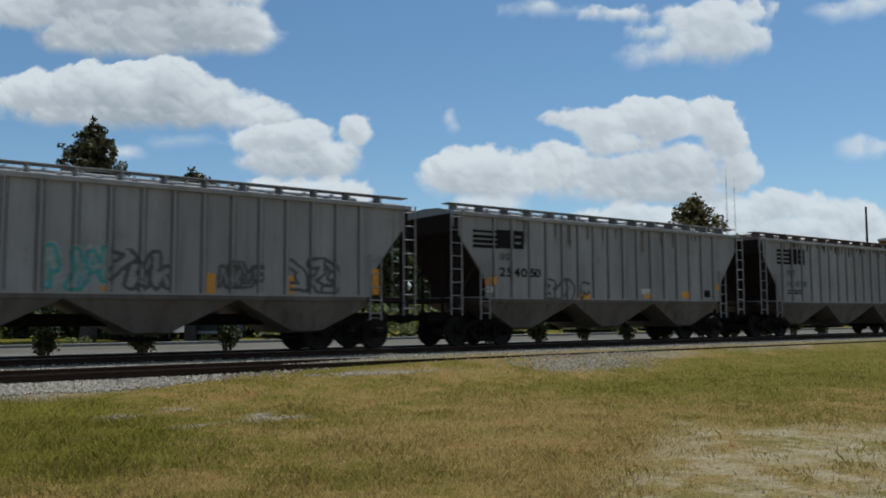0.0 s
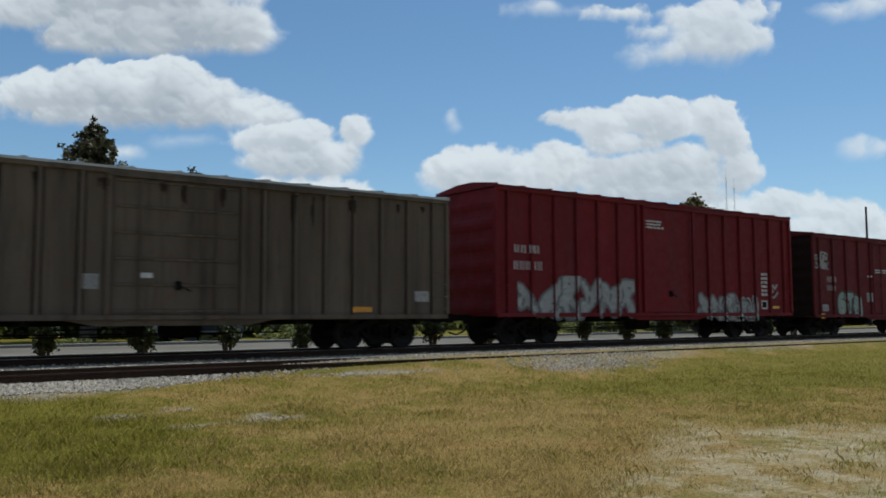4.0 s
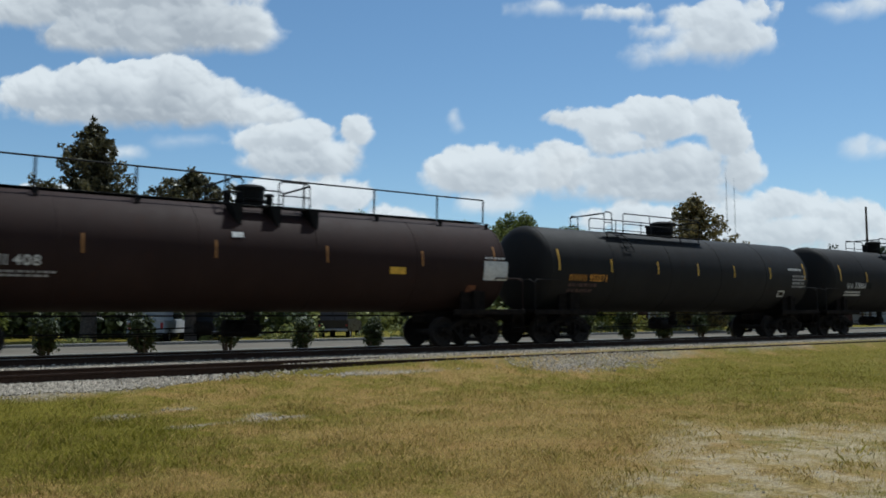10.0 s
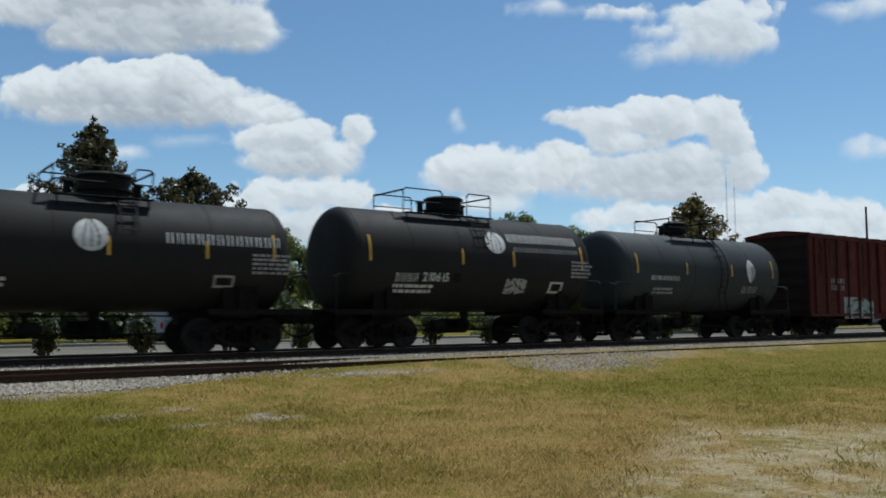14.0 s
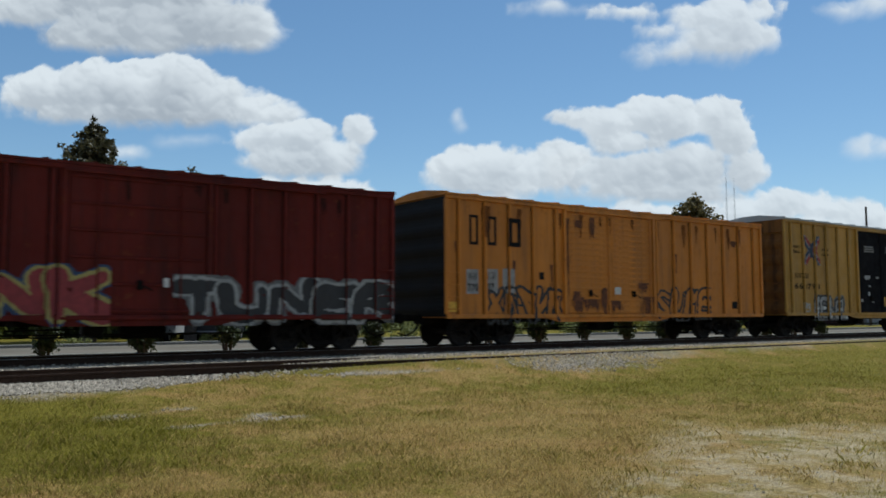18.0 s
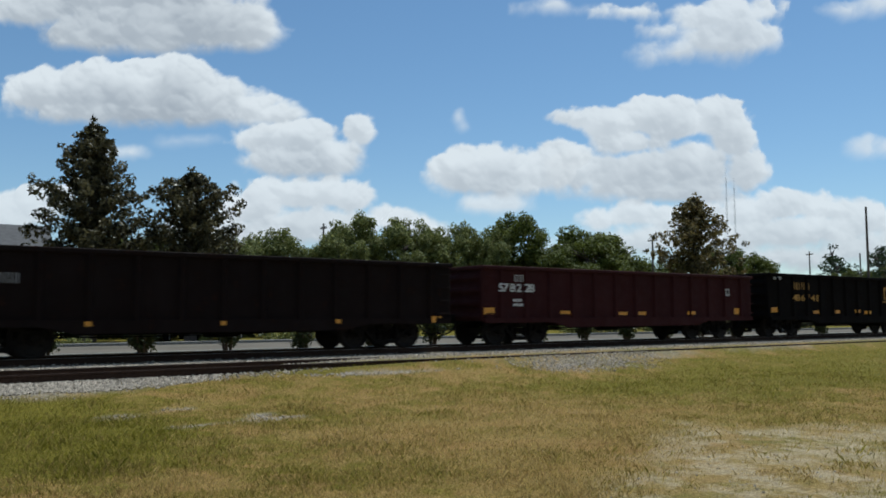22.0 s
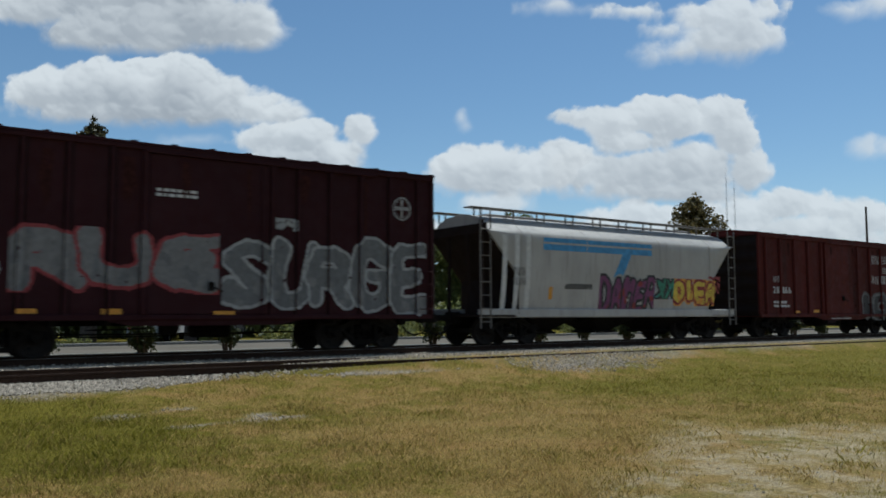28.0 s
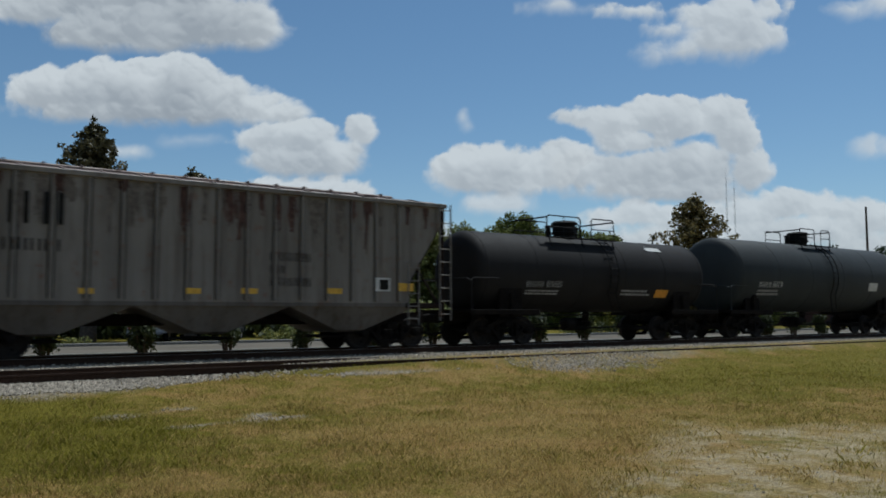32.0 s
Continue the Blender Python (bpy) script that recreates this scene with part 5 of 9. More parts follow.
def round_hopper_car(label, s0, s1, top, mat, roof_mat, bay_mat):
    """A covered hopper with smooth bulging sides."""
    car, half = new_car("covered_hopper_car", label, "hopper car", s0, s1)
    w = 1.6
    prof = [(-1.38, 1.02), (-1.47, 1.5), (-1.545, 2.1), (-1.585, 2.7), (-1.6, 3.3), (-1.595, top - 0.52), (-1.54, top - 0.42), (-1.02, top - 0.02), (-0.6, top + 0.12), (0, top + 0.16)]
    prof = prof + [(-y, z) for y, z in prof[-2::-1]]
    body = Shape()
    e0, e1 = half - 0.45, half - 1.75
    rings = []
    for x, lowest in ((-e0, top - 0.46), (-e1 - 0.01, 2.15), (-e1, 1.02), (e1, 1.02), (e1 + 0.01, 2.15), (e0, top - 0.46)):
        rings.append([(x, y, max(z, lowest)) for y, z in prof][::-1])
    body.loft(rings)
    part("body", soften(body.mesh("body", mat), 28), mat, car)
    sill = Shape()
    for y in (-1, 1):
        sill.box(-half + 0.2, half - 0.2, y * 1.30, y * 1.5, 0.88, 1.16, 0.03)
    part("side_sill", sill, mat, car)
    bands = Shape()
    for x in (-e1 + 0.1, -1.9, 1.9, e1 - 0.1):
        bands.loft([[(x + d, y * 1.004, z + (0.006 if z > 2 else 0)) for y, z in prof[::-1]] for d in (-0.02, 0.02)])
    part("weld_band", bands, mat, car)
    for y in (-0.95, 0.95):
        b = Shape().box(-half + 0.1, half - 0.1, y - 0.22, y + 0.22, top + 0.30, top + 0.33, 0.005)
        for x in np.arange(-half + 0.5, half - 0.3, 1.35):
            b.box(x - 0.02, x + 0.02, y - 0.2, y - 0.16, top - 0.02, top + 0.30)
            b.box(x - 0.02, x + 0.02, y + 0.16, y + 0.2, top - 0.02, top + 0.30)
        part("running_board", b, roof_mat, car)
    h = Shape().box(-half + 1.4, half - 1.4, -0.3, 0.3, top + 0.14, top + 0.26, 0.03)
    part("roof_hatch", h, roof_mat, car)
    for sx in (-1, 1):
        # sheet and frame coloured near black for the shaded end, with brown dirt
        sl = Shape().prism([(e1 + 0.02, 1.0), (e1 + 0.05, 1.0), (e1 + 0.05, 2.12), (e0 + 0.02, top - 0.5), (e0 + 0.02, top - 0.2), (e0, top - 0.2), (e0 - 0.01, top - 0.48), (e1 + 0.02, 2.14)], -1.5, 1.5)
        part("slope_sheet", sl, P_ENDSHADE, car, "dirty brown sloping end sheet, darkened for shade", at=pose(0, 0, 0, 0, 0, 0 if sx > 0 else 180))
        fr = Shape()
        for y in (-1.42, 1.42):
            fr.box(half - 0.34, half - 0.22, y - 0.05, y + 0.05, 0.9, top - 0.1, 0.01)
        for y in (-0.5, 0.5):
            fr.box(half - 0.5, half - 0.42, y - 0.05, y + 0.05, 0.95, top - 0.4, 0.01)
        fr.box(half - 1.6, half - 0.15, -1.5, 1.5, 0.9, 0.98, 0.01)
        part("end_frame", fr, P_ENDSHADE, car, at=pose(0, 0, 0, 0, 0, 0 if sx > 0 else 180))
        for y in (-1.52, 1.52):
            ladder(car, sx * (half - 0.36), y, 0.55, top + 0.2, 0.40, roof_mat)
    for c in (-3.0, 0.0, 3.0):
        b = Shape()
        ring = lambda z, a, y: [(c - a, -y, z), (c + a, -y, z), (c + a, y, z), (c - a, y, z)]
        b.loft([ring(0.4, 0.42, 0.5), ring(0.5, 0.45, 0.6), ring(1.06, 1.48, 1.34)])
        part("hopper_bay", b, bay_mat, car)
        part("outlet_gate", Shape().box(c - 0.5, c + 0.5, -0.66, 0.66, 0.32, 0.4, 0.02), M_STEEL, car)
    running_gear(car, half, half - 1.8, half - 0.1)

    def side_y(x, z=2.0):
        for (y0, z0), (y1, z1) in zip(prof, prof[1:]):
            if z0 <= z <= z1:
                return -(y0 + (y1 - y0) * (z - z0) / (z1 - z0))
        return 1.3

    return car, side_y


# ---- tank cars ----
def tank_car(label, s0, s1, top, mat, low=1.06, head=0.42, band=None, band_mat=None, lower_mat=None, deck=(-1.4, 1.4), crisp=0.8, long_walk=False, ladder_x=0.2, end_mat=None, ticks=5, tick_mat=None, dome=None, dome_r=0.46, gap=None, ladder_low=-28):
    """A tank car: shell with dished ends, top fittings in a railed deck, end platforms and sills. deck: its stretch along the car; dome: where the manway stands; gap: opening in the railing; ticks: how many reflectors, or where."""
    car, half = new_car("tank_car", label, "tank car", s0, s1)
    r = (top - low) / 2
    zc = (top + low) / 2
    end_mat = end_mat or mat
    L = half
    dish = [(L + head * math.sin(a), r * math.cos(a) ** crisp) for a in np.linspace(0, 1.45, 7)]
    def shell(a, b, rr, first, last):
        p = []
        if first:
            p += [(-x, q * rr / r) for x, q in dish[::-1]]
        else:
            p += [(a, rr * 0.5), (a, rr)]
        if last:
            p += [(x, q * rr / r) for x, q in dish]
        else:
            p += [(b, rr), (b, rr * 0.5)]
        return Shape().turned(p, "x", (0, 0, zc), 48)
    if band:
        part("shell", soften(shell(-L, band[0], r, True, False).mesh("shell", mat), 40), mat, car)
        part("shell", soften(shell(band[1], L, r, False, True).mesh("shell", mat), 40), mat, car)
        part("shell_band", soften(shell(band[0], band[1], r + 0.004, False, False).mesh("shell_band", band_mat), 40), band_mat, car, "black painted band")
    else:
        part("shell", soften(shell(-L, L, r, True, True).mesh("shell", mat), 40), mat, car)
    if lower_mat:
        s = Shape()
        arc = [(-(r + 0.006) * math.cos(a), zc + (r + 0.006) * math.sin(a)) for a in np.linspace(radians(-32), radians(-148), 20)]
        dip = [(x, (q + 0.006) / (r + 0.006)) for x, q in dish]
        s.loft([[(x, y * q, zc + (z - zc) * q) for y, z in arc] for x, q in [(-x - 0.004, q) for x, q in dip[::-1]] + [(x + 0.004, q) for x, q in dip]], caps=False)
        part("lower_coat", soften(s.mesh("lower_coat", lower_mat), 40), lower_mat, car, "black lower coat of the tank")
    seam = Shape().turned([(-0.02, r), (-0.01, r + 0.009), (0.01, r + 0.009), (0.02, r)], "x", (0, 0, zc), 48).mesh("shell_seam", mat)
    for x in np.linspace(-L, L, 6):
        if not band or x < band[0] - 0.05 or x > band[1] + 0.05:
            part("shell_seam", seam, None, car, at=pose(x, 0, 0))
    # sills, saddles, end platforms with hand rails
    for sx in (-1, 1):
        sd = Shape()
        sd.box(L - 2.3, L + 0.75, -0.3, 0.3, 0.74, 1.1, 0.02)
        sd.prism([(L - 1.5, 0.9), (L - 0.55, 0.9), (L - 0.55, zc - r * 0.35), (L - 1.5, zc - r * 0.35)], -1.2, -1.12)
        sd.prism([(L - 1.5, 0.9), (L - 0.55, 0.9), (L - 0.55, zc - r * 0.35), (L - 1.5, zc - r * 0.35)], 1.12, 1.2)
        sd.box(L - 1.12, L - 0.92, -1.35, 1.35, 0.92, zc - r * 0.55, 0.01)
        part("saddle", sd, M_UNDER, car, at=pose(0, 0, 0, 0, 0, 0 if sx > 0 else 180))
        pf = Shape()
        pf.box(L - 0.5, L + 0.85, -1.5, 1.5, 1.06, 1.14, 0.01)
        pf.box(L - 2.0, L + 0.85, -1.52, -1.46, 0.98, 1.14, 0.01)
        pf.box(L - 2.0, L + 0.85, 1.46, 1.52, 0.98, 1.14, 0.01)
        part("end_platform", pf, M_UNDER, car, at=pose(0, 0, 0, 0, 0, 0 if sx > 0 else 180))
        hr = Shape()
        for y in (-1.46, 1.46):
            hr.tube([(L + 0.78, y, 1.12), (L + 0.78, y, 2.05), (L + 0.70, y, 2.12), (L - 0.30, y, 2.12), (L - 0.36, y * 0.985, 2.05)], 0.02, 6)
        hr.tube([(L + 0.78, -1.46, 2.0), (L + 0.80, -1.2, 2.12), (L + 0.80, 1.2, 2.12), (L + 0.78, 1.46, 2.0)], 0.02, 6)
        part("hand_rail", hr, end_mat, car, at=pose(0, 0, 0, 0, 0, 0 if sx > 0 else 180))
        for y in (-1.48, 1.48):
            ladder(car, sx * (L + 0.55), y, 0.42, 1.1, 0.42, M_UNDER, "step", rungs=2)
    # top fittings
    a, b = deck
    top_fit = Shape()
    cx = (a + b) / 2 if dome is None else dome
    top_fit.turned([(top - 0.1, 0.40), (top + 0.12, 0.40), (top + 0.13, 0.47), (top + 0.19, 0.47), (top + 0.2, 0.43), (top + 0.46, 0.43), (top + 0.47, 0.48), (top + 0.52, 0.48), (top + 0.58, 0.40), (top + 0.61, 0.2)], "z", (cx, 0, 0), 20)
    top_fit.v = [(cx + (x - cx) * dome_r / 0.46, y * dome_r / 0.46, z) for x, y, z in top_fit.v]
    part("manway", top_fit, M_BLACK, car)
    for x in (cx - dome_r - 0.18, cx + dome_r + 0.22):
        part("valve", Shape().turned([(top - 0.05, 0.1), (top + 0.34, 0.1), (top + 0.36, 0.15), (top + 0.42, 0.12)], "z", (x, 0.15, 0), 10), M_BLACK, car)
    g0, g1 = gap or (cx - 0.05, cx + 0.5)
    cage = Shape()
    for y in (-0.85, 0.85):
        cage.box(a, b, y - 0.20, y + 0.06, top - 0.12, top - 0.095, 0.005)
        for p, q in ((a, g0), (g1, b)):
            bend = min(0.08, (q - p) / 3)
            cage.tube([(p, y, top - 0.1), (p, y, top + 0.56), (p + bend, y, top + 0.64), (q - bend, y, top + 0.64), (q, y, top + 0.56), (q, y, top - 0.1)], 0.024, 6)
            cage.tube([(p, y, top + 0.26), (q, y, top + 0.26)], 0.018, 5)
            for k in range(1, int((q - p) / 1.5) + 1):
                x = p + (q - p) * k / (int((q - p) / 1.5) + 1)
                cage.tube([(x, y, top - 0.1), (x, y, top + 0.64)], 0.018, 5)
        for x in (a + 0.1, cx, b - 0.1):
            cage.tube([(x, y, top - 0.11), (x, y * 1.12, top - 0.42)], 0.025, 5)
    for x in (a, b):
        cage.tube([(x, -0.85, top + 0.58), (x, 0.85, top + 0.58)], 0.028, 6)
    part("deck_railing", cage, M_BLACK, car)
    if long_walk:
        posts = [-7.57 + 2.29 * k for k in range(7)] + [L - 0.15]
        s = Shape().box(-L + 0.1, L - 0.1, -0.34, 0.3, top + 0.01, top + 0.04, 0.005)
        for x in posts:
            s.tube([(x, -0.2, top + 0.02), (x, -0.6, top - 0.02), (x, -0.62, top + 0.72)], 0.03, 6)
            s.prism([(x - 0.08, top - 0.06), (x + 0.08, top - 0.06), (x + 0.02, top - 0.26), (x - 0.02, top - 0.26)][::-1], -0.8, -0.74)
        s.tube([(posts[0], -0.62, top + 0.72), (posts[-1], -0.62, top + 0.72)], 0.024, 6)
        part("walkway_railing", s, M_BLACK, car)
        for x in (a + 0.1, (a + b) / 2, b - 0.05):
            part("deck_bracket", Shape().prism([(x - 0.16, top - 0.1), (x + 0.16, top - 0.1), (x + 0.13, top - 0.62), (x + 0.02, top - 0.62)][::-1], -1.2, -0.72), M_BLACK, car)
    if ladder_x is not None:
        for side in (-1, 1):
            ld = Shape()
            def rim(t, d):
                return (side * (r + 0.1) * math.cos(t), zc + (r + 0.1) * math.sin(t))
            ts = np.linspace(radians(70), radians(ladder_low), 12 if ladder_low < 0 else 7)
            for d in (-0.2, 0.2):
                ld.tube([(ladder_x + d, *rim(t, d)) for t in ts] + ([(ladder_x + d, side * 1.5, 1.0)] if ladder_low < 0 else []), 0.02, 5)
            for t in ts[1:]:
                y, z = rim(t, 0)
                ld.tube([(ladder_x - 0.2, y, z), (ladder_x + 0.2, y, z)], 0.015, 5)
            part("side_ladder", ld, M_BLACK, car)
    box = Shape()
    box.tube([(-L + 2.0, -0.6, 0.96), (L - 2.0, -0.6, 0.96)], 0.025, 6)
    box.turned([(0.55, 0.16), (0.72, 0.2), (0.74, 0.12), (1.2, 0.14)], "z", (0.3, 0, 0), 12)
    part("bottom_outlet", box, M_UNDER, car)
    running_gear(car, half, L - 1.0, L + 0.62, None)
    brake_gear(car, -1.5)
    ym = tick_mat or M_YELLOW
    for x in np.linspace(-L + 0.35, L - 0.35, ticks) if isinstance(ticks, int) else ticks:
        s = Shape()
        arc = [(-(r + 0.012) * math.cos(t), zc + (r + 0.012) * math.sin(t)) for t in np.linspace(radians(-4), radians(14 if abs(x) < L - 0.7 else 24), 6)]
        s.loft([[(x - 0.032, y, z) for y, z in arc], [(x + 0.032, y, z) for y, z in arc]], caps=False)
        part("reflector", s, ym, car)

    def side_y(x, z=2.0):
        d = min(1.0, max(-1.0, (z - zc) / (r + 0.01)))
        return (r + 0.014) * math.sqrt(max(0.02, 1 - d * d))

    return car, side_y


# ---- gondolas and flat cars ----
def gondola_car(label, s0, s1, top, mat, sill=0.72, ribs=13, w=1.6):
    car, half = new_car("gondola_car", label, "gondola car", s0, s1)
    base = w - 0.09
    for y in (-1, 1):
        part("side_wall", Shape().box(-half + 0.06, half - 0.06, y * (base - 0.05), y * base, sill + 0.05, top - 0.05, 0.01), mat, car)
        part("top_chord", Shape().box(-half, half, y * (base - 0.09), y * (w + 0.02), top - 0.12, top, 0.02), mat, car)
        part("side_sill", Shape().prism([(-half + 0.05, sill + 0.16), (-half + 0.05, sill), (-half + 2.9, sill), (-half + 3.6, sill - 0.16), (half - 3.6, sill - 0.16), (half - 2.9, sill), (half - 0.05, sill), (half - 0.05, sill + 0.16)], y * (w - 0.05) - 0.045, y * (w - 0.05) + 0.045), mat, car)
    for sx in (-1, 1):
        e = corrugated_end(half, base - 0.04, sill + 0.05, top - 0.1, 4, 0.1)
        part("end_chord", Shape().box(half - 0.1, half + 0.02, -base, base, top - 0.12, top, 0.02), mat, car, at=pose(0, 0, 0, 0, 0, 0 if sx > 0 else 180))
        end_posts(car, half, base - 0.04, sill + 0.05, top - 0.1, mat, sx, 0.1)
        part("end_wall", e, mat, car, at=pose(0, 0, 0, 0, 0, 0 if sx > 0 else 180))
        for y in (-1, 1):
            grab_irons(car, sx * (half - 0.32), y * (w + 0.05), sill + 0.1, top - 0.15, 0.42, mat)
            stirrup(car, sx * (half - 0.32), y * (w - 0.04), M_STEEL)
    part("floor", Shape().box(-half + 0.1, half - 0.1, -base + 0.05, base - 0.05, sill + 0.25, sill + 0.32), M_UNDER, car)
    rib = Shape()
    rib.loft([[(-0.1, -base + 0.002, z), (-0.05, -w, z), (0.05, -w, z), (0.1, -base + 0.002, z)][::-1] for z in (sill + 0.1, top - 0.11)])
    me = rib.mesh("post", mat)
    xs = [-half + 0.75 + (2 * half - 1.5) * k / (ribs - 1) for k in range(ribs)]
    for x in xs:
        part("post", me, None, car, at=pose(x, 0, 0))
        part("post", me, None, car, at=pose(x, 0, 0, 0, 0, 180))
    running_gear(car, half, half - 2.0, half - 0.12)
    brake_gear(car, -1.0)

    def skin(x, z=0.0):
        return w if any(abs(x - r) < 0.09 for r in xs) else base

    return car, skin


def flat_car(label, s0, s1, mat, stakes, deck_mat, top=1.14, w=1.52):
    """A flat car with stake pockets along yellow side sills; stakes: places of upright steel stakes along it."""
    car, half = new_car("flat_car", label, "flat car", s0, s1)
    for y in (-1, 1):
        sd = Shape()
        sd.prism([(-half + 0.05, top - 0.06), (-half + 0.05, 0.72), (half - 0.05, 0.72), (half - 0.05, top - 0.06)], y * w - 0.03, y * w + 0.03)
        sd.box(-half + 0.05, half - 0.05, y * (w - 0.06), y * (w + 0.06), top - 0.1, top - 0.05, 0.01, 1)
        sd.box(-half + 0.05, half - 0.05, y * (w - 0.06), y * (w + 0.05), 0.70, 0.75, 0.01)
        part("side_sill", sd, [mat, M_RAIL], car)
    pocket = Shape().prism([(-0.15, top + 0.13), (-0.15, top - 0.03), (-0.07, top - 0.28), (0.07, top - 0.28), (0.13, top - 0.03), (0.13, top + 0.08)], -0.12, 0.0).mesh("stake_pocket", M_RAIL)
    for x in np.arange(-half + 0.7, half - 0.5, 1.22):
        part("stake_pocket", pocket, None, car, at=pose(x, -w - 0.025, 0))
        part("stake_pocket", pocket, None, car, at=pose(x, w + 0.025, 0, 0, 0, 180))
    plank = Shape().box(-0.14, 0.14, -w + 0.02, w - 0.02, top - 0.07, top, 0.008).mesh("deck_plank", deck_mat)
    for x in np.arange(-half + 0.25, half - 0.15, 0.3):
        part("deck_plank", plank, None, car, at=pose(x, 0, 0))
    ratchet = Shape().box(-0.13, 0.13, -0.1, 0.1, 0, 0.14, 0.03)
    ratchet.turned([(-0.2, 0.05), (0.2, 0.05)], "x", (0, 0, 0.1), 8)
    me = ratchet.mesh("chain_winch", M_RAIL)
    for x in np.arange(-half + 1.4, half - 1.0, 2.44):
        for y in (-1.15, 1.15):
            part("chain_winch", me, None, car, at=pose(x, y, top))
    for y in (-0.55, 0.55):
        part("chain_rail", Shape().box(-half + 0.8, half - 0.8, y - 0.06, y + 0.06, top, top + 0.1, 0.01), M_RAIL, car)
    # rows of stakes right across the deck, tallest in the middle, on a cross beam
    for x in stakes:
        part("cross_beam", Shape().box(x - 0.13, x + 0.13, -1.5, 1.5, top, top + 0.16, 0.02), M_RAIL, car)
        for k in range(6):
            high = (1.14, 1.31, 1.44, 1.44, 1.31, 1.16)[k]
            s = Shape()
            s.box(x - 0.08, x + 0.08, -1.46 + 0.58 * k - 0.03, -1.46 + 0.58 * k + 0.03, top + 0.15, top + high, 0.008)
            s.box(x - 0.015, x + 0.015, -1.46 + 0.58 * k - 0.08, -1.46 + 0.58 * k + 0.08, top + 0.15, top + high - 0.01, 0.004)
            part("stake", s, M_STAKE, car)
    for sx in (-1, 1):
        for y in (-1, 1):
            part("end_block", Shape().box(sx * (half - 1.35), sx * (half - 0.04), y * (w - 0.05), y * (w + 0.075), 0.74, top + 0.04, 0.02), mat, car)
    for sx in (-1, 1):
        e = Shape().box(half - 0.08, half, -w, w, 0.72, top - 0.02, 0.02)
        part("end_sill", e, mat, car, at=pose(0, 0, 0, 0, 0, 0 if sx > 0 else 180))
        for y in (-1, 1):
            grab_irons(car, sx * (half - 0.3), y * (w + 0.06), 0.45, top, 0.42, mat, 2)
    fish = Shape()
    for y in (-0.5, 0.5):
        fish.prism([(-half + 3.0, 0.8), (-half + 4.2, 0.5), (half - 4.2, 0.5), (half - 3.0, 0.8)], y - 0.03, y + 0.03)
    part("fish_belly_sill", fish, M_UNDER, car)
    running_gear(car, half, half - 2.1, half + 0.08)
    brake_gear(car, -1.0)
    return car, lambda x, z=0.0: w + 0.032


# ---- the train ----
P_GREY = paint("pale_grey_car_paint", (0.31, 0.303, 0.30), 0.5, 0.2, 0.65, gloss=0.2, grime_colour=(0.10, 0.085, 0.07))
P_GREY_WORN = paint("worn_grey_car_paint", (0.20, 0.182, 0.16), 0.7, 0.7, grime_colour=(0.085, 0.066, 0.052), from_to=(0.44, 0.7))
P_DOORBLACK = paint("black_door_paint", (0.0065, 0.0065, 0.0082), 0.2, 0.1, 0.75, gloss=0.06)
# bays and side sills: darker and browner than the body above
P_BAY = paint("dark_brown_grey_hopper_bay", (0.128, 0.116, 0.104), 0.8, 0.4, 0.75, gloss=0.12)
P_RUSTROOF = paint("rusty_roof_sheet", (0.22, 0.16, 0.135), 0.5, 0.6)
P_YELLOW = paint("yellow_car_paint", (0.45, 0.178, 0.024), 0.45, 0.2)
P_YELLOW_PALE = paint("ochre_car_paint", (0.43, 0.235, 0.04), 0.45, 0.15)
P_YELLOW_CNW = paint("orange_yellow_car_paint", (0.55, 0.198, 0.020), 0.5, 0.45)
P_GALV = paint("galvanised_sheet", (0.45, 0.46, 0.46), 0.3, 0.08, 0.45)
P_BROWN = paint("grey_brown_car_paint", (0.128, 0.100, 0.074), 0.7, 0.5, 0.7, gloss=0.15, grime_colour=(0.028, 0.019, 0.014))
P_OLIVE = paint("olive_brown_car_paint", (0.108, 0.083, 0.058), 0.7, 0.5, 0.7, gloss=0.15, grime_colour=(0.022, 0.015, 0.011))
P_RED = paint("deep_red_car_paint", (0.15, 0.008, 0.012), 0.4, 0.15, 0.6, gloss=0.18)
P_RED_DULL = paint("dull_red_car_paint", (0.125, 0.016, 0.019), 0.45, 0.25, 0.65, gloss=0.15)
P_MAROON = paint("maroon_car_paint", (0.078, 0.008, 0.0075), 0.6, 0.25, 0.6, gloss=0.18, grime_colour=(0.025, 0.010, 0.009))
P_OXIDE = paint("oxide_red_car_paint", (0.078, 0.014, 0.010), 0.85, 0.6, 0.65, gloss=0.15, grime_colour=(0.022, 0.011, 0.008))
P_DOOR_RED = paint("bright_red_door_paint", (0.19, 0.014, 0.013), 0.5, 0.3, 0.65, gloss=0.15, grime_colour=(0.045, 0.008, 0.008))
P_BNSF = paint("dark_maroon_car_paint", (0.031, 0.0076, 0.0095), 0.45, 0.15, 0.65, gloss=0.12)
P_NWDARK = paint("dark_tuscan_red_paint", (0.088, 0.013, 0.010), 0.75, 0.45, 0.65, gloss=0.15, grime_colour=(0.020, 0.010, 0.008))
P_NWRED = paint("tuscan_red_car_paint", (0.115, 0.014, 0.010), 0.75, 0.45, 0.65, gloss=0.15, grime_colour=(0.022, 0.010, 0.008))
P_BLUE = paint("blue_car_paint", (0.018, 0.052, 0.118), 0.5, 0.2, 0.6, gloss=0.15, grime_colour=(0.014, 0.022, 0.034))
P_BLACK = paint("black_tank_paint", (0.020, 0.0188, 0.018), 0.4, 0.2, 0.65, gloss=0.1, relief=0.03, grime_colour=(0.032, 0.024, 0.018))
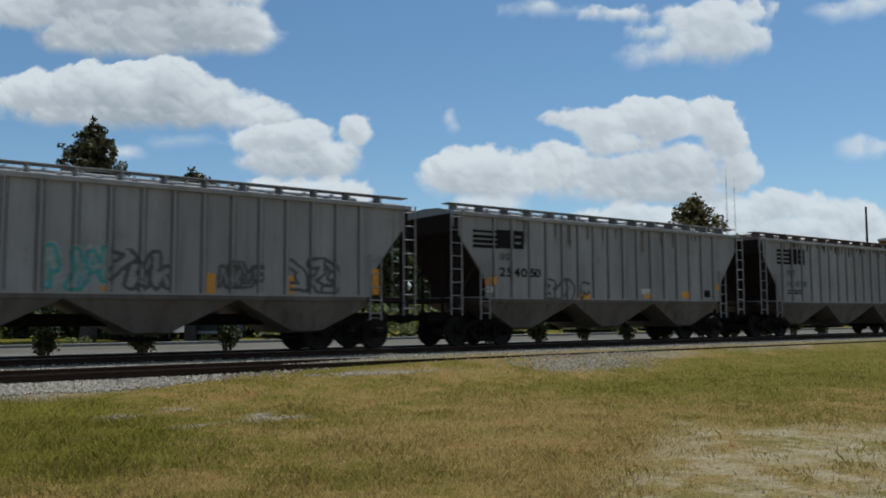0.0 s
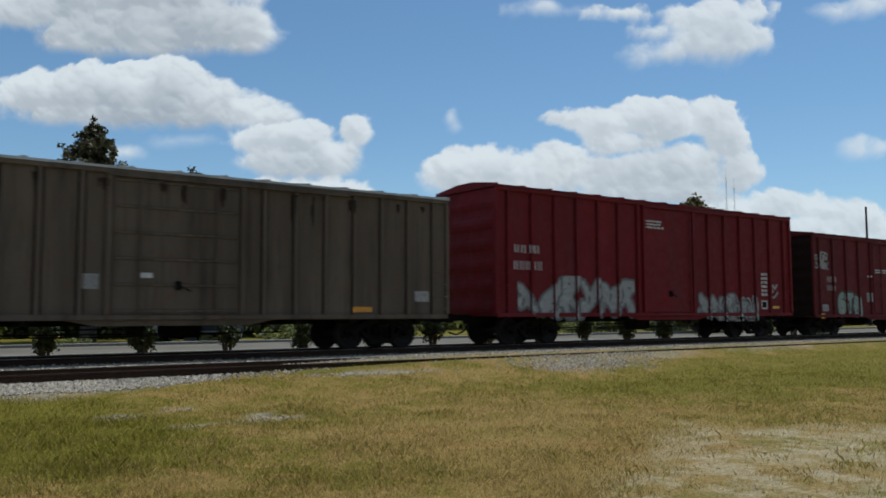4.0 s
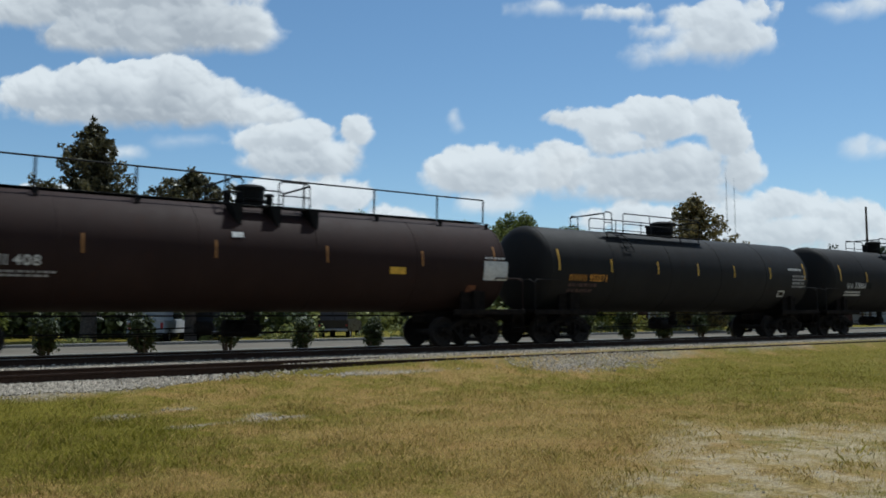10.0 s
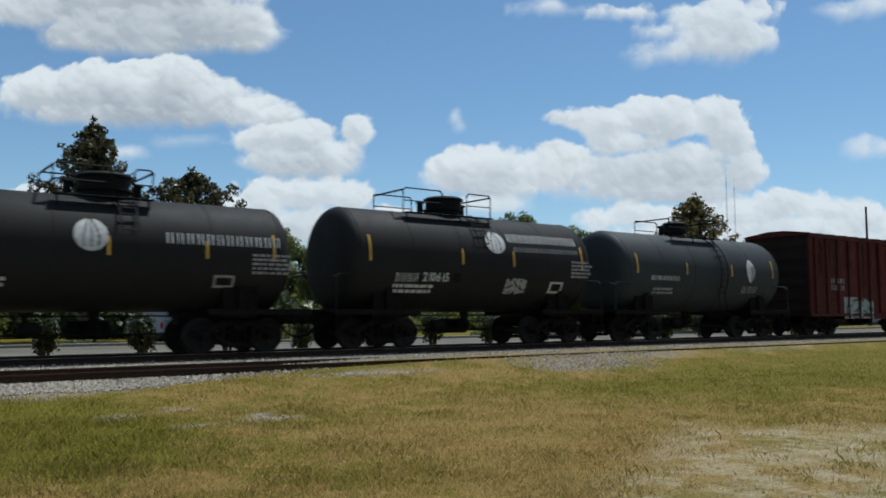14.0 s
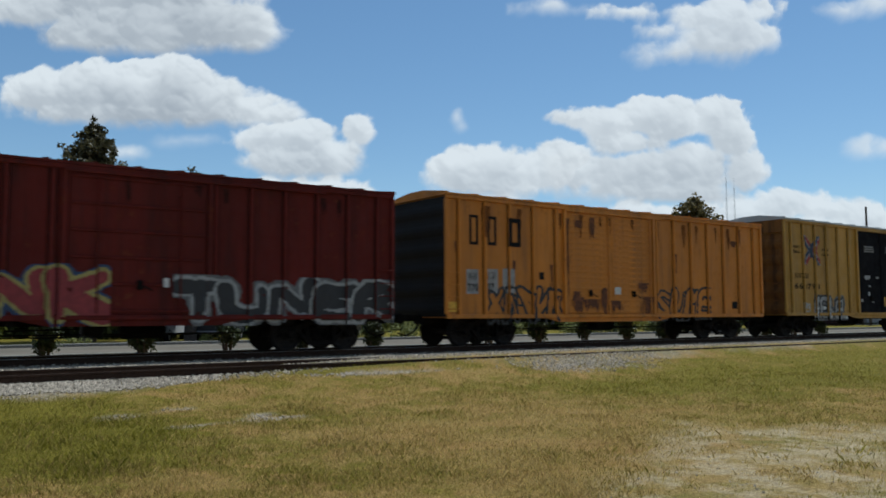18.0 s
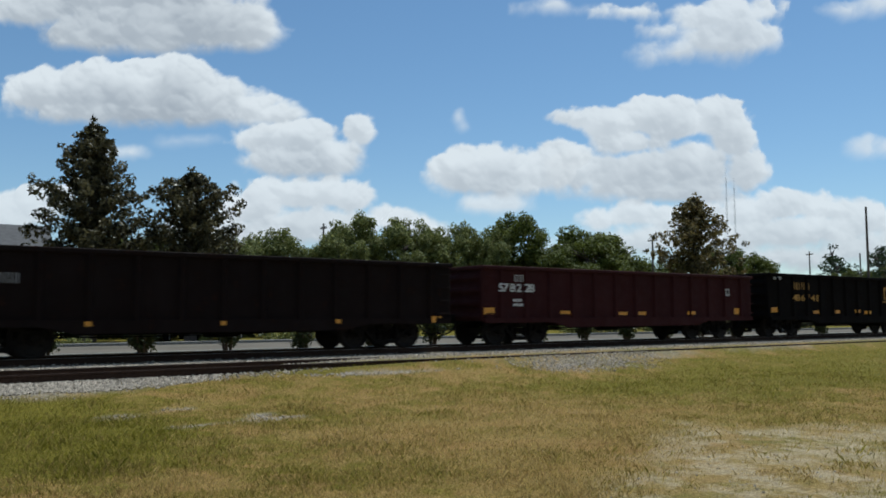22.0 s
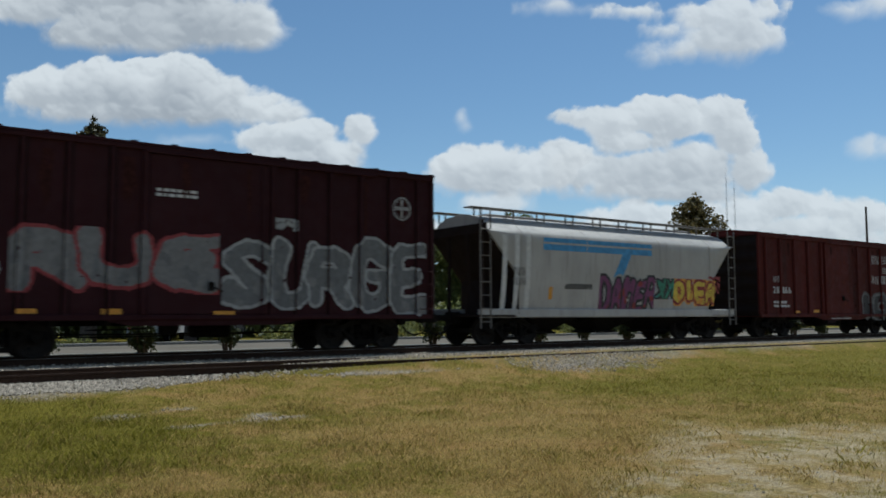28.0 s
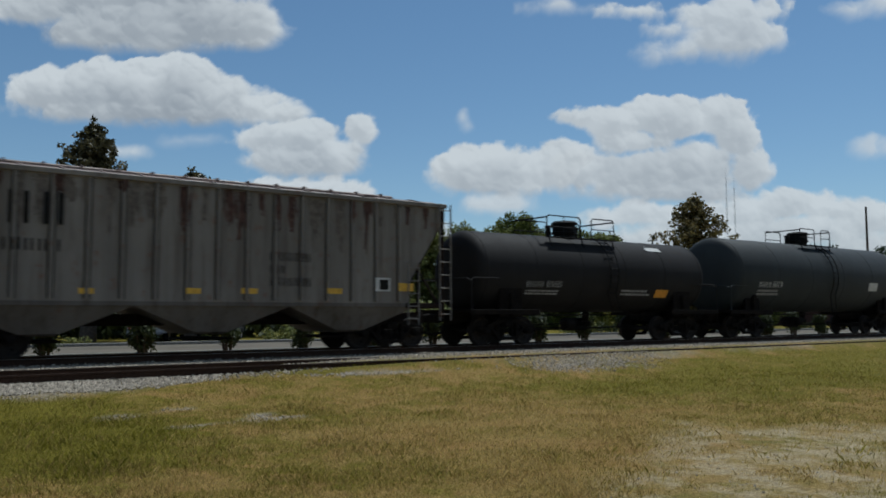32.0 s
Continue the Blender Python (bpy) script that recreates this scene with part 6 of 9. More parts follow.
P_BLACK_DULL = paint("dull_black_tank_paint", (0.020, 0.0185, 0.018), 0.4, 0.2, 0.7, gloss=0.12, relief=0.04, grime_colour=(0.035, 0.029, 0.024))
P_BROWNBLACK = paint("brown_black_tank_paint", (0.028, 0.0155, 0.013), 0.45, 0.25, 0.7, gloss=0.1, relief=0.04, grime_colour=(0.03, 0.02, 0.017))
M_WORNTICK = plain("worn_orange_reflector", (0.32, 0.14, 0.03), 0.7, 0.0, 9.0, 0.3)
P_GREYTANK = paint("dark_grey_tank_paint", (0.048, 0.048, 0.05), 0.3, 0.06, 0.55, gloss=0.4, relief=0.02, grime_colour=(0.04, 0.038, 0.037))
P_TEALTANK = paint("dark_teal_grey_tank_paint", (0.036, 0.040, 0.041), 0.35, 0.1, 0.65, gloss=0.15, relief=0.02, grime_colour=(0.02, 0.02, 0.02))
P_WHITETANK = paint("white_tank_paint", (0.87, 0.79, 0.645), 0.16, 0.06, 0.4)
P_WHITEHOP = paint("white_car_paint", (0.41, 0.39, 0.36), 0.3, 0.08, 0.5)
P_GOND_RED = paint("dull_red_brown_gondola", (0.036, 0.009, 0.009), 0.6, 0.35, 0.75, gloss=0.1)
P_GOND_DARK = paint("sooty_brown_gondola", (0.010, 0.0058, 0.005), 0.6, 0.35, 0.8, gloss=0.08)
P_GOND_BLACK = paint("black_gondola", (0.0066, 0.0055, 0.0047), 0.5, 0.2, 0.85, gloss=0.04)
P_FLAT = paint("rust_worn_yellow_flat_car", (0.37, 0.15, 0.013), 1.0, 1.0, 0.75, grime_colour=(0.035, 0.018, 0.010), from_to=(0.38, 0.62), gloss=0.12)
M_DECK = plain("dark_deck_planks", (0.07, 0.045, 0.032), 0.9, 0.0, 6.0, 0.45)

P_SOOTYRED = paint("soot_darkened_maroon_paint", (0.050, 0.012, 0.010), 0.85, 0.5, 0.7, gloss=0.12, grime_colour=(0.016, 0.009, 0.007), from_to=(0.40, 0.68))
# the sides' yellow, darkened for ends turned from the sun, plus grime streaks
P_ENDYELLOW = paint("shade_dark_grimy_yellow_end", (0.22, 0.095, 0.026), 0.8, 0.5, 0.75, gloss=0.1, grime_colour=(0.05, 0.03, 0.018), from_to=(0.40, 0.7))
# near-black paint holding the shade between cars as well as end grime
P_ENDSHADE = paint("shade_dark_grimy_end", (0.020, 0.013, 0.011), 0.5, 0.4, 0.8, gloss=0.1, grime_colour=(0.009, 0.007, 0.006))

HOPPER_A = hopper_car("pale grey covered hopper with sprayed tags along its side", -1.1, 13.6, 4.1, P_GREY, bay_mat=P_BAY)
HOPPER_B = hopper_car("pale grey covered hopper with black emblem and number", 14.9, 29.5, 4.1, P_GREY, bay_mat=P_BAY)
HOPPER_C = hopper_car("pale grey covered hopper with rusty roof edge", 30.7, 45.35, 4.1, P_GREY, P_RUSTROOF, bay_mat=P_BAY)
BOX_TTX = box_car("orange yellow high box car with black double doors", 46.95, 63.2, 5.05, P_YELLOW, P_GALV, P_ENDYELLOW, 0.9, 17, (0, 4.3), P_DOORBLACK, 2, "flush", 5, True)
BOX_BROWN = box_car("grey brown ribbed box car with panelled plug door", 65.05, 81.3, 4.42, P_BROWN, P_GALV, None, 0.86, 18, (0, 3.15), None, 1, "plug", 5, True)
BOX_RED = box_car("deep red high box car with sprayed tags", 83.1, 99.5, 5.05, P_RED, None, None, 0.9, 16, (0.2, 2.7), None, 1, "flush", 6)
BOX_EE = box_car("dull red box car with large sprayed letters", 101.2, 114.6, 4.5, P_RED_DULL, None, P_ENDSHADE, 0.82, 12, (0, 2.85), None, 1, "plug", 7)
BOX_OLIVE = box_car("olive brown ribbed box car with panelled door", 116.5, 132.5, 4.42, P_OLIVE, P_GALV, None, 0.86, 18, (0, 3.15), None, 1, "plug", 5, True)
BOX_BLUE = box_car("dark blue box car with double doors and sprayed tags", 134.5, 147.95, 4.48, P_BLUE, None, P_ENDSHADE, 0.86, 10, (0.05, 3.7), None, 2, "plug", 7, post=0.03)
BOX_BNRED = box_car("maroon box car with white sprayed tags along its foot", 150.3, 166.2, 4.43, P_MAROON, None, P_ENDSHADE, 0.86, 18, (0.2, 2.85), None, 1, "flush", 6)
TANK_DP = tank_car("long brown black tank car with a full-length railed walkway", 167.7, 184.0, 3.95, P_BROWNBLACK, long_walk=True, deck=(-0.7, 1.65), ladder_x=None, dome=0.25, dome_r=0.42, gap=(-0.3, 0.72), ticks=(-7.8, -4.38, -1.23, 1.9, 5.05, 7.8), tick_mat=M_WORNTICK)
TANK_UT = tank_car("long black tank car with yellow marks and railed deck", 186.1, 201.3, 4.03, P_BLACK, deck=(-4.45, 1.0), ladder_x=-3.72, dome=-0.22, gap=(-4.05, -3.45), ladder_low=25, ticks=(-7.3, -4.77, -2.3, 0.04, 2.35, 4.83, 7.4))
TANK_TI = tank_car("black tank car with white number and yellow marks", 203.6, 216.6, 4.08, P_BLACK, deck=(-1.1, 1.45), ladder_x=1.1, dome=-0.02, dome_r=0.36, gap=(0.6, 0.85), ladder_low=25, ticks=(-6.05, -3.72, -0.9, 1.65, 4.37, 6.4))
TANK_GA = tank_car("grey tank car with sunlit top and railed deck", 219.2, 232.4, 4.13, P_GREYTANK, deck=(-0.75, 1.35), ladder_x=0.93, dome=-0.4, dome_r=0.38, ticks=(-6.35, -3.7, -0.98, 1.67, 4.25, 6.5))
TANK_CC = tank_car("black tank car with white round emblem", 234.7, 243.9, 3.9, P_BLACK, deck=(-0.9, 1.4), ladder_x=0.74, ticks=(-4.35, -2.1, 0.25, 2.6, 4.4), crisp=0.4, dome=0.45, dome_r=0.66, ladder_low=20)
TANK_SH = tank_car("short black tank car with white emblem and number", 246.3, 255.1, 4.15, P_BLACK, deck=(-2.6, 0.76), ladder_x=-0.05, ticks=(-4.15, -0.88, 1.16, 4.2), crisp=0.4, dome=-0.5, dome_r=0.62, gap=(-1.16, -0.2), ladder_low=20)
TANK_AD = tank_car("dark grey tank car with small leaf emblem", 257.4, 266.5, 4.08, P_TEALTANK, deck=(-1.6, 1.2), ladder_x=0.8, ticks=4, crisp=0.4)
BOX_R1 = box_car("rust red box car with a pale sprayed patch", 268.85, 283.05, 4.48, P_OXIDE, None, P_ENDSHADE, 0.86, 15, (0.5, 2.85), P_NWRED, 1, "plug", 6)
BOX_SOU = box_car("patched maroon box car with a bright red door", 285.0, 299.2, 4.45, P_SOOTYRED, None, P_ENDSHADE, 0.86, 14, (-0.1, 3.1), P_DOOR_RED, 1, "plug", 6)
BOX_GF = box_car("oxide red box car with large sprayed tags", 301.0, 315.3, 4.43, P_NWRED, None, P_ENDSHADE, 0.86, 15, (0.05, 3.25), None, 1, "plug", 6)
BOX_CN = box_car("orange yellow box car with wide double doors", 317.1, 333.3, 4.62, P_YELLOW_CNW, None, P_BLACK_DULL, 0.86, 16, (-0.9, 4.35), None, 2, "corrugated", 6)
BOX_TB = box_car("ochre high box car with black double doors", 334.95, 351.1, 5.05, P_YELLOW_PALE, P_GALV, P_ENDYELLOW, 0.9, 17, (0.1, 4.3), P_DOORBLACK, 2, "flush", 5, True)
FLAT_1 = flat_car("worn yellow flat car with steel stakes", 352.2, 370.75, P_FLAT, (-4.5, 4.75), M_DECK)
GOND_1 = gondola_car("sooty dark brown gondola", 371.95, 386.1, 2.5, P_GOND_DARK)
GOND_2 = gondola_car("dull red brown gondola with white number", 387.3, 401.3, 2.5, P_GOND_RED)
GOND_3 = gondola_car("black gondola with yellow lettering blocks", 402.5, 416.7, 2.68, P_GOND_BLACK)
FLAT_2 = flat_car("worn yellow flat car with a group of stakes", 417.8, 435.8, P_FLAT, (-4.43, 5.0), M_DECK)
FLAT_3 = flat_car("rusty yellow flat car with a group of stakes", 437.2, 455.2, P_FLAT, (-4.34, 5.2), M_DECK)
FLAT_4 = flat_car("rusty yellow flat car with stakes standing", 456.5, 474.8, P_FLAT, (-4.9, 4.25), M_DECK)
BOX_BN = box_car("dark maroon high box car with white sprayed tags", 476.65, 490.15, 5.05, P_BNSF, None, None, 0.86, 14, (0, 3.15), None, 1, "flush", 6, True)
HOPPER_W = round_hopper_car("white round-sided hopper with blue stripes and tags", 491.8, 505.1, 4.05, P_WHITEHOP, P_GREY_WORN, M_UNDER)
BOX_NW = box_car("tuscan red box car with white lettering blocks", 506.5, 520.3, 4.3, P_NWDARK, None, P_ENDSHADE, 0.84, 13, (-0.4, 2.65), None, 1, "flush", 6)
TANK_T1 = tank_car("white tank car with a black band and black underside", 521.8, 532.55, 3.88, P_WHITETANK, band=(-1.07, 1.55), band_mat=P_BLACK_DULL, lower_mat=P_BLACK_DULL, deck=(-0.95, 1.0), ladder_x=0.4, end_mat=P_WHITETANK)
TANK_T2 = tank_car("white tank car with a black band and round deck box", 534.4, 545.5, 3.87, P_WHITETANK, band=(-1.1, 1.65), band_mat=P_BLACK_DULL, lower_mat=P_BLACK_DULL, deck=(-1.15, 1.0), ladder_x=0.25, end_mat=P_WHITETANK)
HOPPER_N = hopper_car("grey covered hopper streaked with rust", 547.3, 561.6, 4.25, P_GREY_WORN, P_RUSTROOF, ribs=15, sill=1.3, bay_mat=P_BAY, boards=False)
TANK_HA = tank_car("dull black tank car with a railed dome", 563.3, 573.9, 3.72, P_BLACK_DULL, deck=(-2.35, 0.95), ladder_x=0.35, ticks=0, crisp=0.4)
TANK_AZ = tank_car("dark grey tank car with sunlit top", 576.4, 589.2, 4.17, P_TEALTANK, deck=(-1.1, 1.4), ladder_x=0.4, ticks=0)


# ---- lettering, numbers, reflectors and sprayed tags on the cars ----
def spray_paint(name, colour):
    return plain(name, colour, 0.6, 0.0, 7.0, 0.22, 0.05)


M_RUSTPATCH = plain("rust_brown_patch", (0.12, 0.042, 0.016), 0.9, 0.0, 9.0, 0.5)
M_RUSTDARK = plain("old_dark_rust", (0.070, 0.037, 0.029), 0.9, 0.0, 9.0, 0.5)
M_SOOT = plain("grey_brown_dirt", (0.13, 0.11, 0.092), 0.9, 0.0, 9.0, 0.4)
M_DULLYELLOW = plain("worn_yellow_lettering", (0.33, 0.17, 0.02), 0.7, 0.0, 9.0, 0.3)
M_OLDRED = plain("blackened_red_paint", (0.036, 0.010, 0.008), 0.9, 0.0, 9.0, 0.4, gloss=0.15)
M_RUSTYELLOW = plain("rust_on_yellow_paint", (0.17, 0.062, 0.016), 0.9, 0.0, 9.0, 0.4, gloss=0.15)
M_OLDBROWN = plain("sooty_brown_paint", (0.032, 0.022, 0.016), 0.9, 0.0, 9.0, 0.4, gloss=0.15)
M_SKYBLUE = plain("faded_blue_stripe", (0.06, 0.24, 0.46), 0.6, 0.0, 5.0, 0.25)
S_BLACK, S_WHITE, S_SILVER = spray_paint("black_spray", (0.018, 0.018, 0.02)), spray_paint("white_spray", (0.62, 0.62, 0.60)), spray_paint("silver_spray", (0.29, 0.29, 0.28))
S_TEAL, S_SAGE, S_BLUE = spray_paint("teal_spray", (0.06, 0.26, 0.25)), spray_paint("sage_spray", (0.24, 0.29, 0.25)), spray_paint("blue_spray", (0.06, 0.19, 0.42))
S_SKY, S_RED, S_YELLOW = spray_paint("pale_blue_spray", (0.16, 0.29, 0.36)), spray_paint("red_spray", (0.22, 0.022, 0.025)), spray_paint("yellow_spray", (0.58, 0.42, 0.05))
S_PURPLE, S_ORANGE, S_GREY = spray_paint("purple_spray", (0.15, 0.035, 0.11)), spray_paint("orange_spray", (0.62, 0.28, 0.04)), spray_paint("dark_grey_spray", (0.12, 0.12, 0.12))
S_NAVY, S_GREEN = spray_paint("navy_spray", (0.02, 0.045, 0.11)), spray_paint("green_spray", (0.04, 0.20, 0.13))
S_DIM, S_FAINT = spray_paint("faded_silver_spray", (0.16, 0.155, 0.15)), spray_paint("faint_black_spray", (0.075, 0.072, 0.07))
# fill, rim, highlight, halo
TEAL = (S_SAGE, S_TEAL, S_SKY, S_SILVER)
OUTLINE = (None, S_BLACK, None, None)
FAINT = (None, S_FAINT, None, None)
BLUEBLACK = (S_NAVY, S_SKY, S_NAVY, None)
SILVER = (S_SILVER, S_GREY, S_DIM, None)
SILVERBLACK = (S_SILVER, S_BLACK, S_WHITE, S_SILVER)
SILVERLINE = (S_SILVER, S_BLACK, S_WHITE, S_GREY)
FADED = (S_DIM, S_RED, S_GREY, None)
PALERIM = (S_GREY, S_SILVER, S_DIM, None)
WHITELINE = (None, S_SILVER, None, None)
SAGE = (S_SAGE, spray_paint("moss_spray", (0.03, 0.045, 0.038)), S_SILVER, None)
BLUEWHITE = (S_BLUE, S_WHITE, S_SKY, S_SKY)
DARKRIM = (S_BLACK, S_GREY, M_OLDRED, S_FAINT)
TEALBLACK = (S_GREEN, S_BLACK, S_TEAL, S_SILVER)
REDYELLOW = (S_RED, spray_paint("dull_gold_spray", (0.30, 0.25, 0.07)), S_RED, S_NAVY)
BLACKWHITE = (S_BLACK, S_SILVER, S_BLACK, S_GREY)
PALETEAL = (S_SAGE, S_GREY, S_SKY, S_SAGE)
PURPLE = (S_PURPLE, S_BLACK, S_RED, S_SILVER)
ORANGETAG = (S_YELLOW, S_RED, S_ORANGE, S_ORANGE)
REDLINE = (None, S_RED, None, None)


def letters(car, mat, count, x, z, wide, high, thick=0.3):
    tagged(part("lettering", bar_letters(count, x, z, wide, high, car[1], None, thick), mat, car[0]), kind="stuff")


def number(car, mat, digits, x, z, wide, high):
    part("number", text_shape(digits, x, z, high, car[1], None, wide), mat, car[0])


def words(car, mat, line, x, z, wide, high):
    part("lettering", text_shape(line, x, z, high * 0.8, car[1], None, wide), mat, car[0])


def print_lines(car, mat, rows, x, z, wide, high, seed):
    tagged(part("small_print", bar_lines(rows, x, z, wide, high, car[1], seed), mat, car[0]), kind="stuff")


def patch(car, mat, x, z, wide, high, name="marking"):
    s = Shape()
    n = max(1, int(wide / 0.12))
    for k in range(n):
        flat_patch(s, x + wide * k / n, x + wide * (k + 1) / n, z, z + high, lambda a, b: car[1](a, b) + (0.004 if mat in (M_DARKMARK, M_BLUEMARK) else 0.0))
    part(name, s, mat, car[0])


def graffiti(car, palette, word, x, z, wide, high, seed, bubble=0.5, halo=True):
    cell = 0.03
    kinds = spray(seed, wide, high, word, cell, bubble, halo and palette[3] is not None)
    slots = [m for m in palette if m is not None]
    remap = np.array([slots.index(m) if m is not None else -1 for m in palette] + [-1])
    tagged(part("graffiti", raster(remap[kinds], x, z, cell, car[1]), slots, car[0]), kind="stuff")


def stain(car, mat, x, z, wide, high, seed):
    """A ragged rust stain that has run down a little."""
    cell = 0.025
    gx, gz = np.meshgrid(np.arange(cell / 2, wide, cell), np.arange(cell / 2, high, cell))
    d = np.hypot(gx / wide - 0.5, 0.42 * (1 - gz / high) ** 1.4) + 0.12 * rough_field(gx, gz * 0.4, 9.0, seed) + 0.14 * rough_field(gx, gz * 0.08, 38.0, seed + 1) + 0.07 * rough_field(gx, gz, 60.0, seed + 2)
    tagged(part("rust_stain", raster(np.where(d < 0.33, 0, -1), x, z, cell, lambda a, b: car[1](a, b) - 0.006), mat, car[0]), kind="stuff")


def streaked_panels(car):
    """Rust and dirt that has run down from the eaves of every panel."""
    rng = random.Random(4)
    for k in range(28):
        x = -6.6 + 0.47 * k + rng.uniform(-0.12, 0.12)
        high = rng.uniform(0.5, 1.5)
        stain(car, M_RUSTDARK if rng.random() < 0.45 else M_SOOT, x, 4.12 - high, rng.uniform(0.2, 0.5), high, 300 + k)


def weathered(car, mat, x0, x1, top, longest, count, seed):
    """Streaks of soot and rust spread along a side."""
    rng = random.Random(seed)
    for k in range(count):
        high = longest * rng.uniform(0.3, 1.0)
        x = x0 + (x1 - x0) * (k + rng.random()) / count
        stain(car, mat, x, top - high, rng.uniform(0.14, min(0.5, 0.12 + 0.16 * longest)), high, seed * 50 + k)


def emblem(car, kind, x, z, wide, high):
    """Company emblems as plain shapes."""
    cell = 0.025
    gx, gz = np.meshgrid(np.arange(cell / 2, wide, cell) / wide, np.arange(cell / 2, high, cell) / high)
    k = np.full(gx.shape, -1)
    if kind == "striped_block":
        mats = [M_DARKMARK]
        k[(gx < 0.5) & ((gz * 5) % 1.25 < 0.72)] = 0
        k[(gx > 0.44) & (gz > 0.04) & (gz < 0.96)] = 0
        k[(np.abs(gx - 0.74) < 0.015) | ((gx > 0.8) & (gx < 0.94) & ((np.abs(gz - 0.35) < 0.05) | (np.abs(gz - 0.66) < 0.05)))] = -1
    elif kind == "crossed_arms":
        mats = [plain("dull_red_marking", (0.26, 0.03, 0.025), 0.7, 0.0, 9.0, 0.25), plain("dark_blue_marking", (0.02, 0.035, 0.075), 0.7, 0.0, 9.0, 0.25), M_GREYMARK]
        for a, side in ((gz - gx, 0), (gz - 1 + gx, 1)):
            d = a + 0.0
            k[(np.abs(d) < 0.20)] = 2
            k[(d > 0.03) & (d < 0.19)] = 1 if side == 0 else 0
            k[(d < -0.03) & (d > -0.19)] = 0 if side == 0 else 1
        k[(np.abs(gx - 0.5) < 0.09) & (np.abs(gz - 0.5) < 0.24)] = 1
    elif kind == "sign_block":
        mats = [M_DARKMARK, M_WHITE]
        k[:] = 0
        for c in (0.22, 0.5, 0.78):
            k[(np.abs(gx - c) < 0.09) & (gz > 0.2) & (gz < 0.8)] = 1
    elif kind == "leaf_disc":
        mats = [M_WHITE]
        r = np.hypot(gx - 0.5, gz - 0.5)
        k[r < 0.5] = 0
        for c in (-0.55, 0.0, 0.55):
            k[(np.abs((gx - 0.5) - c * 0.42 * np.cos((gz - 0.35) * 2.2)) < 0.022) & (gz > 0.12)] = -1
    elif kind == "leaf_mark":
        mats = [M_WHITE, M_GREYMARK]
        a = np.abs(gx - 0.5) / (0.32 * np.sin(np.clip(gz, 0.001, 0.999) * math.pi) ** 0.7)
        k[a < 1] = 0
        k[(a < 1) & (gx > 0.5) & (gz < 0.7)] = 1
    else:
        mats = [M_GREYMARK]
        r = np.hypot(gx - 0.5, gz - 0.5)
        k[r < 0.5] = 0
        k[(r > 0.38) & (r < 0.43)] = -1
        k[(r < 0.36) & ((np.abs(gx - 0.5) > 0.07) & (np.abs(gz - 0.5) > 0.07))] = -1
    part("emblem", raster(k, x, z, cell, car[1]), mats, car[0])


patch(HOPPER_A, M_ORANGE, -1.28, 1.53, 0.14, 0.49, "reflector")
patch(HOPPER_A, M_ORANGE, 1.2, 1.51, 0.22, 0.5, "reflector")
patch(HOPPER_A, M_ORANGE, 3.39, 1.54, 0.18, 0.47, "reflector")
patch(HOPPER_A, M_ORANGE, 5.97, 1.54, 0.22, 0.73, "reflector")
graffiti(HOPPER_A, TEAL, 3, -2.49, 1.53, 1.31, 1.11, 7, 0.5, True)
graffiti(HOPPER_A, FAINT, 3, -1.15, 1.49, 1.47, 1.06, 8, 0.5, False)
graffiti(HOPPER_A, FAINT, 4, 1.46, 1.63, 1.26, 0.71, 9, 0.5, False)
graffiti(HOPPER_A, FAINT, 3, 3.43, 1.54, 1.43, 0.98, 10, 0.5, False)
emblem(HOPPER_B, "striped_block", -6.39, 3.04, 2.08, 0.62)
letters(HOPPER_B, M_DARKMARK, 2, -5.33, 2.68, 0.44, 0.23)
number(HOPPER_B, M_DARKMARK, "254050", -5.34, 2.18, 1.8, 0.27)
patch(HOPPER_B, M_ORANGE, -5.91, 1.9, 0.41, 0.25, "reflector")
patch(HOPPER_B, M_WHITE, -5.87, 1.66, 0.27, 0.19)
graffiti(HOPPER_B, FAINT, 4, -3.45, 1.44, 2.14, 0.75, 16, 0.5, False)
patch(HOPPER_B, M_ORANGE, -1.93, 1.48, 0.62, 0.23, "reflector")
patch(HOPPER_B, M_WHITE, 1.35, 1.68, 0.62, 0.18)
patch(HOPPER_B, M_ORANGE, 3.57, 1.66, 0.4, 0.15, "reflector")
patch(HOPPER_B, M_ORANGE, -1.76, 1.51, 0.35, 0.2, "reflector")
patch(HOPPER_B, M_ORANGE, 1.44, 1.56, 0.42, 0.22, "reflector")
patch(HOPPER_B, M_ORANGE, 3.58, 1.59, 0.48, 0.23, "reflector")
patch(HOPPER_B, M_WHITE, 1.32, 1.74, 0.54, 0.15)
patch(HOPPER_B, M_DARKMARK, 4.89, 1.62, 0.39, 0.27)
patch(HOPPER_B, M_ORANGE, 5.52, 1.91, 0.42, 0.22, "reflector")
emblem(HOPPER_C, "striped_block", -5.96, 3.08, 2.12, 0.71)
letters(HOPPER_C, M_DARKMARK, 3, -5.26, 2.6, 0.52, 0.25)
letters(HOPPER_C, M_DARKMARK, 6, -5.27, 2.14, 1.57, 0.23)
print_lines(HOPPER_C, M_DARKMARK, 2, -5.2, 1.8, 1.03, 0.23, 26)
patch(HOPPER_C, M_DARKMARK, 4.32, 1.72, 0.4, 0.28)
print_lines(HOPPER_C, M_DARKMARK, 1, 2.79, 1.37, 0.59, 0.11, 28)
emblem(BOX_TTX, "crossed_arms", -6.74, 3.12, 1.42, 1.34)
words(BOX_TTX, M_DARKMARK, "next", -7.39, 3.84, 0.45, 0.2)
words(BOX_TTX, M_DARKMARK, "load", -7.39, 3.62, 0.45, 0.2)
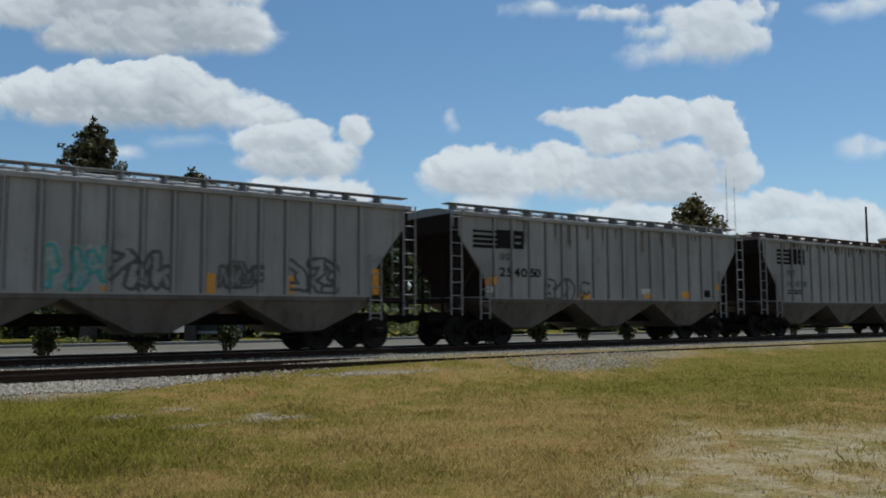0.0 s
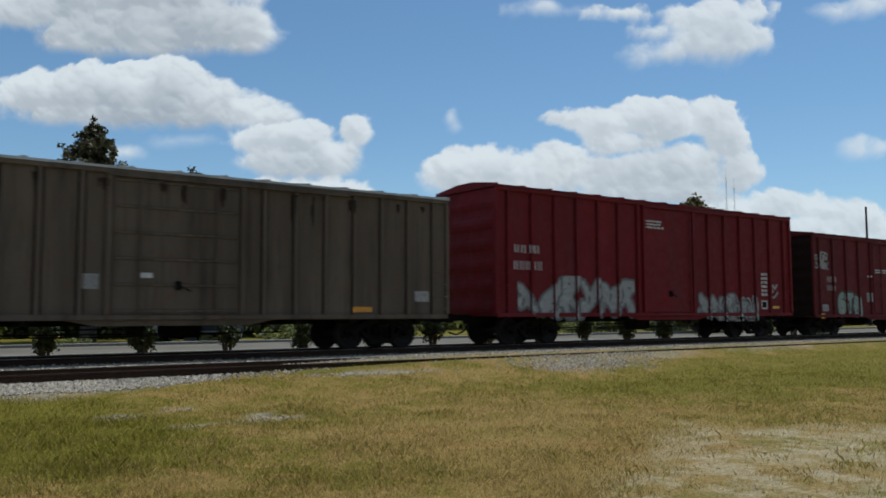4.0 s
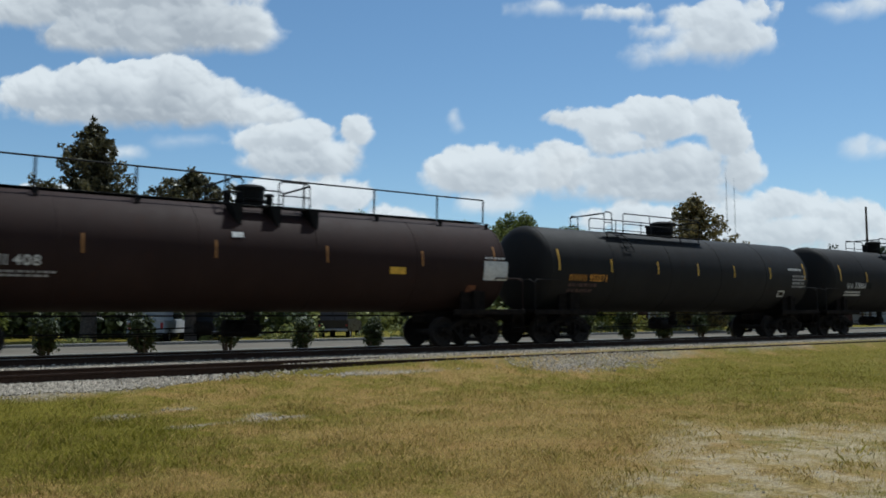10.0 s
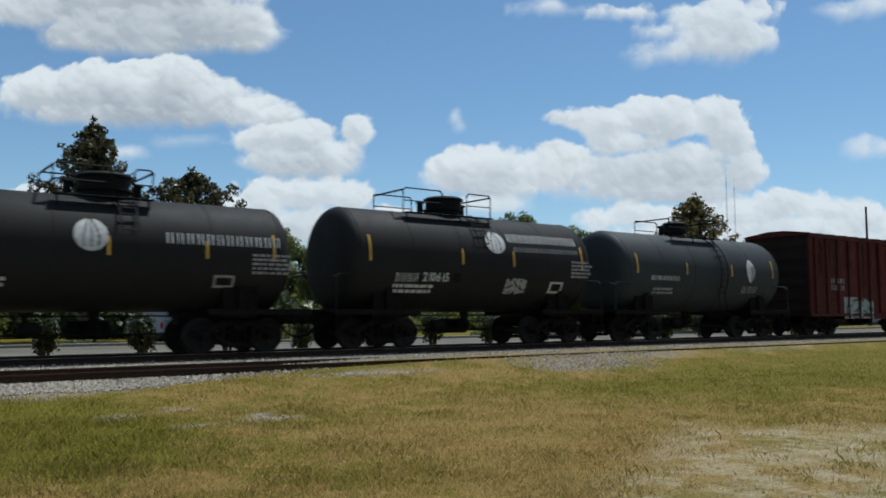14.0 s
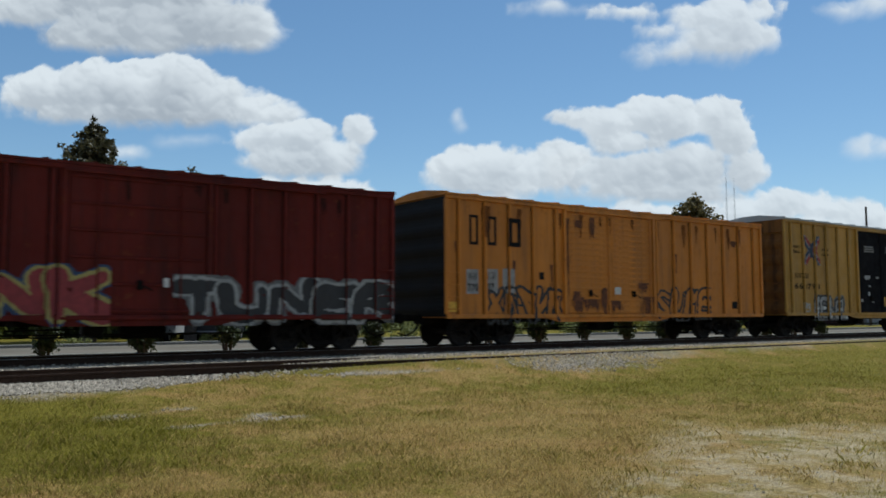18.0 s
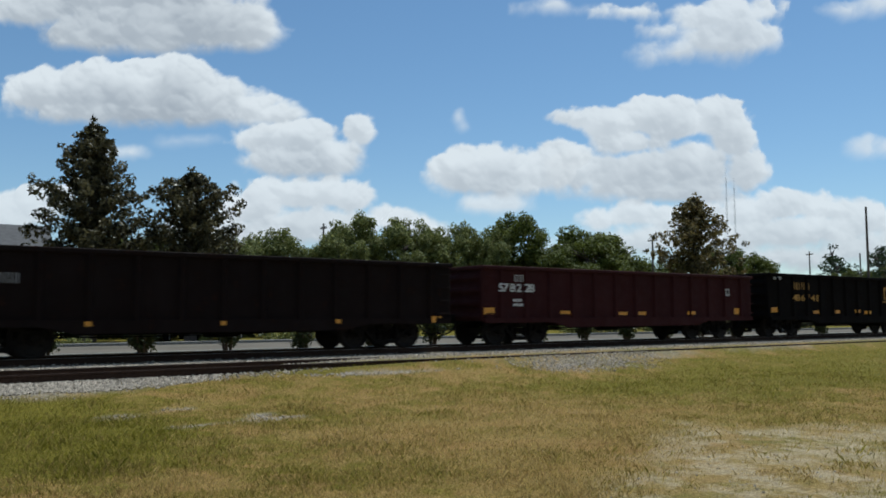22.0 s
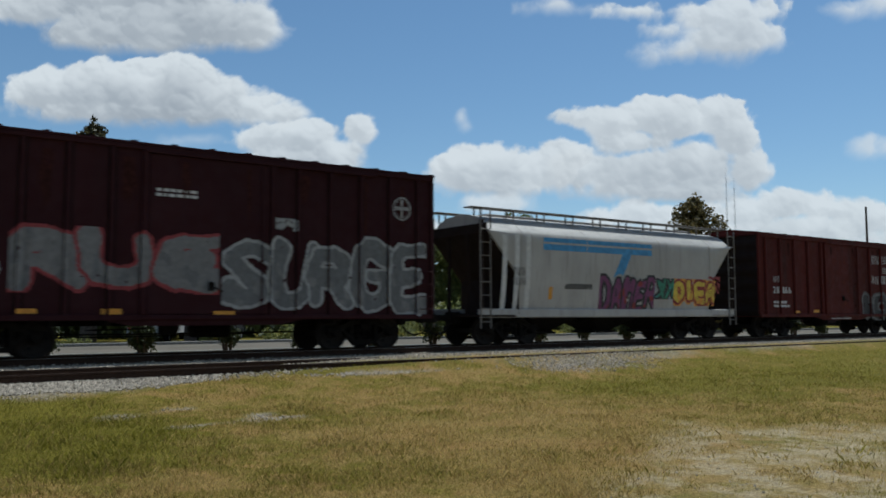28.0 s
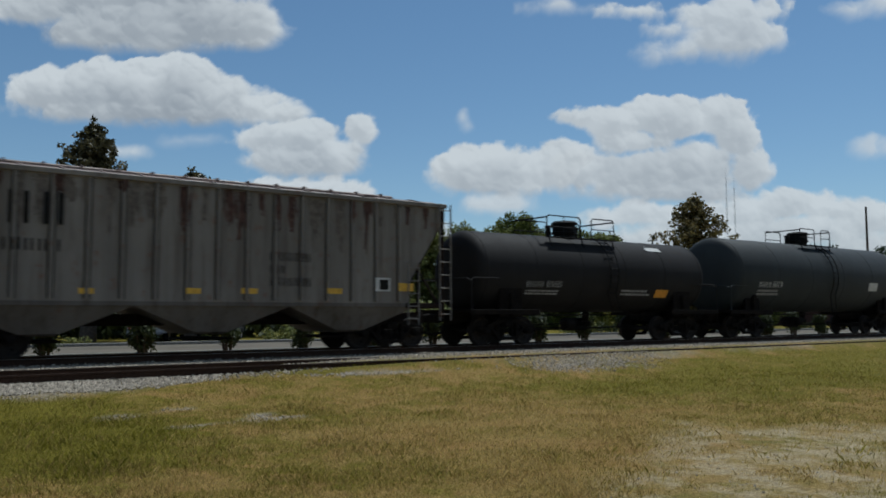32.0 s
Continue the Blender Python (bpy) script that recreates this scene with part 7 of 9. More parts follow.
words(BOX_TTX, M_DARKMARK, "any", -5.14, 3.83, 0.4, 0.2)
words(BOX_TTX, M_DARKMARK, "road", -5.14, 3.6, 0.48, 0.2)
letters(BOX_TTX, M_DARKMARK, 4, -6.62, 2.53, 1.15, 0.32)
letters(BOX_TTX, M_DARKMARK, 6, -7.16, 2.15, 2.23, 0.25)
graffiti(BOX_TTX, BLUEBLACK, "BONES", -7.21, 0.87, 2.6, 1.34, 37, 0.95, True)
print_lines(BOX_TTX, M_GREYMARK, 3, -1.63, 4.0, 0.98, 0.39, 35)
print_lines(BOX_TTX, M_GREYMARK, 2, 0.58, 3.99, 0.79, 0.2, 36)
print_lines(BOX_TTX, M_GREYMARK, 3, -2.04, 2.62, 0.73, 0.24, 37)
print_lines(BOX_TTX, M_GREYMARK, 2, 1.11, 2.65, 0.72, 0.2, 38)
print_lines(BOX_TTX, M_GREYMARK, 1, 0.09, 2.64, 0.24, 0.21, 39)
print_lines(BOX_TTX, M_GREYMARK, 1, -1.4, 2.42, 0.79, 0.06, 40)
print_lines(BOX_TTX, M_GREYMARK, 1, 0.64, 2.44, 0.85, 0.07, 41)
patch(BOX_TTX, M_WHITE, -1.29, 2.27, 0.37, 0.06)
patch(BOX_TTX, M_GREYMARK, -1.33, 2.11, 0.17, 0.13)
patch(BOX_TTX, M_WHITE, -1.31, 1.85, 0.15, 0.19)
patch(BOX_TTX, M_WHITE, 0.84, 2.3, 0.37, 0.07)
patch(BOX_TTX, M_GREYMARK, 0.53, 2.16, 0.12, 0.1)
patch(BOX_TTX, M_WHITE, 0.51, 1.87, 0.14, 0.17)
patch(BOX_TTX, M_WHITE, 0.86, 1.88, 0.12, 0.17)
patch(BOX_TTX, M_GREYMARK, 0.84, 2.11, 0.14, 0.12)
patch(BOX_TTX, M_YELLOW, 0.09, 1.59, 0.12, 0.46)
emblem(BOX_TTX, "sign_block", 4.98, 3.71, 2.2, 0.68)
words(BOX_TTX, M_DARKMARK, "Railcar Pooling", 4.67, 3.16, 2.73, 0.42)
words(BOX_TTX, M_DARKMARK, "Experts", 5.36, 2.73, 1.38, 0.3)
letters(BOX_TTX, M_DARKMARK, 7, 5.27, 2.24, 1.56, 0.17)
graffiti(BOX_TTX, SILVER, "CUSE", 2.22, 0.92, 2.75, 1.28, 58, 0.95, True)
graffiti(BOX_TTX, SILVER, "OVER", 5.31, 1.29, 1.94, 0.75, 59, 0.95, True)
patch(BOX_TTX, M_WHITE, 6.81, 1.3, 0.4, 0.35)
letters(BOX_BROWN, M_DARKMARK, 4, -7.54, 1.82, 1.08, 0.2)
letters(BOX_BROWN, M_DARKMARK, 6, -6.07, 1.85, 0.96, 0.21)
patch(BOX_BROWN, M_ORANGE, -7.55, 1.04, 0.35, 0.22, "reflector")
patch(BOX_BROWN, M_ORANGE, -5.59, 1.03, 0.39, 0.24, "reflector")
patch(BOX_BROWN, M_WHITE, -6.78, 1.16, 0.15, 0.21)
patch(BOX_BROWN, M_GREYMARK, 6.93, 1.36, 0.49, 0.3)
patch(BOX_BROWN, M_WHITE, -0.93, 1.86, 0.31, 0.12)
patch(BOX_BROWN, M_GREYMARK, -2.22, 1.58, 0.4, 0.35)
patch(BOX_BROWN, M_ORANGE, 4.82, 1.05, 0.66, 0.15, "reflector")
letters(BOX_RED, M_WHITE, 4, -7.42, 2.95, 1.15, 0.26)
letters(BOX_RED, M_WHITE, 5, -7.44, 2.41, 1.29, 0.28)
graffiti(BOX_RED, SILVER, 6, -7.25, 0.76, 5.51, 1.51, 72, 0.5, True)
graffiti(BOX_RED, SILVER, 5, 1.77, 0.71, 4.02, 1.12, 73, 0.5, True)
print_lines(BOX_RED, M_WHITE, 3, -1.16, 4.08, 1.06, 0.34, 71)
graffiti(BOX_RED, SILVERBLACK, 5, 3.31, 0.69, 2.29, 1.06, 75, 0.5, True)
graffiti(BOX_RED, WHITELINE, 1, 6.72, 1.61, 0.47, 0.6, 76, 0.5, False)
print_lines(BOX_RED, M_WHITE, 6, 6.03, 1.69, 0.42, 1.0, 74)
patch(BOX_RED, M_WHITE, 6.01, 1.18, 0.42, 0.35)
patch(BOX_RED, M_DARKMARK, 6.06, 1.24, 0.31, 0.24)
patch(BOX_RED, M_YELLOW, 6.75, 1.2, 0.52, 0.1)
letters(BOX_EE, M_WHITE, 3, -5.56, 2.4, 0.65, 0.23)
letters(BOX_EE, M_WHITE, 5, -5.56, 2.02, 0.79, 0.23)
graffiti(BOX_EE, WHITELINE, "GTR", -6.5, 2.94, 1.12, 0.81, 83, 0.5, False)
graffiti(BOX_EE, SAGE, "GTB", -4.76, 0.75, 2.23, 1.28, 84, 0.95, True)
graffiti(BOX_EE, SAGE, "GTB", 1.41, 0.7, 2.74, 1.48, 85, 0.95, True)
patch(BOX_EE, M_GREYMARK, -6.06, 1.09, 0.59, 0.3)
patch(BOX_EE, M_GREYMARK, -2.09, 1.53, 0.41, 0.43)
patch(BOX_EE, M_WHITE, 5.31, 1.01, 0.57, 0.71)
patch(BOX_EE, M_DARKMARK, 5.43, 1.46, 0.34, 0.2)
patch(BOX_EE, M_ORANGE, -6.24, 0.76, 0.47, 0.24, "reflector")
patch(BOX_EE, M_ORANGE, 5.64, 0.73, 0.46, 0.24, "reflector")
print_lines(BOX_EE, M_WHITE, 1, 0.04, 3.84, 0.32, 0.07, 89)
patch(BOX_EE, M_WHITE, 0.02, 1.92, 0.16, 0.12)
print_lines(BOX_EE, M_WHITE, 2, -1.46, 2.88, 1.31, 0.21, 91)
patch(BOX_EE, M_WHITE, -1.98, 2.69, 0.31, 0.08)
letters(BOX_OLIVE, M_WHITE, 4, -6.04, 2.18, 1.1, 0.32)
patch(BOX_OLIVE, M_GREYMARK, -4.61, 2.21, 1.08, 0.35)
letters(BOX_OLIVE, M_DARKMARK, 5, -4.56, 2.26, 0.86, 0.2)
patch(BOX_OLIVE, M_ORANGE, -7.55, 0.92, 0.52, 0.39, "reflector")
patch(BOX_OLIVE, M_WHITE, -0.8, 1.64, 0.37, 0.27)
patch(BOX_OLIVE, M_GREYMARK, -2.0, 1.62, 0.41, 0.24)
patch(BOX_OLIVE, M_WHITE, -0.89, 1.67, 0.45, 0.25)
patch(BOX_OLIVE, M_ORANGE, 5.02, 1.06, 0.5, 0.16, "reflector")
patch(BOX_OLIVE, M_ORANGE, 7.02, 1.12, 0.42, 0.15, "reflector")
letters(BOX_BLUE, M_YELLOW, 6, 2.9, 3.26, 1.52, 0.31)
letters(BOX_BLUE, M_YELLOW, 4, 3.41, 2.83, 1.02, 0.33)
letters(BOX_BLUE, M_YELLOW, 7, 2.87, 2.44, 1.55, 0.31)
patch(BOX_BLUE, M_REDMARK, 4.67, 3.21, 0.21, 0.32)
patch(BOX_BLUE, M_REDMARK, 4.67, 2.84, 0.21, 0.34)
patch(BOX_BLUE, M_REDMARK, 4.67, 2.48, 0.21, 0.32)
patch(BOX_BLUE, M_YELLOW, 5.2, 2.85, 0.29, 0.33)
patch(BOX_BLUE, M_YELLOW, 5.2, 2.44, 0.29, 0.33)
patch(BOX_BLUE, M_YELLOW, 5.65, 2.46, 0.3, 0.33)
graffiti(BOX_BLUE, BLUEWHITE, "SEEK", 1.89, 0.66, 3.51, 1.33, 114, 0.95, True)
graffiti(BOX_BLUE, WHITELINE, 2, 5.83, 2.67, 0.94, 1.05, 115, 0.5, False)
graffiti(BOX_BLUE, SILVERBLACK, "VEE", -3.55, 0.91, 1.85, 1.07, 116, 0.95, True)
graffiti(BOX_BLUE, TEALBLACK, "ROKAH", -6.23, 0.73, 2.57, 0.96, 117, 0.95, True)
print_lines(BOX_BLUE, M_YELLOW, 4, 0.32, 3.61, 1.08, 0.38, 115)
patch(BOX_BLUE, M_WHITE, 5.38, 1.44, 0.43, 0.34)
patch(BOX_BLUE, M_DARKMARK, 5.44, 1.62, 0.31, 0.11)
patch(BOX_BLUE, M_ORANGE, 5.69, 0.66, 0.48, 0.2, "reflector")
patch(BOX_BLUE, M_ORANGE, -0.56, 0.68, 0.4, 0.14, "reflector")
patch(BOX_BLUE, M_GREYMARK, 1.09, 1.47, 0.22, 0.38)
patch(BOX_BLUE, M_GREYMARK, 0.29, 1.95, 0.33, 0.4)
patch(BOX_BLUE, M_GREYMARK, -1.22, 1.55, 0.14, 0.38)
patch(BOX_BLUE, M_GREYMARK, 0.56, 1.98, 0.15, 0.14)
patch(BOX_BLUE, M_GREYMARK, -0.8, 2.14, 0.21, 0.17)
print_lines(BOX_BLUE, M_WHITE, 2, -5.84, 2.19, 2.04, 0.26, 125)
letters(BOX_BNRED, M_WHITE, 4, -7.3, 2.48, 1.17, 0.26)
letters(BOX_BNRED, M_WHITE, 6, -7.32, 2.1, 1.22, 0.25)
graffiti(BOX_BNRED, SILVER, "FAH", -5.13, 0.71, 3.01, 1.83, 131, 0.5, True)
graffiti(BOX_BNRED, WHITELINE, 6, -1.81, 0.67, 4.12, 1.25, 132, 0.5, False)
graffiti(BOX_BNRED, SILVER, 4, 2.31, 0.63, 1.98, 1.23, 133, 0.5, True)
graffiti(BOX_BNRED, SILVERBLACK, 5, 4.28, 0.64, 3.21, 1.08, 134, 0.5, True)
print_lines(BOX_BNRED, M_WHITE, 3, -0.75, 3.43, 1.2, 0.41, 132)
patch(BOX_BNRED, M_WHITE, 6.77, 1.35, 0.47, 0.37)
patch(BOX_BNRED, M_DARKMARK, 6.84, 1.54, 0.34, 0.14)
print_lines(BOX_BNRED, M_WHITE, 2, -7.41, 1.34, 1.29, 0.22, 135)
letters(TANK_DP, M_WHITE, 4, -6.53, 2.08, 0.65, 0.23)
number(TANK_DP, M_WHITE, "408", -5.8, 2.09, 0.59, 0.23)
print_lines(TANK_DP, M_GREYMARK, 2, -6.48, 1.82, 1.72, 0.17, 138)
patch(TANK_DP, M_WHITE, 7.36, 2.04, 0.96, 0.6)
print_lines(TANK_DP, M_WHITE, 1, 7.41, 2.68, 1.09, 0.11, 140)
patch(TANK_DP, M_YELLOW, 3.92, 2.15, 0.54, 0.2)
patch(TANK_DP, M_RUSTPATCH, 6.78, 1.66, 0.36, 0.22)
patch(TANK_DP, M_WHITE, -0.79, 2.96, 0.3, 0.14)
letters(TANK_UT, M_ORANGE, 4, -6.85, 2.11, 0.87, 0.22)
number(TANK_UT, M_ORANGE, "953271", -5.86, 2.11, 0.86, 0.23)
print_lines(TANK_UT, M_RUSTDARK, 2, -6.81, 1.69, 1.38, 0.38, 146)
print_lines(TANK_UT, M_WHITE, 1, 6.18, 2.79, 1.03, 0.16, 147)
print_lines(TANK_UT, M_GREYMARK, 4, 6.44, 2.07, 1.04, 0.59, 148)
patch(TANK_UT, M_WHITE, 5.55, 1.7, 0.46, 0.26)
patch(TANK_UT, M_DARKMARK, 5.62, 1.75, 0.33, 0.16)
letters(TANK_TI, M_WHITE, 4, -5.55, 2.14, 0.6, 0.24)
number(TANK_TI, M_WHITE, "315661", -4.83, 2.16, 1.02, 0.26)
print_lines(TANK_TI, M_WHITE, 2, -5.58, 1.78, 1.48, 0.26, 153)
patch(TANK_TI, M_YELLOW, 3.3, 2.12, 0.7, 0.33)
print_lines(TANK_TI, M_GREYMARK, 4, 5.65, 2.1, 0.98, 0.57, 155)
patch(TANK_TI, M_WHITE, 5.61, 1.66, 0.49, 0.27)
patch(TANK_TI, M_DARKMARK, 5.67, 1.71, 0.37, 0.17)
print_lines(TANK_TI, M_WHITE, 2, 4.55, 1.77, 0.93, 0.17, 158)
patch(TANK_TI, M_DARKMARK, -3.62, 2.13, 0.29, 0.3)
letters(TANK_GA, M_WHITE, 4, -5.49, 1.86, 0.75, 0.23)
number(TANK_GA, M_WHITE, "202445", -4.63, 1.85, 1.12, 0.25)
print_lines(TANK_GA, M_WHITE, 2, -5.59, 1.58, 1.46, 0.16, 162)
print_lines(TANK_GA, M_GREYMARK, 5, 5.6, 2.35, 1.07, 0.59, 163)
patch(TANK_GA, M_WHITE, 4.52, 1.53, 0.62, 0.32)
patch(TANK_GA, M_DARKMARK, 4.58, 1.58, 0.5, 0.23)
print_lines(TANK_GA, M_WHITE, 1, 5.44, 1.96, 0.71, 0.13, 166)
print_lines(TANK_GA, M_WHITE, 1, 2.88, 1.7, 0.48, 0.12, 167)
emblem(TANK_CC, "leaf_disc", -0.52, 2.46, 0.76, 0.76)
letters(TANK_CC, M_WHITE, 12, 1.55, 2.72, 3.05, 0.27)
letters(TANK_CC, M_WHITE, 4, -3.66, 1.89, 0.62, 0.26)
number(TANK_CC, M_WHITE, "1474", -2.96, 1.9, 0.69, 0.26)
print_lines(TANK_CC, M_WHITE, 2, -3.41, 1.59, 1.66, 0.26, 172)
print_lines(TANK_CC, M_GREYMARK, 5, 3.8, 2.01, 1.14, 0.56, 173)
patch(TANK_CC, M_GREYMARK, 2.82, 1.67, 0.54, 0.31)
patch(TANK_CC, M_DARKMARK, 2.88, 1.73, 0.42, 0.19)
emblem(TANK_SH, "leaf_disc", 0.1, 2.88, 0.76, 0.7)
letters(TANK_SH, M_WHITE, 12, 0.97, 3.27, 3.09, 0.28)
letters(TANK_SH, M_GREYMARK, 13, 1.15, 2.97, 2.9, 0.15)
letters(TANK_SH, M_WHITE, 4, -3.29, 1.93, 0.84, 0.26)
number(TANK_SH, M_WHITE, "210615", -2.31, 1.97, 0.97, 0.25)
print_lines(TANK_SH, M_WHITE, 2, -3.29, 1.59, 1.55, 0.3, 181)
graffiti(TANK_SH, WHITELINE, 3, 0.9, 1.64, 0.88, 0.47, 185, 0.5, False)
patch(TANK_SH, M_WHITE, 2.8, 1.68, 0.59, 0.36)
patch(TANK_SH, M_DARKMARK, 2.88, 1.74, 0.44, 0.24)
print_lines(TANK_SH, M_GREYMARK, 5, 3.69, 2.17, 0.94, 0.61, 185)
patch(TANK_SH, M_DARKMARK, -1.21, 1.95, 0.3, 0.27)
emblem(TANK_AD, "leaf_mark", 2.19, 2.24, 0.91, 0.95)
print_lines(TANK_AD, M_GREYMARK, 1, -3.46, 2.17, 1.82, 0.28, 188)
print_lines(TANK_AD, M_GREYMARK, 2, -3.22, 1.7, 1.34, 0.28, 189)
letters(TANK_AD, M_GREYMARK, 3, 2.11, 1.81, 1.08, 0.28)
patch(BOX_R1, M_GREYMARK, -4.23, 0.75, 1.21, 0.99, "worn_patch")
patch(BOX_R1, M_GREYMARK, -3.02, 0.75, 1.26, 0.83, "worn_patch")
letters(BOX_R1, M_GREYMARK, 3, -5.33, 2.35, 1.24, 0.22)
letters(BOX_R1, M_GREYMARK, 4, -5.34, 2.04, 1.24, 0.24)
patch(BOX_R1, M_ORANGE, 3.46, 1.25, 0.32, 0.19, "reflector")
graffiti(BOX_R1, SAGE, 2, -4.15, 0.75, 2.32, 0.96, 199, 0.5, True)
patch(BOX_SOU, M_DARKMARK, -5.59, 1.94, 2.03, 0.79, "worn_patch")
letters(BOX_SOU, M_WHITE, 3, -5.41, 2.35, 2.14, 0.32, 0.2)
number(BOX_SOU, M_WHITE, "783", -5.31, 2.04, 1.72, 0.23)
letters(BOX_SOU, M_WHITE, 2, -3.18, 3.41, 1.27, 0.45)
patch(BOX_SOU, M_ORANGE, -6.26, 1.27, 0.41, 0.22, "reflector")
patch(BOX_SOU, M_ORANGE, -3.97, 1.26, 0.46, 0.12, "reflector")
patch(BOX_SOU, M_ORANGE, -2.55, 1.3, 0.48, 0.14, "reflector")
patch(BOX_SOU, M_ORANGE, 2.0, 1.28, 0.35, 0.18, "reflector")
patch(BOX_SOU, M_ORANGE, 3.4, 1.27, 0.43, 0.15, "reflector")
patch(BOX_SOU, M_ORANGE, 5.62, 1.28, 0.44, 0.23, "reflector")
graffiti(BOX_SOU, SILVERLINE, 4, 1.66, 0.81, 3.0, 1.27, 210, 0.5, True)
graffiti(BOX_SOU, OUTLINE, 4, -6.32, 1.24, 2.17, 0.74, 211, 0.5, False)
patch(BOX_SOU, M_WHITE, -0.26, 1.98, 0.15, 0.2)
print_lines(BOX_SOU, M_WHITE, 3, -5.46, 1.21, 1.49, 0.36, 210)
stain(BOX_SOU, M_RUSTDARK, -6.78, 2.97, 0.46, 1.17, 211)
stain(BOX_SOU, M_RUSTDARK, -6.16, 3.29, 0.4, 0.82, 212)
stain(BOX_SOU, M_RUSTDARK, -3.46, 3.94, 0.37, 0.48, 213)
stain(BOX_SOU, M_RUSTDARK, -5.52, 3.63, 0.33, 0.45, 214)
stain(BOX_SOU, M_RUSTDARK, -4.86, 3.6, 0.26, 0.61, 215)
stain(BOX_SOU, M_RUSTDARK, -6.91, 1.52, 0.3, 1.72, 216)
stain(BOX_SOU, M_RUSTDARK, -2.52, 1.82, 0.58, 0.4, 217)
stain(BOX_SOU, M_RUSTDARK, 4.65, 3.38, 0.67, 0.29, 218)
stain(BOX_SOU, M_RUSTDARK, 1.79, 2.88, 0.47, 0.9, 219)
letters(BOX_GF, M_WHITE, 2, -5.29, 2.55, 0.38, 0.22)
letters(BOX_GF, M_WHITE, 2, -4.58, 2.58, 0.41, 0.22)
letters(BOX_GF, M_GREYMARK, 6, -5.35, 2.11, 1.27, 0.22)
graffiti(BOX_GF, REDYELLOW, "TANK", -5.74, 0.73, 5.13, 1.4, 226, 0.95, True)
graffiti(BOX_GF, BLACKWHITE, "TUNER", 0.83, 0.71, 6.27, 1.26, 227, 0.95, True)
patch(BOX_GF, M_WHITE, 0.6, 1.64, 0.13, 0.22)
letters(BOX_CN, M_DARKMARK, 1, -7.27, 3.12, 0.58, 0.92, 0.3)
letters(BOX_CN, M_DARKMARK, 1, -6.57, 3.13, 0.62, 0.91, 0.3)
letters(BOX_CN, M_DARKMARK, 1, -5.83, 3.12, 0.97, 0.91, 0.3)
patch(BOX_CN, M_GREYMARK, -7.27, 1.61, 0.47, 0.75)
patch(BOX_CN, M_GREYMARK, -6.51, 1.63, 0.49, 0.76)
patch(BOX_CN, M_GREYMARK, -5.83, 1.64, 0.51, 0.78)
letters(BOX_CN, M_DARKMARK, 2, -7.2, 2.04, 0.34, 0.22)
letters(BOX_CN, M_DARKMARK, 2, -6.49, 2.06, 0.37, 0.23)
number(BOX_CN, M_DARKMARK, "770", -7.22, 1.7, 0.42, 0.22)
number(BOX_CN, M_DARKMARK, "07", -6.47, 1.71, 0.31, 0.23)
graffiti(BOX_CN, OUTLINE, 5, -6.44, 0.66, 3.17, 1.31, 239, 0.5, False)
graffiti(BOX_CN, OUTLINE, "SUME", 1.44, 0.71, 3.2, 1.35, 240, 0.5, False)
patch(BOX_CN, M_DARKMARK, -4.28, 2.11, 0.21, 0.24)
stain(BOX_CN, M_RUSTPATCH, 0.38, 1.74, 0.7, 0.34, 239)
patch(BOX_CN, M_WHITE, -0.77, 1.67, 0.3, 0.25)
patch(BOX_CN, M_YELLOW, -8.0, 1.06, 0.38, 0.3, "reflector")
stain(BOX_CN, M_RUSTPATCH, -2.93, 1.17, 0.5, 0.57, 242)
stain(BOX_CN, M_RUSTPATCH, -1.5, 1.18, 0.3, 0.64, 243)
stain(BOX_CN, M_RUSTPATCH, 6.05, 3.66, 0.44, 0.21, 244)
patch(BOX_CN, M_DARKMARK, 6.03, 1.19, 0.36, 0.28)
patch(BOX_CN, M_WHITE, 6.14, 1.25, 0.18, 0.16)
stain(BOX_CN, M_RUSTPATCH, -1.5, 0.94, 0.42, 0.96, 247)
stain(BOX_CN, M_RUSTPATCH, -2.92, 1.0, 0.77, 0.56, 248)
stain(BOX_CN, M_RUSTPATCH, -2.43, 1.06, 1.11, 0.43, 249)
stain(BOX_CN, M_RUSTPATCH, -1.22, 1.0, 0.88, 0.45, 250)
stain(BOX_CN, M_RUSTPATCH, 0.48, 1.0, 0.89, 0.61, 251)
stain(BOX_CN, M_RUSTPATCH, -2.8, 3.88, 0.54, 0.27, 252)
stain(BOX_CN, M_RUSTPATCH, -2.07, 3.48, 0.37, 0.8, 253)
stain(BOX_CN, M_RUSTPATCH, 5.93, 3.63, 0.54, 0.25, 254)
stain(BOX_CN, M_RUSTPATCH, -5.44, 2.25, 0.16, 0.44, 255)
stain(BOX_CN, M_RUSTPATCH, -3.83, 1.85, 0.2, 0.76, 256)
stain(BOX_CN, M_RUSTPATCH, 2.46, 2.51, 0.23, 0.71, 257)
stain(BOX_CN, M_RUSTPATCH, -7.77, 2.85, 0.16, 0.34, 258)
stain(BOX_CN, M_RUSTPATCH, -3.14, 0.94, 0.21, 3.25, 259)
emblem(BOX_TB, "crossed_arms", -6.61, 3.11, 1.41, 1.29)
words(BOX_TB, M_DARKMARK, "next", -7.34, 3.82, 0.52, 0.2)
words(BOX_TB, M_DARKMARK, "load", -7.34, 3.6, 0.52, 0.2)
words(BOX_TB, M_DARKMARK, "any", -5.08, 3.78, 0.46, 0.2)
words(BOX_TB, M_DARKMARK, "road", -5.08, 3.55, 0.56, 0.2)
letters(BOX_TB, M_DARKMARK, 4, -7.31, 2.51, 1.15, 0.23)
number(BOX_TB, M_DARKMARK, "660798", -7.31, 2.06, 2.03, 0.23)
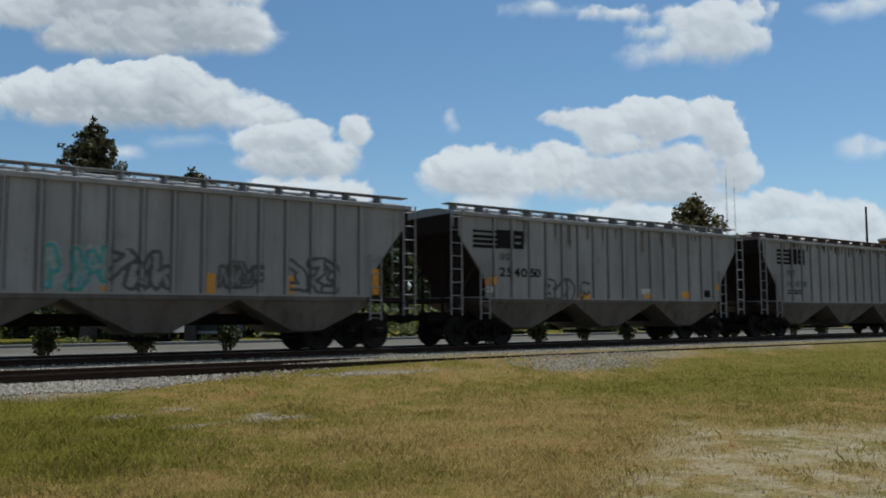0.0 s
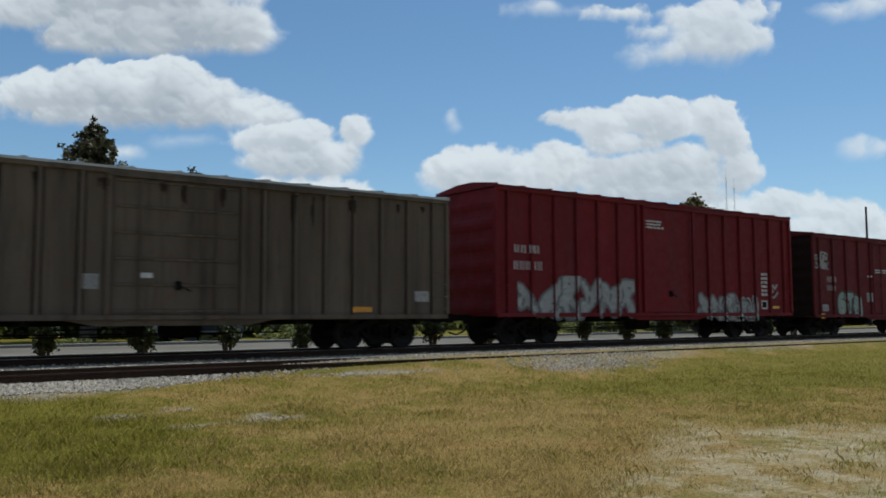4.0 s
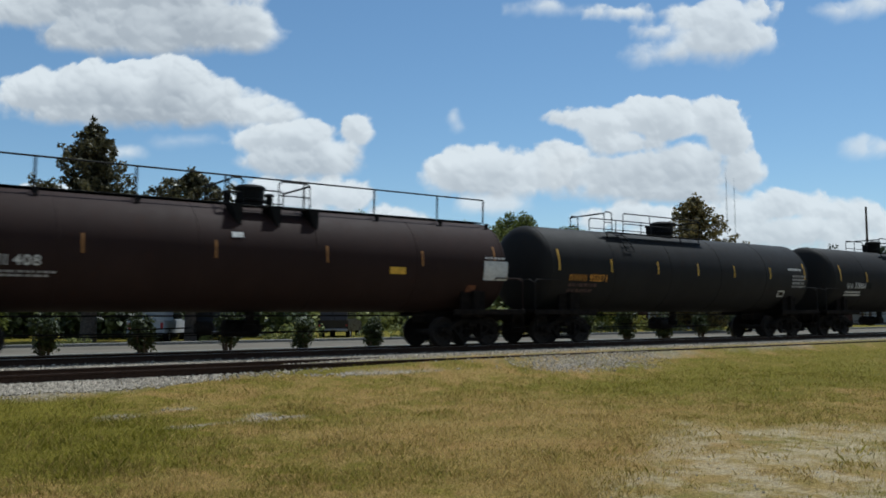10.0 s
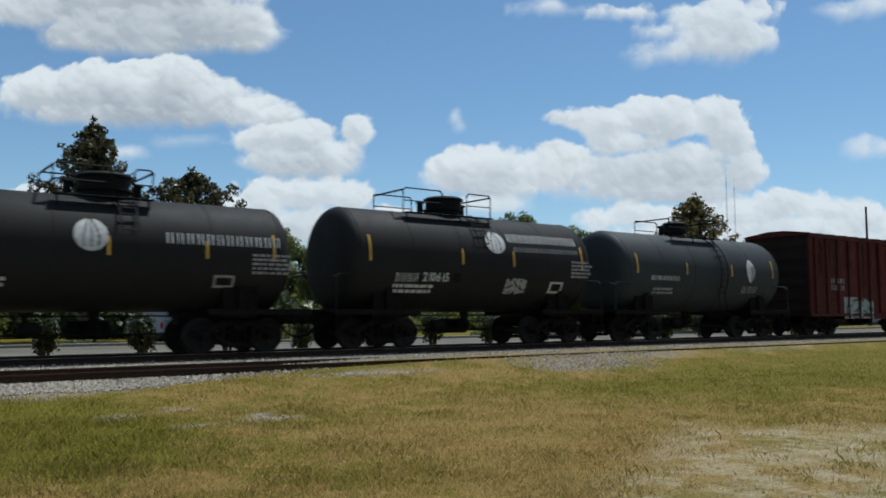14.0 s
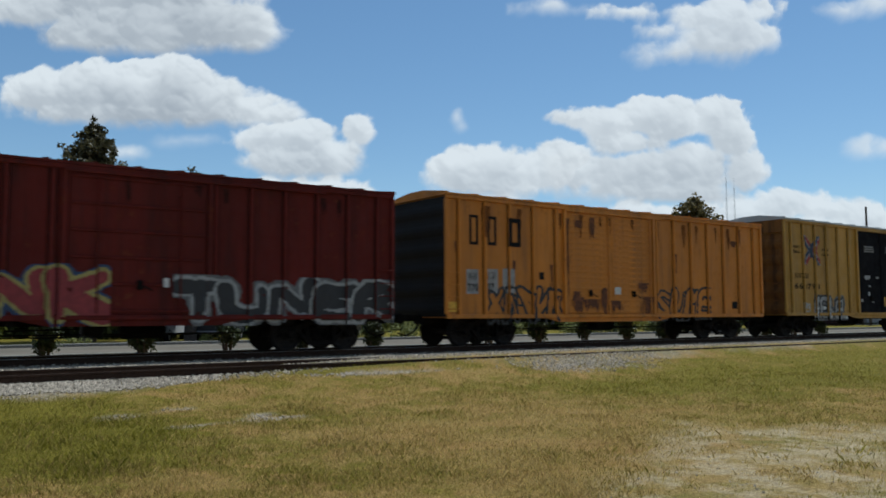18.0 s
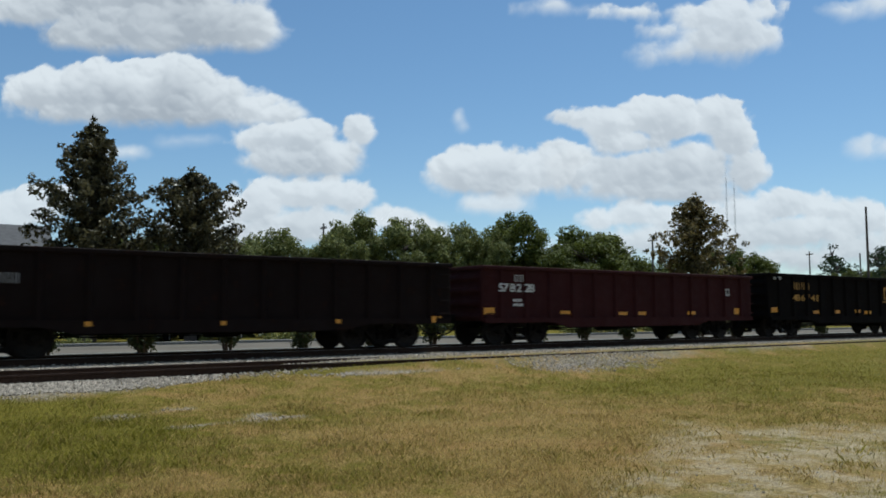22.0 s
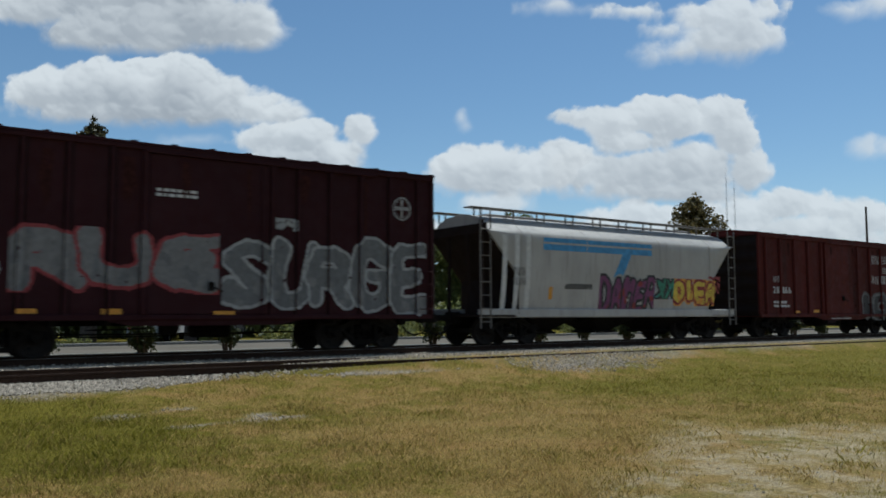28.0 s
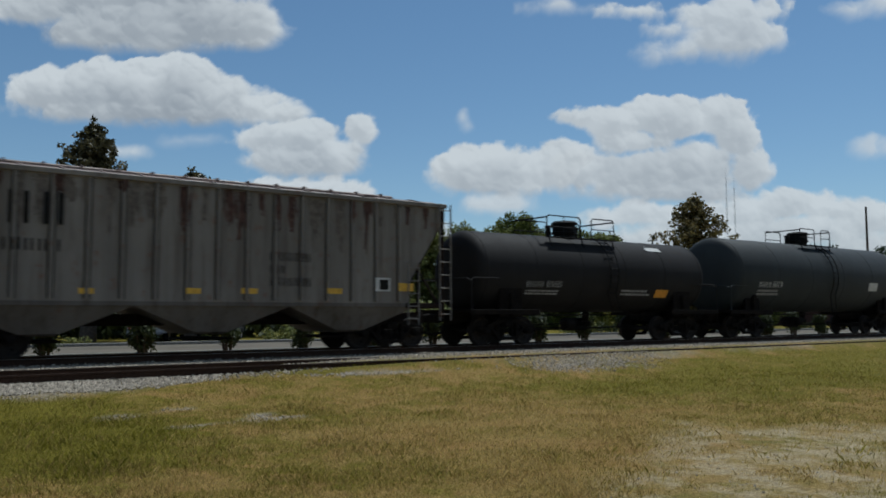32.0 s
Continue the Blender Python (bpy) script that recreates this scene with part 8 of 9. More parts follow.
graffiti(BOX_TB, SILVERLINE, "REBEL", -5.85, 0.68, 2.78, 1.14, 268, 0.5, True)
graffiti(BOX_TB, PALETEAL, 3, 2.24, 0.76, 3.15, 1.39, 269, 0.5, True)
emblem(BOX_TB, "sign_block", 5.0, 3.68, 2.14, 0.62)
words(BOX_TB, M_DARKMARK, "Railcar Pooling", 4.68, 3.26, 2.39, 0.27)
words(BOX_TB, M_DARKMARK, "Experts", 5.36, 2.91, 1.49, 0.3)
letters(BOX_TB, M_DARKMARK, 7, 5.42, 2.56, 1.41, 0.25)
print_lines(BOX_TB, M_GREYMARK, 3, -1.44, 3.86, 0.88, 0.32, 271)
print_lines(BOX_TB, M_GREYMARK, 3, 0.57, 3.89, 1.12, 0.31, 272)
graffiti(BOX_TB, WHITELINE, 3, -1.52, 2.56, 0.55, 0.21, 276, 0.5, False)
patch(BOX_TB, M_GREYMARK, -0.44, 2.64, 0.24, 0.09)
graffiti(BOX_TB, WHITELINE, 3, 0.66, 2.56, 0.5, 0.25, 278, 0.5, False)
print_lines(BOX_TB, M_GREYMARK, 2, 1.43, 2.56, 0.49, 0.2, 276)
print_lines(BOX_TB, M_GREYMARK, 1, -1.16, 2.21, 0.28, 0.13, 277)
patch(BOX_TB, M_WHITE, -1.19, 1.82, 0.11, 0.18)
patch(BOX_TB, M_GREYMARK, 0.65, 2.12, 0.11, 0.15)
patch(BOX_TB, M_GREYMARK, 0.99, 2.17, 0.07, 0.14)
patch(BOX_TB, M_GREYMARK, 1.19, 2.18, 0.09, 0.14)
patch(BOX_TB, M_WHITE, 0.95, 1.84, 0.14, 0.18)
patch(BOX_TB, M_GREYMARK, -1.93, 1.53, 0.23, 0.13)
patch(BOX_TB, M_GREYMARK, 0.57, 1.56, 0.21, 0.15)
patch(BOX_TB, M_YELLOW, 0.27, 1.33, 0.11, 0.45)
patch(BOX_TB, M_DULLYELLOW, -2.59, 1.21, 0.14, 0.43)
patch(BOX_TB, M_DULLYELLOW, 5.56, 1.28, 0.15, 0.52)
print_lines(BOX_TB, M_GREYMARK, 1, -0.89, 1.48, 0.2, 0.08, 288)
print_lines(BOX_TB, M_GREYMARK, 2, 1.35, 1.51, 0.25, 0.14, 289)
graffiti(BOX_TB, WHITELINE, 1, -6.69, 1.05, 0.53, 0.41, 293, 0.5, True)
patch(BOX_TB, M_DARKMARK, 6.92, 1.39, 0.47, 0.28)
patch(BOX_TB, M_DARKMARK, 6.97, 1.34, 0.37, 0.3)
patch(FLAT_1, M_DARKMARK, -4.19, 0.66, 2.15, 0.35, "number_board")
letters(FLAT_1, M_WHITE, 4, -4.12, 0.71, 0.72, 0.25)
letters(FLAT_1, M_WHITE, 5, -3.15, 0.71, 0.98, 0.25)
patch(FLAT_2, M_DARKMARK, -5.1, 0.66, 1.87, 0.34, "number_board")
letters(FLAT_2, M_WHITE, 4, -5.04, 0.71, 0.63, 0.24)
letters(FLAT_2, M_WHITE, 5, -4.19, 0.71, 0.87, 0.24)
patch(FLAT_3, M_DARKMARK, -5.92, 0.63, 1.83, 0.29, "number_board")
letters(FLAT_3, M_WHITE, 4, -5.86, 0.66, 0.62, 0.23)
letters(FLAT_3, M_WHITE, 5, -5.03, 0.65, 0.84, 0.23)
patch(FLAT_4, M_DARKMARK, -5.68, 0.67, 1.36, 0.2, "number_board")
letters(FLAT_4, M_WHITE, 4, -5.54, 0.71, 0.36, 0.11)
letters(FLAT_4, M_WHITE, 5, -5.01, 0.71, 0.46, 0.11)
letters(GOND_1, M_GREYMARK, 2, -6.3, 1.69, 0.4, 0.21)
letters(GOND_1, M_GREYMARK, 6, -5.54, 1.68, 0.94, 0.23)
patch(GOND_1, M_ORANGE, -6.84, 0.72, 0.41, 0.19, "reflector")
patch(GOND_1, M_ORANGE, -3.57, 0.73, 0.46, 0.11, "reflector")
patch(GOND_1, M_ORANGE, -0.23, 0.73, 0.43, 0.1, "reflector")
patch(GOND_1, M_ORANGE, 2.98, 0.75, 0.47, 0.11, "reflector")
patch(GOND_1, M_ORANGE, 6.32, 0.75, 0.42, 0.18, "reflector")
letters(GOND_2, M_WHITE, 2, -5.71, 2.01, 0.44, 0.23)
number(GOND_2, M_WHITE, "578228", -6.43, 1.7, 1.64, 0.25)
print_lines(GOND_2, M_WHITE, 2, -5.74, 1.21, 0.42, 0.29, 314)
patch(GOND_2, M_WHITE, 5.18, 1.7, 0.37, 0.26)
patch(GOND_2, M_DARKMARK, 5.23, 1.74, 0.26, 0.19)
patch(GOND_2, M_ORANGE, -6.93, 0.99, 0.42, 0.2, "reflector")
patch(GOND_2, M_ORANGE, -3.68, 0.99, 0.45, 0.11, "reflector")
patch(GOND_2, M_ORANGE, -0.87, 0.95, 0.44, 0.11, "reflector")
patch(GOND_2, M_ORANGE, 0.12, 0.95, 0.44, 0.12, "reflector")
patch(GOND_2, M_ORANGE, 2.91, 0.96, 0.48, 0.12, "reflector")
patch(GOND_2, M_ORANGE, 5.82, 0.97, 0.38, 0.23, "reflector")
letters(GOND_3, M_DULLYELLOW, 4, -5.41, 2.02, 1.47, 0.3)
number(GOND_3, M_DULLYELLOW, "486748", -5.45, 1.54, 2.34, 0.26)
letters(GOND_3, M_DULLYELLOW, 1, 2.37, 1.64, 0.68, 0.59, 0.34)
patch(GOND_3, M_DULLYELLOW, 2.38, 1.51, 0.61, 0.06)
letters(GOND_3, M_DULLYELLOW, 1, 3.14, 1.64, 0.63, 0.6, 0.34)
patch(GOND_3, M_DULLYELLOW, 3.15, 1.52, 0.57, 0.06)
letters(GOND_3, M_DULLYELLOW, 1, 3.93, 1.65, 0.62, 0.61, 0.34)
patch(GOND_3, M_DULLYELLOW, 3.95, 1.53, 0.55, 0.06)
graffiti(GOND_3, SILVER, 2, 3.02, 0.94, 0.69, 0.62, 334, 0.5, True)
patch(GOND_3, M_ORANGE, -6.91, 1.03, 0.43, 0.22, "reflector")
patch(GOND_3, M_ORANGE, -3.72, 0.99, 0.48, 0.13, "reflector")
patch(GOND_3, M_ORANGE, -2.04, 0.99, 0.49, 0.15, "reflector")
patch(GOND_3, M_ORANGE, -0.22, 1.03, 0.47, 0.13, "reflector")
patch(GOND_3, M_ORANGE, 0.64, 0.97, 0.43, 0.14, "reflector")
patch(GOND_3, M_ORANGE, 3.01, 0.82, 0.57, 0.1, "reflector")
patch(GOND_3, M_ORANGE, 6.38, 0.78, 0.5, 0.24, "reflector")
patch(GOND_3, M_WHITE, 4.96, 1.19, 0.47, 0.36)
patch(GOND_3, M_DARKMARK, 5.03, 1.26, 0.34, 0.26)
print_lines(GOND_3, M_WHITE, 2, -6.66, 2.41, 0.61, 0.13, 341)
letters(BOX_BN, M_WHITE, 2, -6.01, 2.33, 0.49, 0.27)
letters(BOX_BN, M_WHITE, 2, -5.19, 2.36, 0.48, 0.28)
number(BOX_BN, M_WHITE, "728594", -6.11, 1.87, 1.49, 0.28)
print_lines(BOX_BN, M_WHITE, 3, -6.15, 1.17, 0.64, 0.48, 345)
graffiti(BOX_BN, FADED, "RUE", -4.51, 1.48, 4.7, 1.54, 349, 0.3, True)
graffiti(BOX_BN, PALERIM, "SURGE", 0.27, 0.92, 6.23, 2.25, 350, 0.6, True)
emblem(BOX_BN, "round_cross", 5.34, 3.69, 0.63, 0.68)
print_lines(BOX_BN, M_WHITE, 2, -1.38, 3.81, 1.09, 0.24, 349)
graffiti(BOX_BN, WHITELINE, 3, 1.68, 3.18, 0.67, 0.33, 353, 0.5, False)
patch(BOX_BN, M_ORANGE, -6.71, 1.12, 0.41, 0.19, "reflector")
patch(BOX_BN, M_ORANGE, -4.33, 1.02, 0.42, 0.11, "reflector")
patch(BOX_BN, M_ORANGE, -2.56, 1.0, 0.46, 0.13, "reflector")
patch(BOX_BN, M_ORANGE, 0.08, 0.98, 0.55, 0.1, "reflector")
patch(BOX_BN, M_ORANGE, 5.38, 1.2, 0.43, 0.29, "reflector")
patch(HOPPER_W, M_SKYBLUE, -3.91, 3.35, 5.33, 0.14)
patch(HOPPER_W, M_SKYBLUE, -3.92, 3.08, 5.33, 0.2)
for k in range(10):
    patch(HOPPER_W, M_SKYBLUE, -0.16 - 0.045 * k, 3.0 - 0.082 * k, 0.46, 0.084)
patch(HOPPER_W, M_SKYBLUE, 1.58, 1.81, 1.28, 0.17)
patch(HOPPER_W, M_SKYBLUE, 1.57, 1.54, 1.28, 0.17)
graffiti(HOPPER_W, PURPLE, "DAMER", -1.26, 1.01, 2.89, 1.38, 364, 0.95, True)
graffiti(HOPPER_W, ORANGETAG, "OVER", 2.69, 1.28, 2.49, 1.03, 365, 0.95, True)
graffiti(HOPPER_W, TEALBLACK, 2, 1.64, 1.52, 1.05, 0.79, 366, 0.5, True)
graffiti(HOPPER_W, REDLINE, 2, 4.73, 1.77, 0.71, 0.66, 367, 0.5, False)
graffiti(HOPPER_W, FAINT, 4, -2.92, 1.82, 1.28, 0.19, 368, 0.5, False)
letters(HOPPER_W, M_DARKMARK, 3, -5.2, 2.21, 0.53, 0.27)
letters(HOPPER_W, M_DARKMARK, 4, -5.28, 1.92, 0.64, 0.23)
patch(HOPPER_W, M_ORANGE, -3.62, 1.47, 0.16, 0.41)
patch(HOPPER_W, M_WHITE, -5.66, 0.99, 0.19, 2.5, "paint_stripe")
patch(HOPPER_W, M_WHITE, -5.14, 0.99, 0.19, 2.53, "paint_stripe")
patch(HOPPER_W, M_WHITE, -4.66, 0.99, 0.19, 2.56, "paint_stripe")
letters(BOX_NW, M_WHITE, 7, 2.33, 3.34, 2.72, 0.39)
letters(BOX_NW, M_WHITE, 3, 3.2, 2.89, 0.98, 0.29)
letters(BOX_NW, M_WHITE, 7, 2.19, 2.38, 2.86, 0.39)
letters(BOX_NW, M_WHITE, 2, -5.82, 2.31, 0.49, 0.25)
number(BOX_NW, M_WHITE, "281166", -5.84, 1.85, 1.38, 0.27)
graffiti(BOX_NW, DARKRIM, "WOI", 1.3, 0.67, 3.3, 1.4, 380, 0.9, True)
print_lines(BOX_NW, M_WHITE, 2, -5.79, 1.23, 1.14, 0.32, 378)
print_lines(BOX_NW, M_WHITE, 2, -1.44, 0.73, 1.66, 0.18, 379)
patch(BOX_NW, M_ORANGE, -2.8, 1.03, 0.45, 0.12, "reflector")
patch(BOX_NW, M_ORANGE, 5.41, 0.82, 0.46, 0.27, "reflector")
patch(BOX_NW, M_ORANGE, -4.32, 1.01, 0.44, 0.1, "reflector")
patch(BOX_NW, M_WHITE, 3.79, 1.28, 0.37, 0.27)
letters(TANK_T1, M_DARKMARK, 4, -3.78, 1.77, 0.64, 0.21)
number(TANK_T1, M_DARKMARK, "600593", -3.07, 1.78, 1.12, 0.21)
print_lines(TANK_T1, M_WHITE, 2, -3.82, 1.5, 1.82, 0.16, 386)
patch(TANK_T1, M_YELLOW, 2.39, 2.13, 0.65, 0.37)
print_lines(TANK_T1, M_DARKMARK, 3, 3.29, 1.97, 0.96, 0.49, 388)
patch(TANK_T1, M_GREYMARK, 4.47, 2.07, 1.1, 0.56, "data_panel")
patch(TANK_T1, M_WHITE, 4.59, 1.49, 0.33, 0.25)
letters(TANK_T2, M_DARKMARK, 4, -4.09, 1.77, 0.62, 0.26)
number(TANK_T2, M_DARKMARK, "400867", -3.37, 1.79, 1.1, 0.23)
print_lines(TANK_T2, M_WHITE, 2, -4.11, 1.52, 1.59, 0.2, 393)
patch(TANK_T2, M_YELLOW, 2.2, 2.19, 0.67, 0.38)
print_lines(TANK_T2, M_DARKMARK, 2, 2.16, 2.01, 0.49, 0.11, 395)
patch(TANK_T2, M_GREYMARK, 4.57, 2.16, 0.95, 0.47, "data_panel")
print_lines(TANK_T2, M_DARKMARK, 2, 3.76, 1.84, 0.53, 0.31, 397)
patch(TANK_T2, M_WHITE, 5.04, 1.27, 0.29, 0.35)
print_lines(TANK_T2, M_GREYMARK, 3, 0.85, 2.17, 0.46, 0.27, 399)
streaked_panels(HOPPER_N)
letters(HOPPER_N, M_DARKMARK, 2, -4.88, 3.0, 1.39, 0.72, 0.3)
letters(HOPPER_N, M_DARKMARK, 5, -5.0, 2.41, 1.39, 0.27)
letters(HOPPER_N, M_DARKMARK, 7, 1.36, 2.38, 1.23, 0.24)
letters(HOPPER_N, M_DARKMARK, 3, 1.36, 2.06, 0.48, 0.21)
letters(HOPPER_N, M_DARKMARK, 7, 1.37, 1.73, 1.23, 0.22)
patch(HOPPER_N, M_WHITE, 4.55, 1.64, 0.54, 0.38)
patch(HOPPER_N, M_DARKMARK, 4.6, 1.68, 0.43, 0.29)
patch(HOPPER_N, M_YELLOW, 5.32, 1.65, 0.57, 0.23, "reflector")
patch(HOPPER_N, M_YELLOW, -3.25, 1.47, 0.34, 0.13, "reflector")
patch(HOPPER_N, M_YELLOW, -0.81, 1.5, 0.39, 0.14, "reflector")
patch(HOPPER_N, M_YELLOW, 0.63, 1.52, 0.43, 0.14, "reflector")
patch(HOPPER_N, M_YELLOW, 3.04, 1.55, 0.49, 0.15, "reflector")
patch(HOPPER_N, M_YELLOW, -5.73, 1.74, 0.42, 0.25, "reflector")
stain(HOPPER_N, M_RUSTDARK, -6.89, 3.09, 0.3, 1.05, 414)
stain(HOPPER_N, M_RUSTDARK, -5.54, 2.77, 0.32, 1.4, 415)
stain(HOPPER_N, M_RUSTDARK, -3.89, 3.55, 0.35, 0.65, 416)
stain(HOPPER_N, M_RUSTDARK, 0.08, 3.2, 0.42, 1.07, 417)
stain(HOPPER_N, M_RUSTDARK, 4.09, 3.66, 0.5, 0.68, 418)
stain(HOPPER_N, M_RUSTDARK, -2.51, 3.8, 0.37, 0.42, 419)
letters(TANK_HA, M_GREYMARK, 4, -3.7, 1.87, 0.79, 0.2)
letters(TANK_HA, M_GREYMARK, 4, -2.81, 1.88, 0.74, 0.21)
print_lines(TANK_HA, M_GREYMARK, 2, -3.65, 1.62, 1.5, 0.18, 422)
patch(TANK_HA, M_ORANGE, 2.75, 1.59, 0.7, 0.29)
patch(TANK_HA, M_WHITE, 2.6, 3.32, 0.8, 0.14)
print_lines(TANK_HA, M_GREYMARK, 2, 0.9, 1.63, 1.57, 0.24, 425)
letters(TANK_AZ, M_WHITE, 4, -5.35, 2.07, 0.88, 0.23)
letters(TANK_AZ, M_WHITE, 4, -4.38, 2.09, 0.75, 0.24)
print_lines(TANK_AZ, M_GREYMARK, 2, -5.3, 1.73, 1.55, 0.28, 428)
patch(TANK_AZ, M_WHITE, 3.5, 2.04, 0.8, 0.38)
weathered(BOX_R1, M_OLDRED, -6.8, 6.6, 4.2, 2.6, 15, 61)
weathered(BOX_SOU, M_OLDRED, -6.8, 6.6, 4.2, 2.8, 16, 62)
weathered(BOX_GF, M_OLDRED, -6.8, 6.6, 4.15, 0.7, 8, 63)
weathered(BOX_NW, M_OLDRED, -6.6, 6.4, 4.0, 0.7, 7, 64)
weathered(BOX_BN, M_OLDRED, -6.4, 6.2, 4.7, 2.4, 8, 65)
weathered(BOX_OLIVE, M_OLDBROWN, -7.7, 7.4, 4.15, 0.9, 14, 66)
weathered(BOX_BROWN, M_OLDBROWN, -7.8, 7.5, 4.15, 0.9, 14, 67)
weathered(BOX_CN, M_RUSTYELLOW, -7.7, 7.4, 4.35, 1.2, 14, 68)
weathered(HOPPER_B, M_SOOT, -5.6, 5.2, 3.98, 1.0, 12, 69)
weathered(HOPPER_C, M_RUSTDARK, -5.6, 5.2, 4.0, 0.5, 30, 70)
weathered(FLAT_1, M_RUSTPATCH, -8.8, 8.3, 1.08, 0.34, 22, 71)
weathered(FLAT_2, M_RUSTPATCH, -8.6, 8.1, 1.08, 0.34, 22, 72)
weathered(FLAT_3, M_RUSTPATCH, -8.6, 8.1, 1.08, 0.34, 22, 73)
weathered(FLAT_4, M_RUSTPATCH, -8.7, 8.2, 1.08, 0.34, 22, 74)


# ---- lamps, poles, buildings and vehicles across the road ----
M_GLASS = plain("milky_lamp_glass", (0.78, 0.78, 0.76), 0.3, 0.0, 20.0, 0.05)
M_POST = plain("dark_green_post_paint", (0.02, 0.03, 0.025), 0.5, 0.0, 12.0, 0.3)
M_POLE = plain("weathered_pole_wood", (0.10, 0.08, 0.065), 0.9, 0.0, 6.0, 0.35)
M_MAST = plain("grey_mast_steel", (0.30, 0.30, 0.31), 0.5, 0.4, 12.0, 0.2)


def street_lamp(x, y, z):
    t = thing("street_lamp", "old-style street lamp with white globe on dark post", "street lamp", "street lamps", at=pose(x, y, z))
    s = Shape().turned([(0, 0.22), (0.12, 0.22), (0.2, 0.14), (0.55, 0.11), (0.6, 0.07), (2.95, 0.05), (3.0, 0.1), (3.1, 0.12)], "z", sides=12)
    part("post", s, M_POST, t)
    part("globe", soften(Shape().turned([(3.1, 0.12), (3.2, 0.21), (3.38, 0.25), (3.55, 0.2), (3.65, 0.1), (3.7, 0.05)], "z", sides=16).mesh("globe", M_GLASS), 50), M_GLASS, t, "white glass globe")
    part("finial", Shape().turned([(3.69, 0.06), (3.75, 0.03), (3.85, 0.01)], "z", sides=8), M_POST, t)


def utility_pole(x, y, high, arms=1, thick=0.14, mat=None):
    t = thing("utility_pole", "weathered wooden utility pole with crossarm", "utility pole", at=pose(x, y, -0.5))
    part("pole", Shape().turned([(0, thick), (high, thick * 0.65)], "z", sides=10), mat or M_POLE, t)
    for k in range(arms):
        z = high - 0.5 - 0.9 * k
        a = part("crossarm", Shape().box(-0.06, 0.06, -0.62, 0.62, z - 0.05, z + 0.05, 0.01), M_POLE, t)
        for d in (-0.55, -0.25, 0.25, 0.55):
            part("insulator", Shape().turned([(z + 0.06, 0.03), (z + 0.12, 0.06), (z + 0.2, 0.04)], "z", (0, d, 0), 8), M_MAST, a)


street_lamp(33.3, 29.9, -0.35)
street_lamp(45.7, 30.8, -0.35)
utility_pole(71.0, 39.1, 9.9)
utility_pole(122.4, 51.2, 11.2)
utility_pole(94.4, 27.9, 13.6, 0, 0.17)
utility_pole(97.5, 30.4, 8.6, 0, 0.12)
utility_pole(40.0, 55.4, 10.8)


def radio_mast(x, y, high):
    t = thing("radio_mast", "thin grey lattice radio mast far behind the trees", "radio mast", "radio masts", at=pose(x, y, -0.4))
    s = Shape()
    for a in (0, 2.094, 4.189):
        s.tube([(0.28 * math.cos(a), 0.28 * math.sin(a), 0), (0.2 * math.cos(a), 0.2 * math.sin(a), high * 0.93)], 0.03, 4)
    part("leg_frame", s, M_MAST, t)
    b = Shape()
    for k in range(24):
        z0, z1 = high * 0.93 * k / 24, high * 0.93 * (k + 1) / 24
        for a in (0, 2.094, 4.189):
            b.tube([(0.33 * math.cos(a), 0.33 * math.sin(a), z0), (0.33 * math.cos(a + 2.094), 0.33 * math.sin(a + 2.094), z1)], 0.014, 3)
    tagged(part("bracing", b, M_MAST, t), kind="stuff")
    part("aerial", Shape().tube([(0, 0, high * 0.9), (0, 0, high)], 0.03, 5), M_MAST, t)


radio_mast(256.8, 160.0, 54.0)
radio_mast(258.6, 158.0, 50.0)

P_SHED = paint("brown_sheet_siding", (0.042, 0.016, 0.0135), 0.35, 0.2, 0.7)
P_SHEDROOF = paint("grey_sheet_roof", (0.05, 0.048, 0.048), 0.3, 0.15, 0.6)
P_DARKROOF = paint("dark_shingle_roof", (0.045, 0.043, 0.042), 0.3, 0.1, 0.9, gloss=0.1)
P_PALESHED = paint("pale_grey_siding", (0.36, 0.37, 0.38), 0.25, 0.08, 0.6)


def shed(name, label, x, y, turn, wide, deep, high, wall, roof, doors=(), pitch=0.5, panel=1.1):
    """A sheet-clad shed: wall panels, a low roof and doors; x, y: the middle of its front."""
    t = thing(name, label, "building", at=pose(x, y, -0.45, 0, 0, turn))
    part("wall", Shape().box(-wide / 2, wide / 2, 0.05, deep, 0, high), wall, t)
    n = max(2, int(wide / panel))
    me = Shape().box(-wide / n / 2 + 0.02, wide / n / 2 - 0.02, 0.0, 0.05, 0.15, high - 0.02, 0.01).mesh("wall_panel", wall)
    for k in range(n):
        part("wall_panel", me, None, t, at=pose(-wide / 2 + wide * (k + 0.5) / n, 0, 0))
    r = Shape()
    r.loft([[(q, -0.25, high), (q, -0.25, high + 0.12), (q, deep / 2, high + pitch + 0.12), (q, deep + 0.25, high + 0.12), (q, deep + 0.25, high)][::-1] for q in (-wide / 2 - 0.2, wide / 2 + 0.2)])
    part("roof", r, roof, t)
    part("gutter", Shape().box(-wide / 2 - 0.2, wide / 2 + 0.2, -0.38, -0.26, high - 0.02, high + 0.1, 0.03), roof, t)
    for dx, dw, dh in doors:
        d = part("door", Shape().box(dx - dw / 2, dx + dw / 2, -0.04, -0.003, 0.1, dh, 0.01), P_PALESHED, t, "pale roll-up door")
        part("door_frame", Shape().box(dx - dw / 2 - 0.12, dx + dw / 2 + 0.12, -0.03, -0.002, dh, dh + 0.14, 0.01), roof, d)


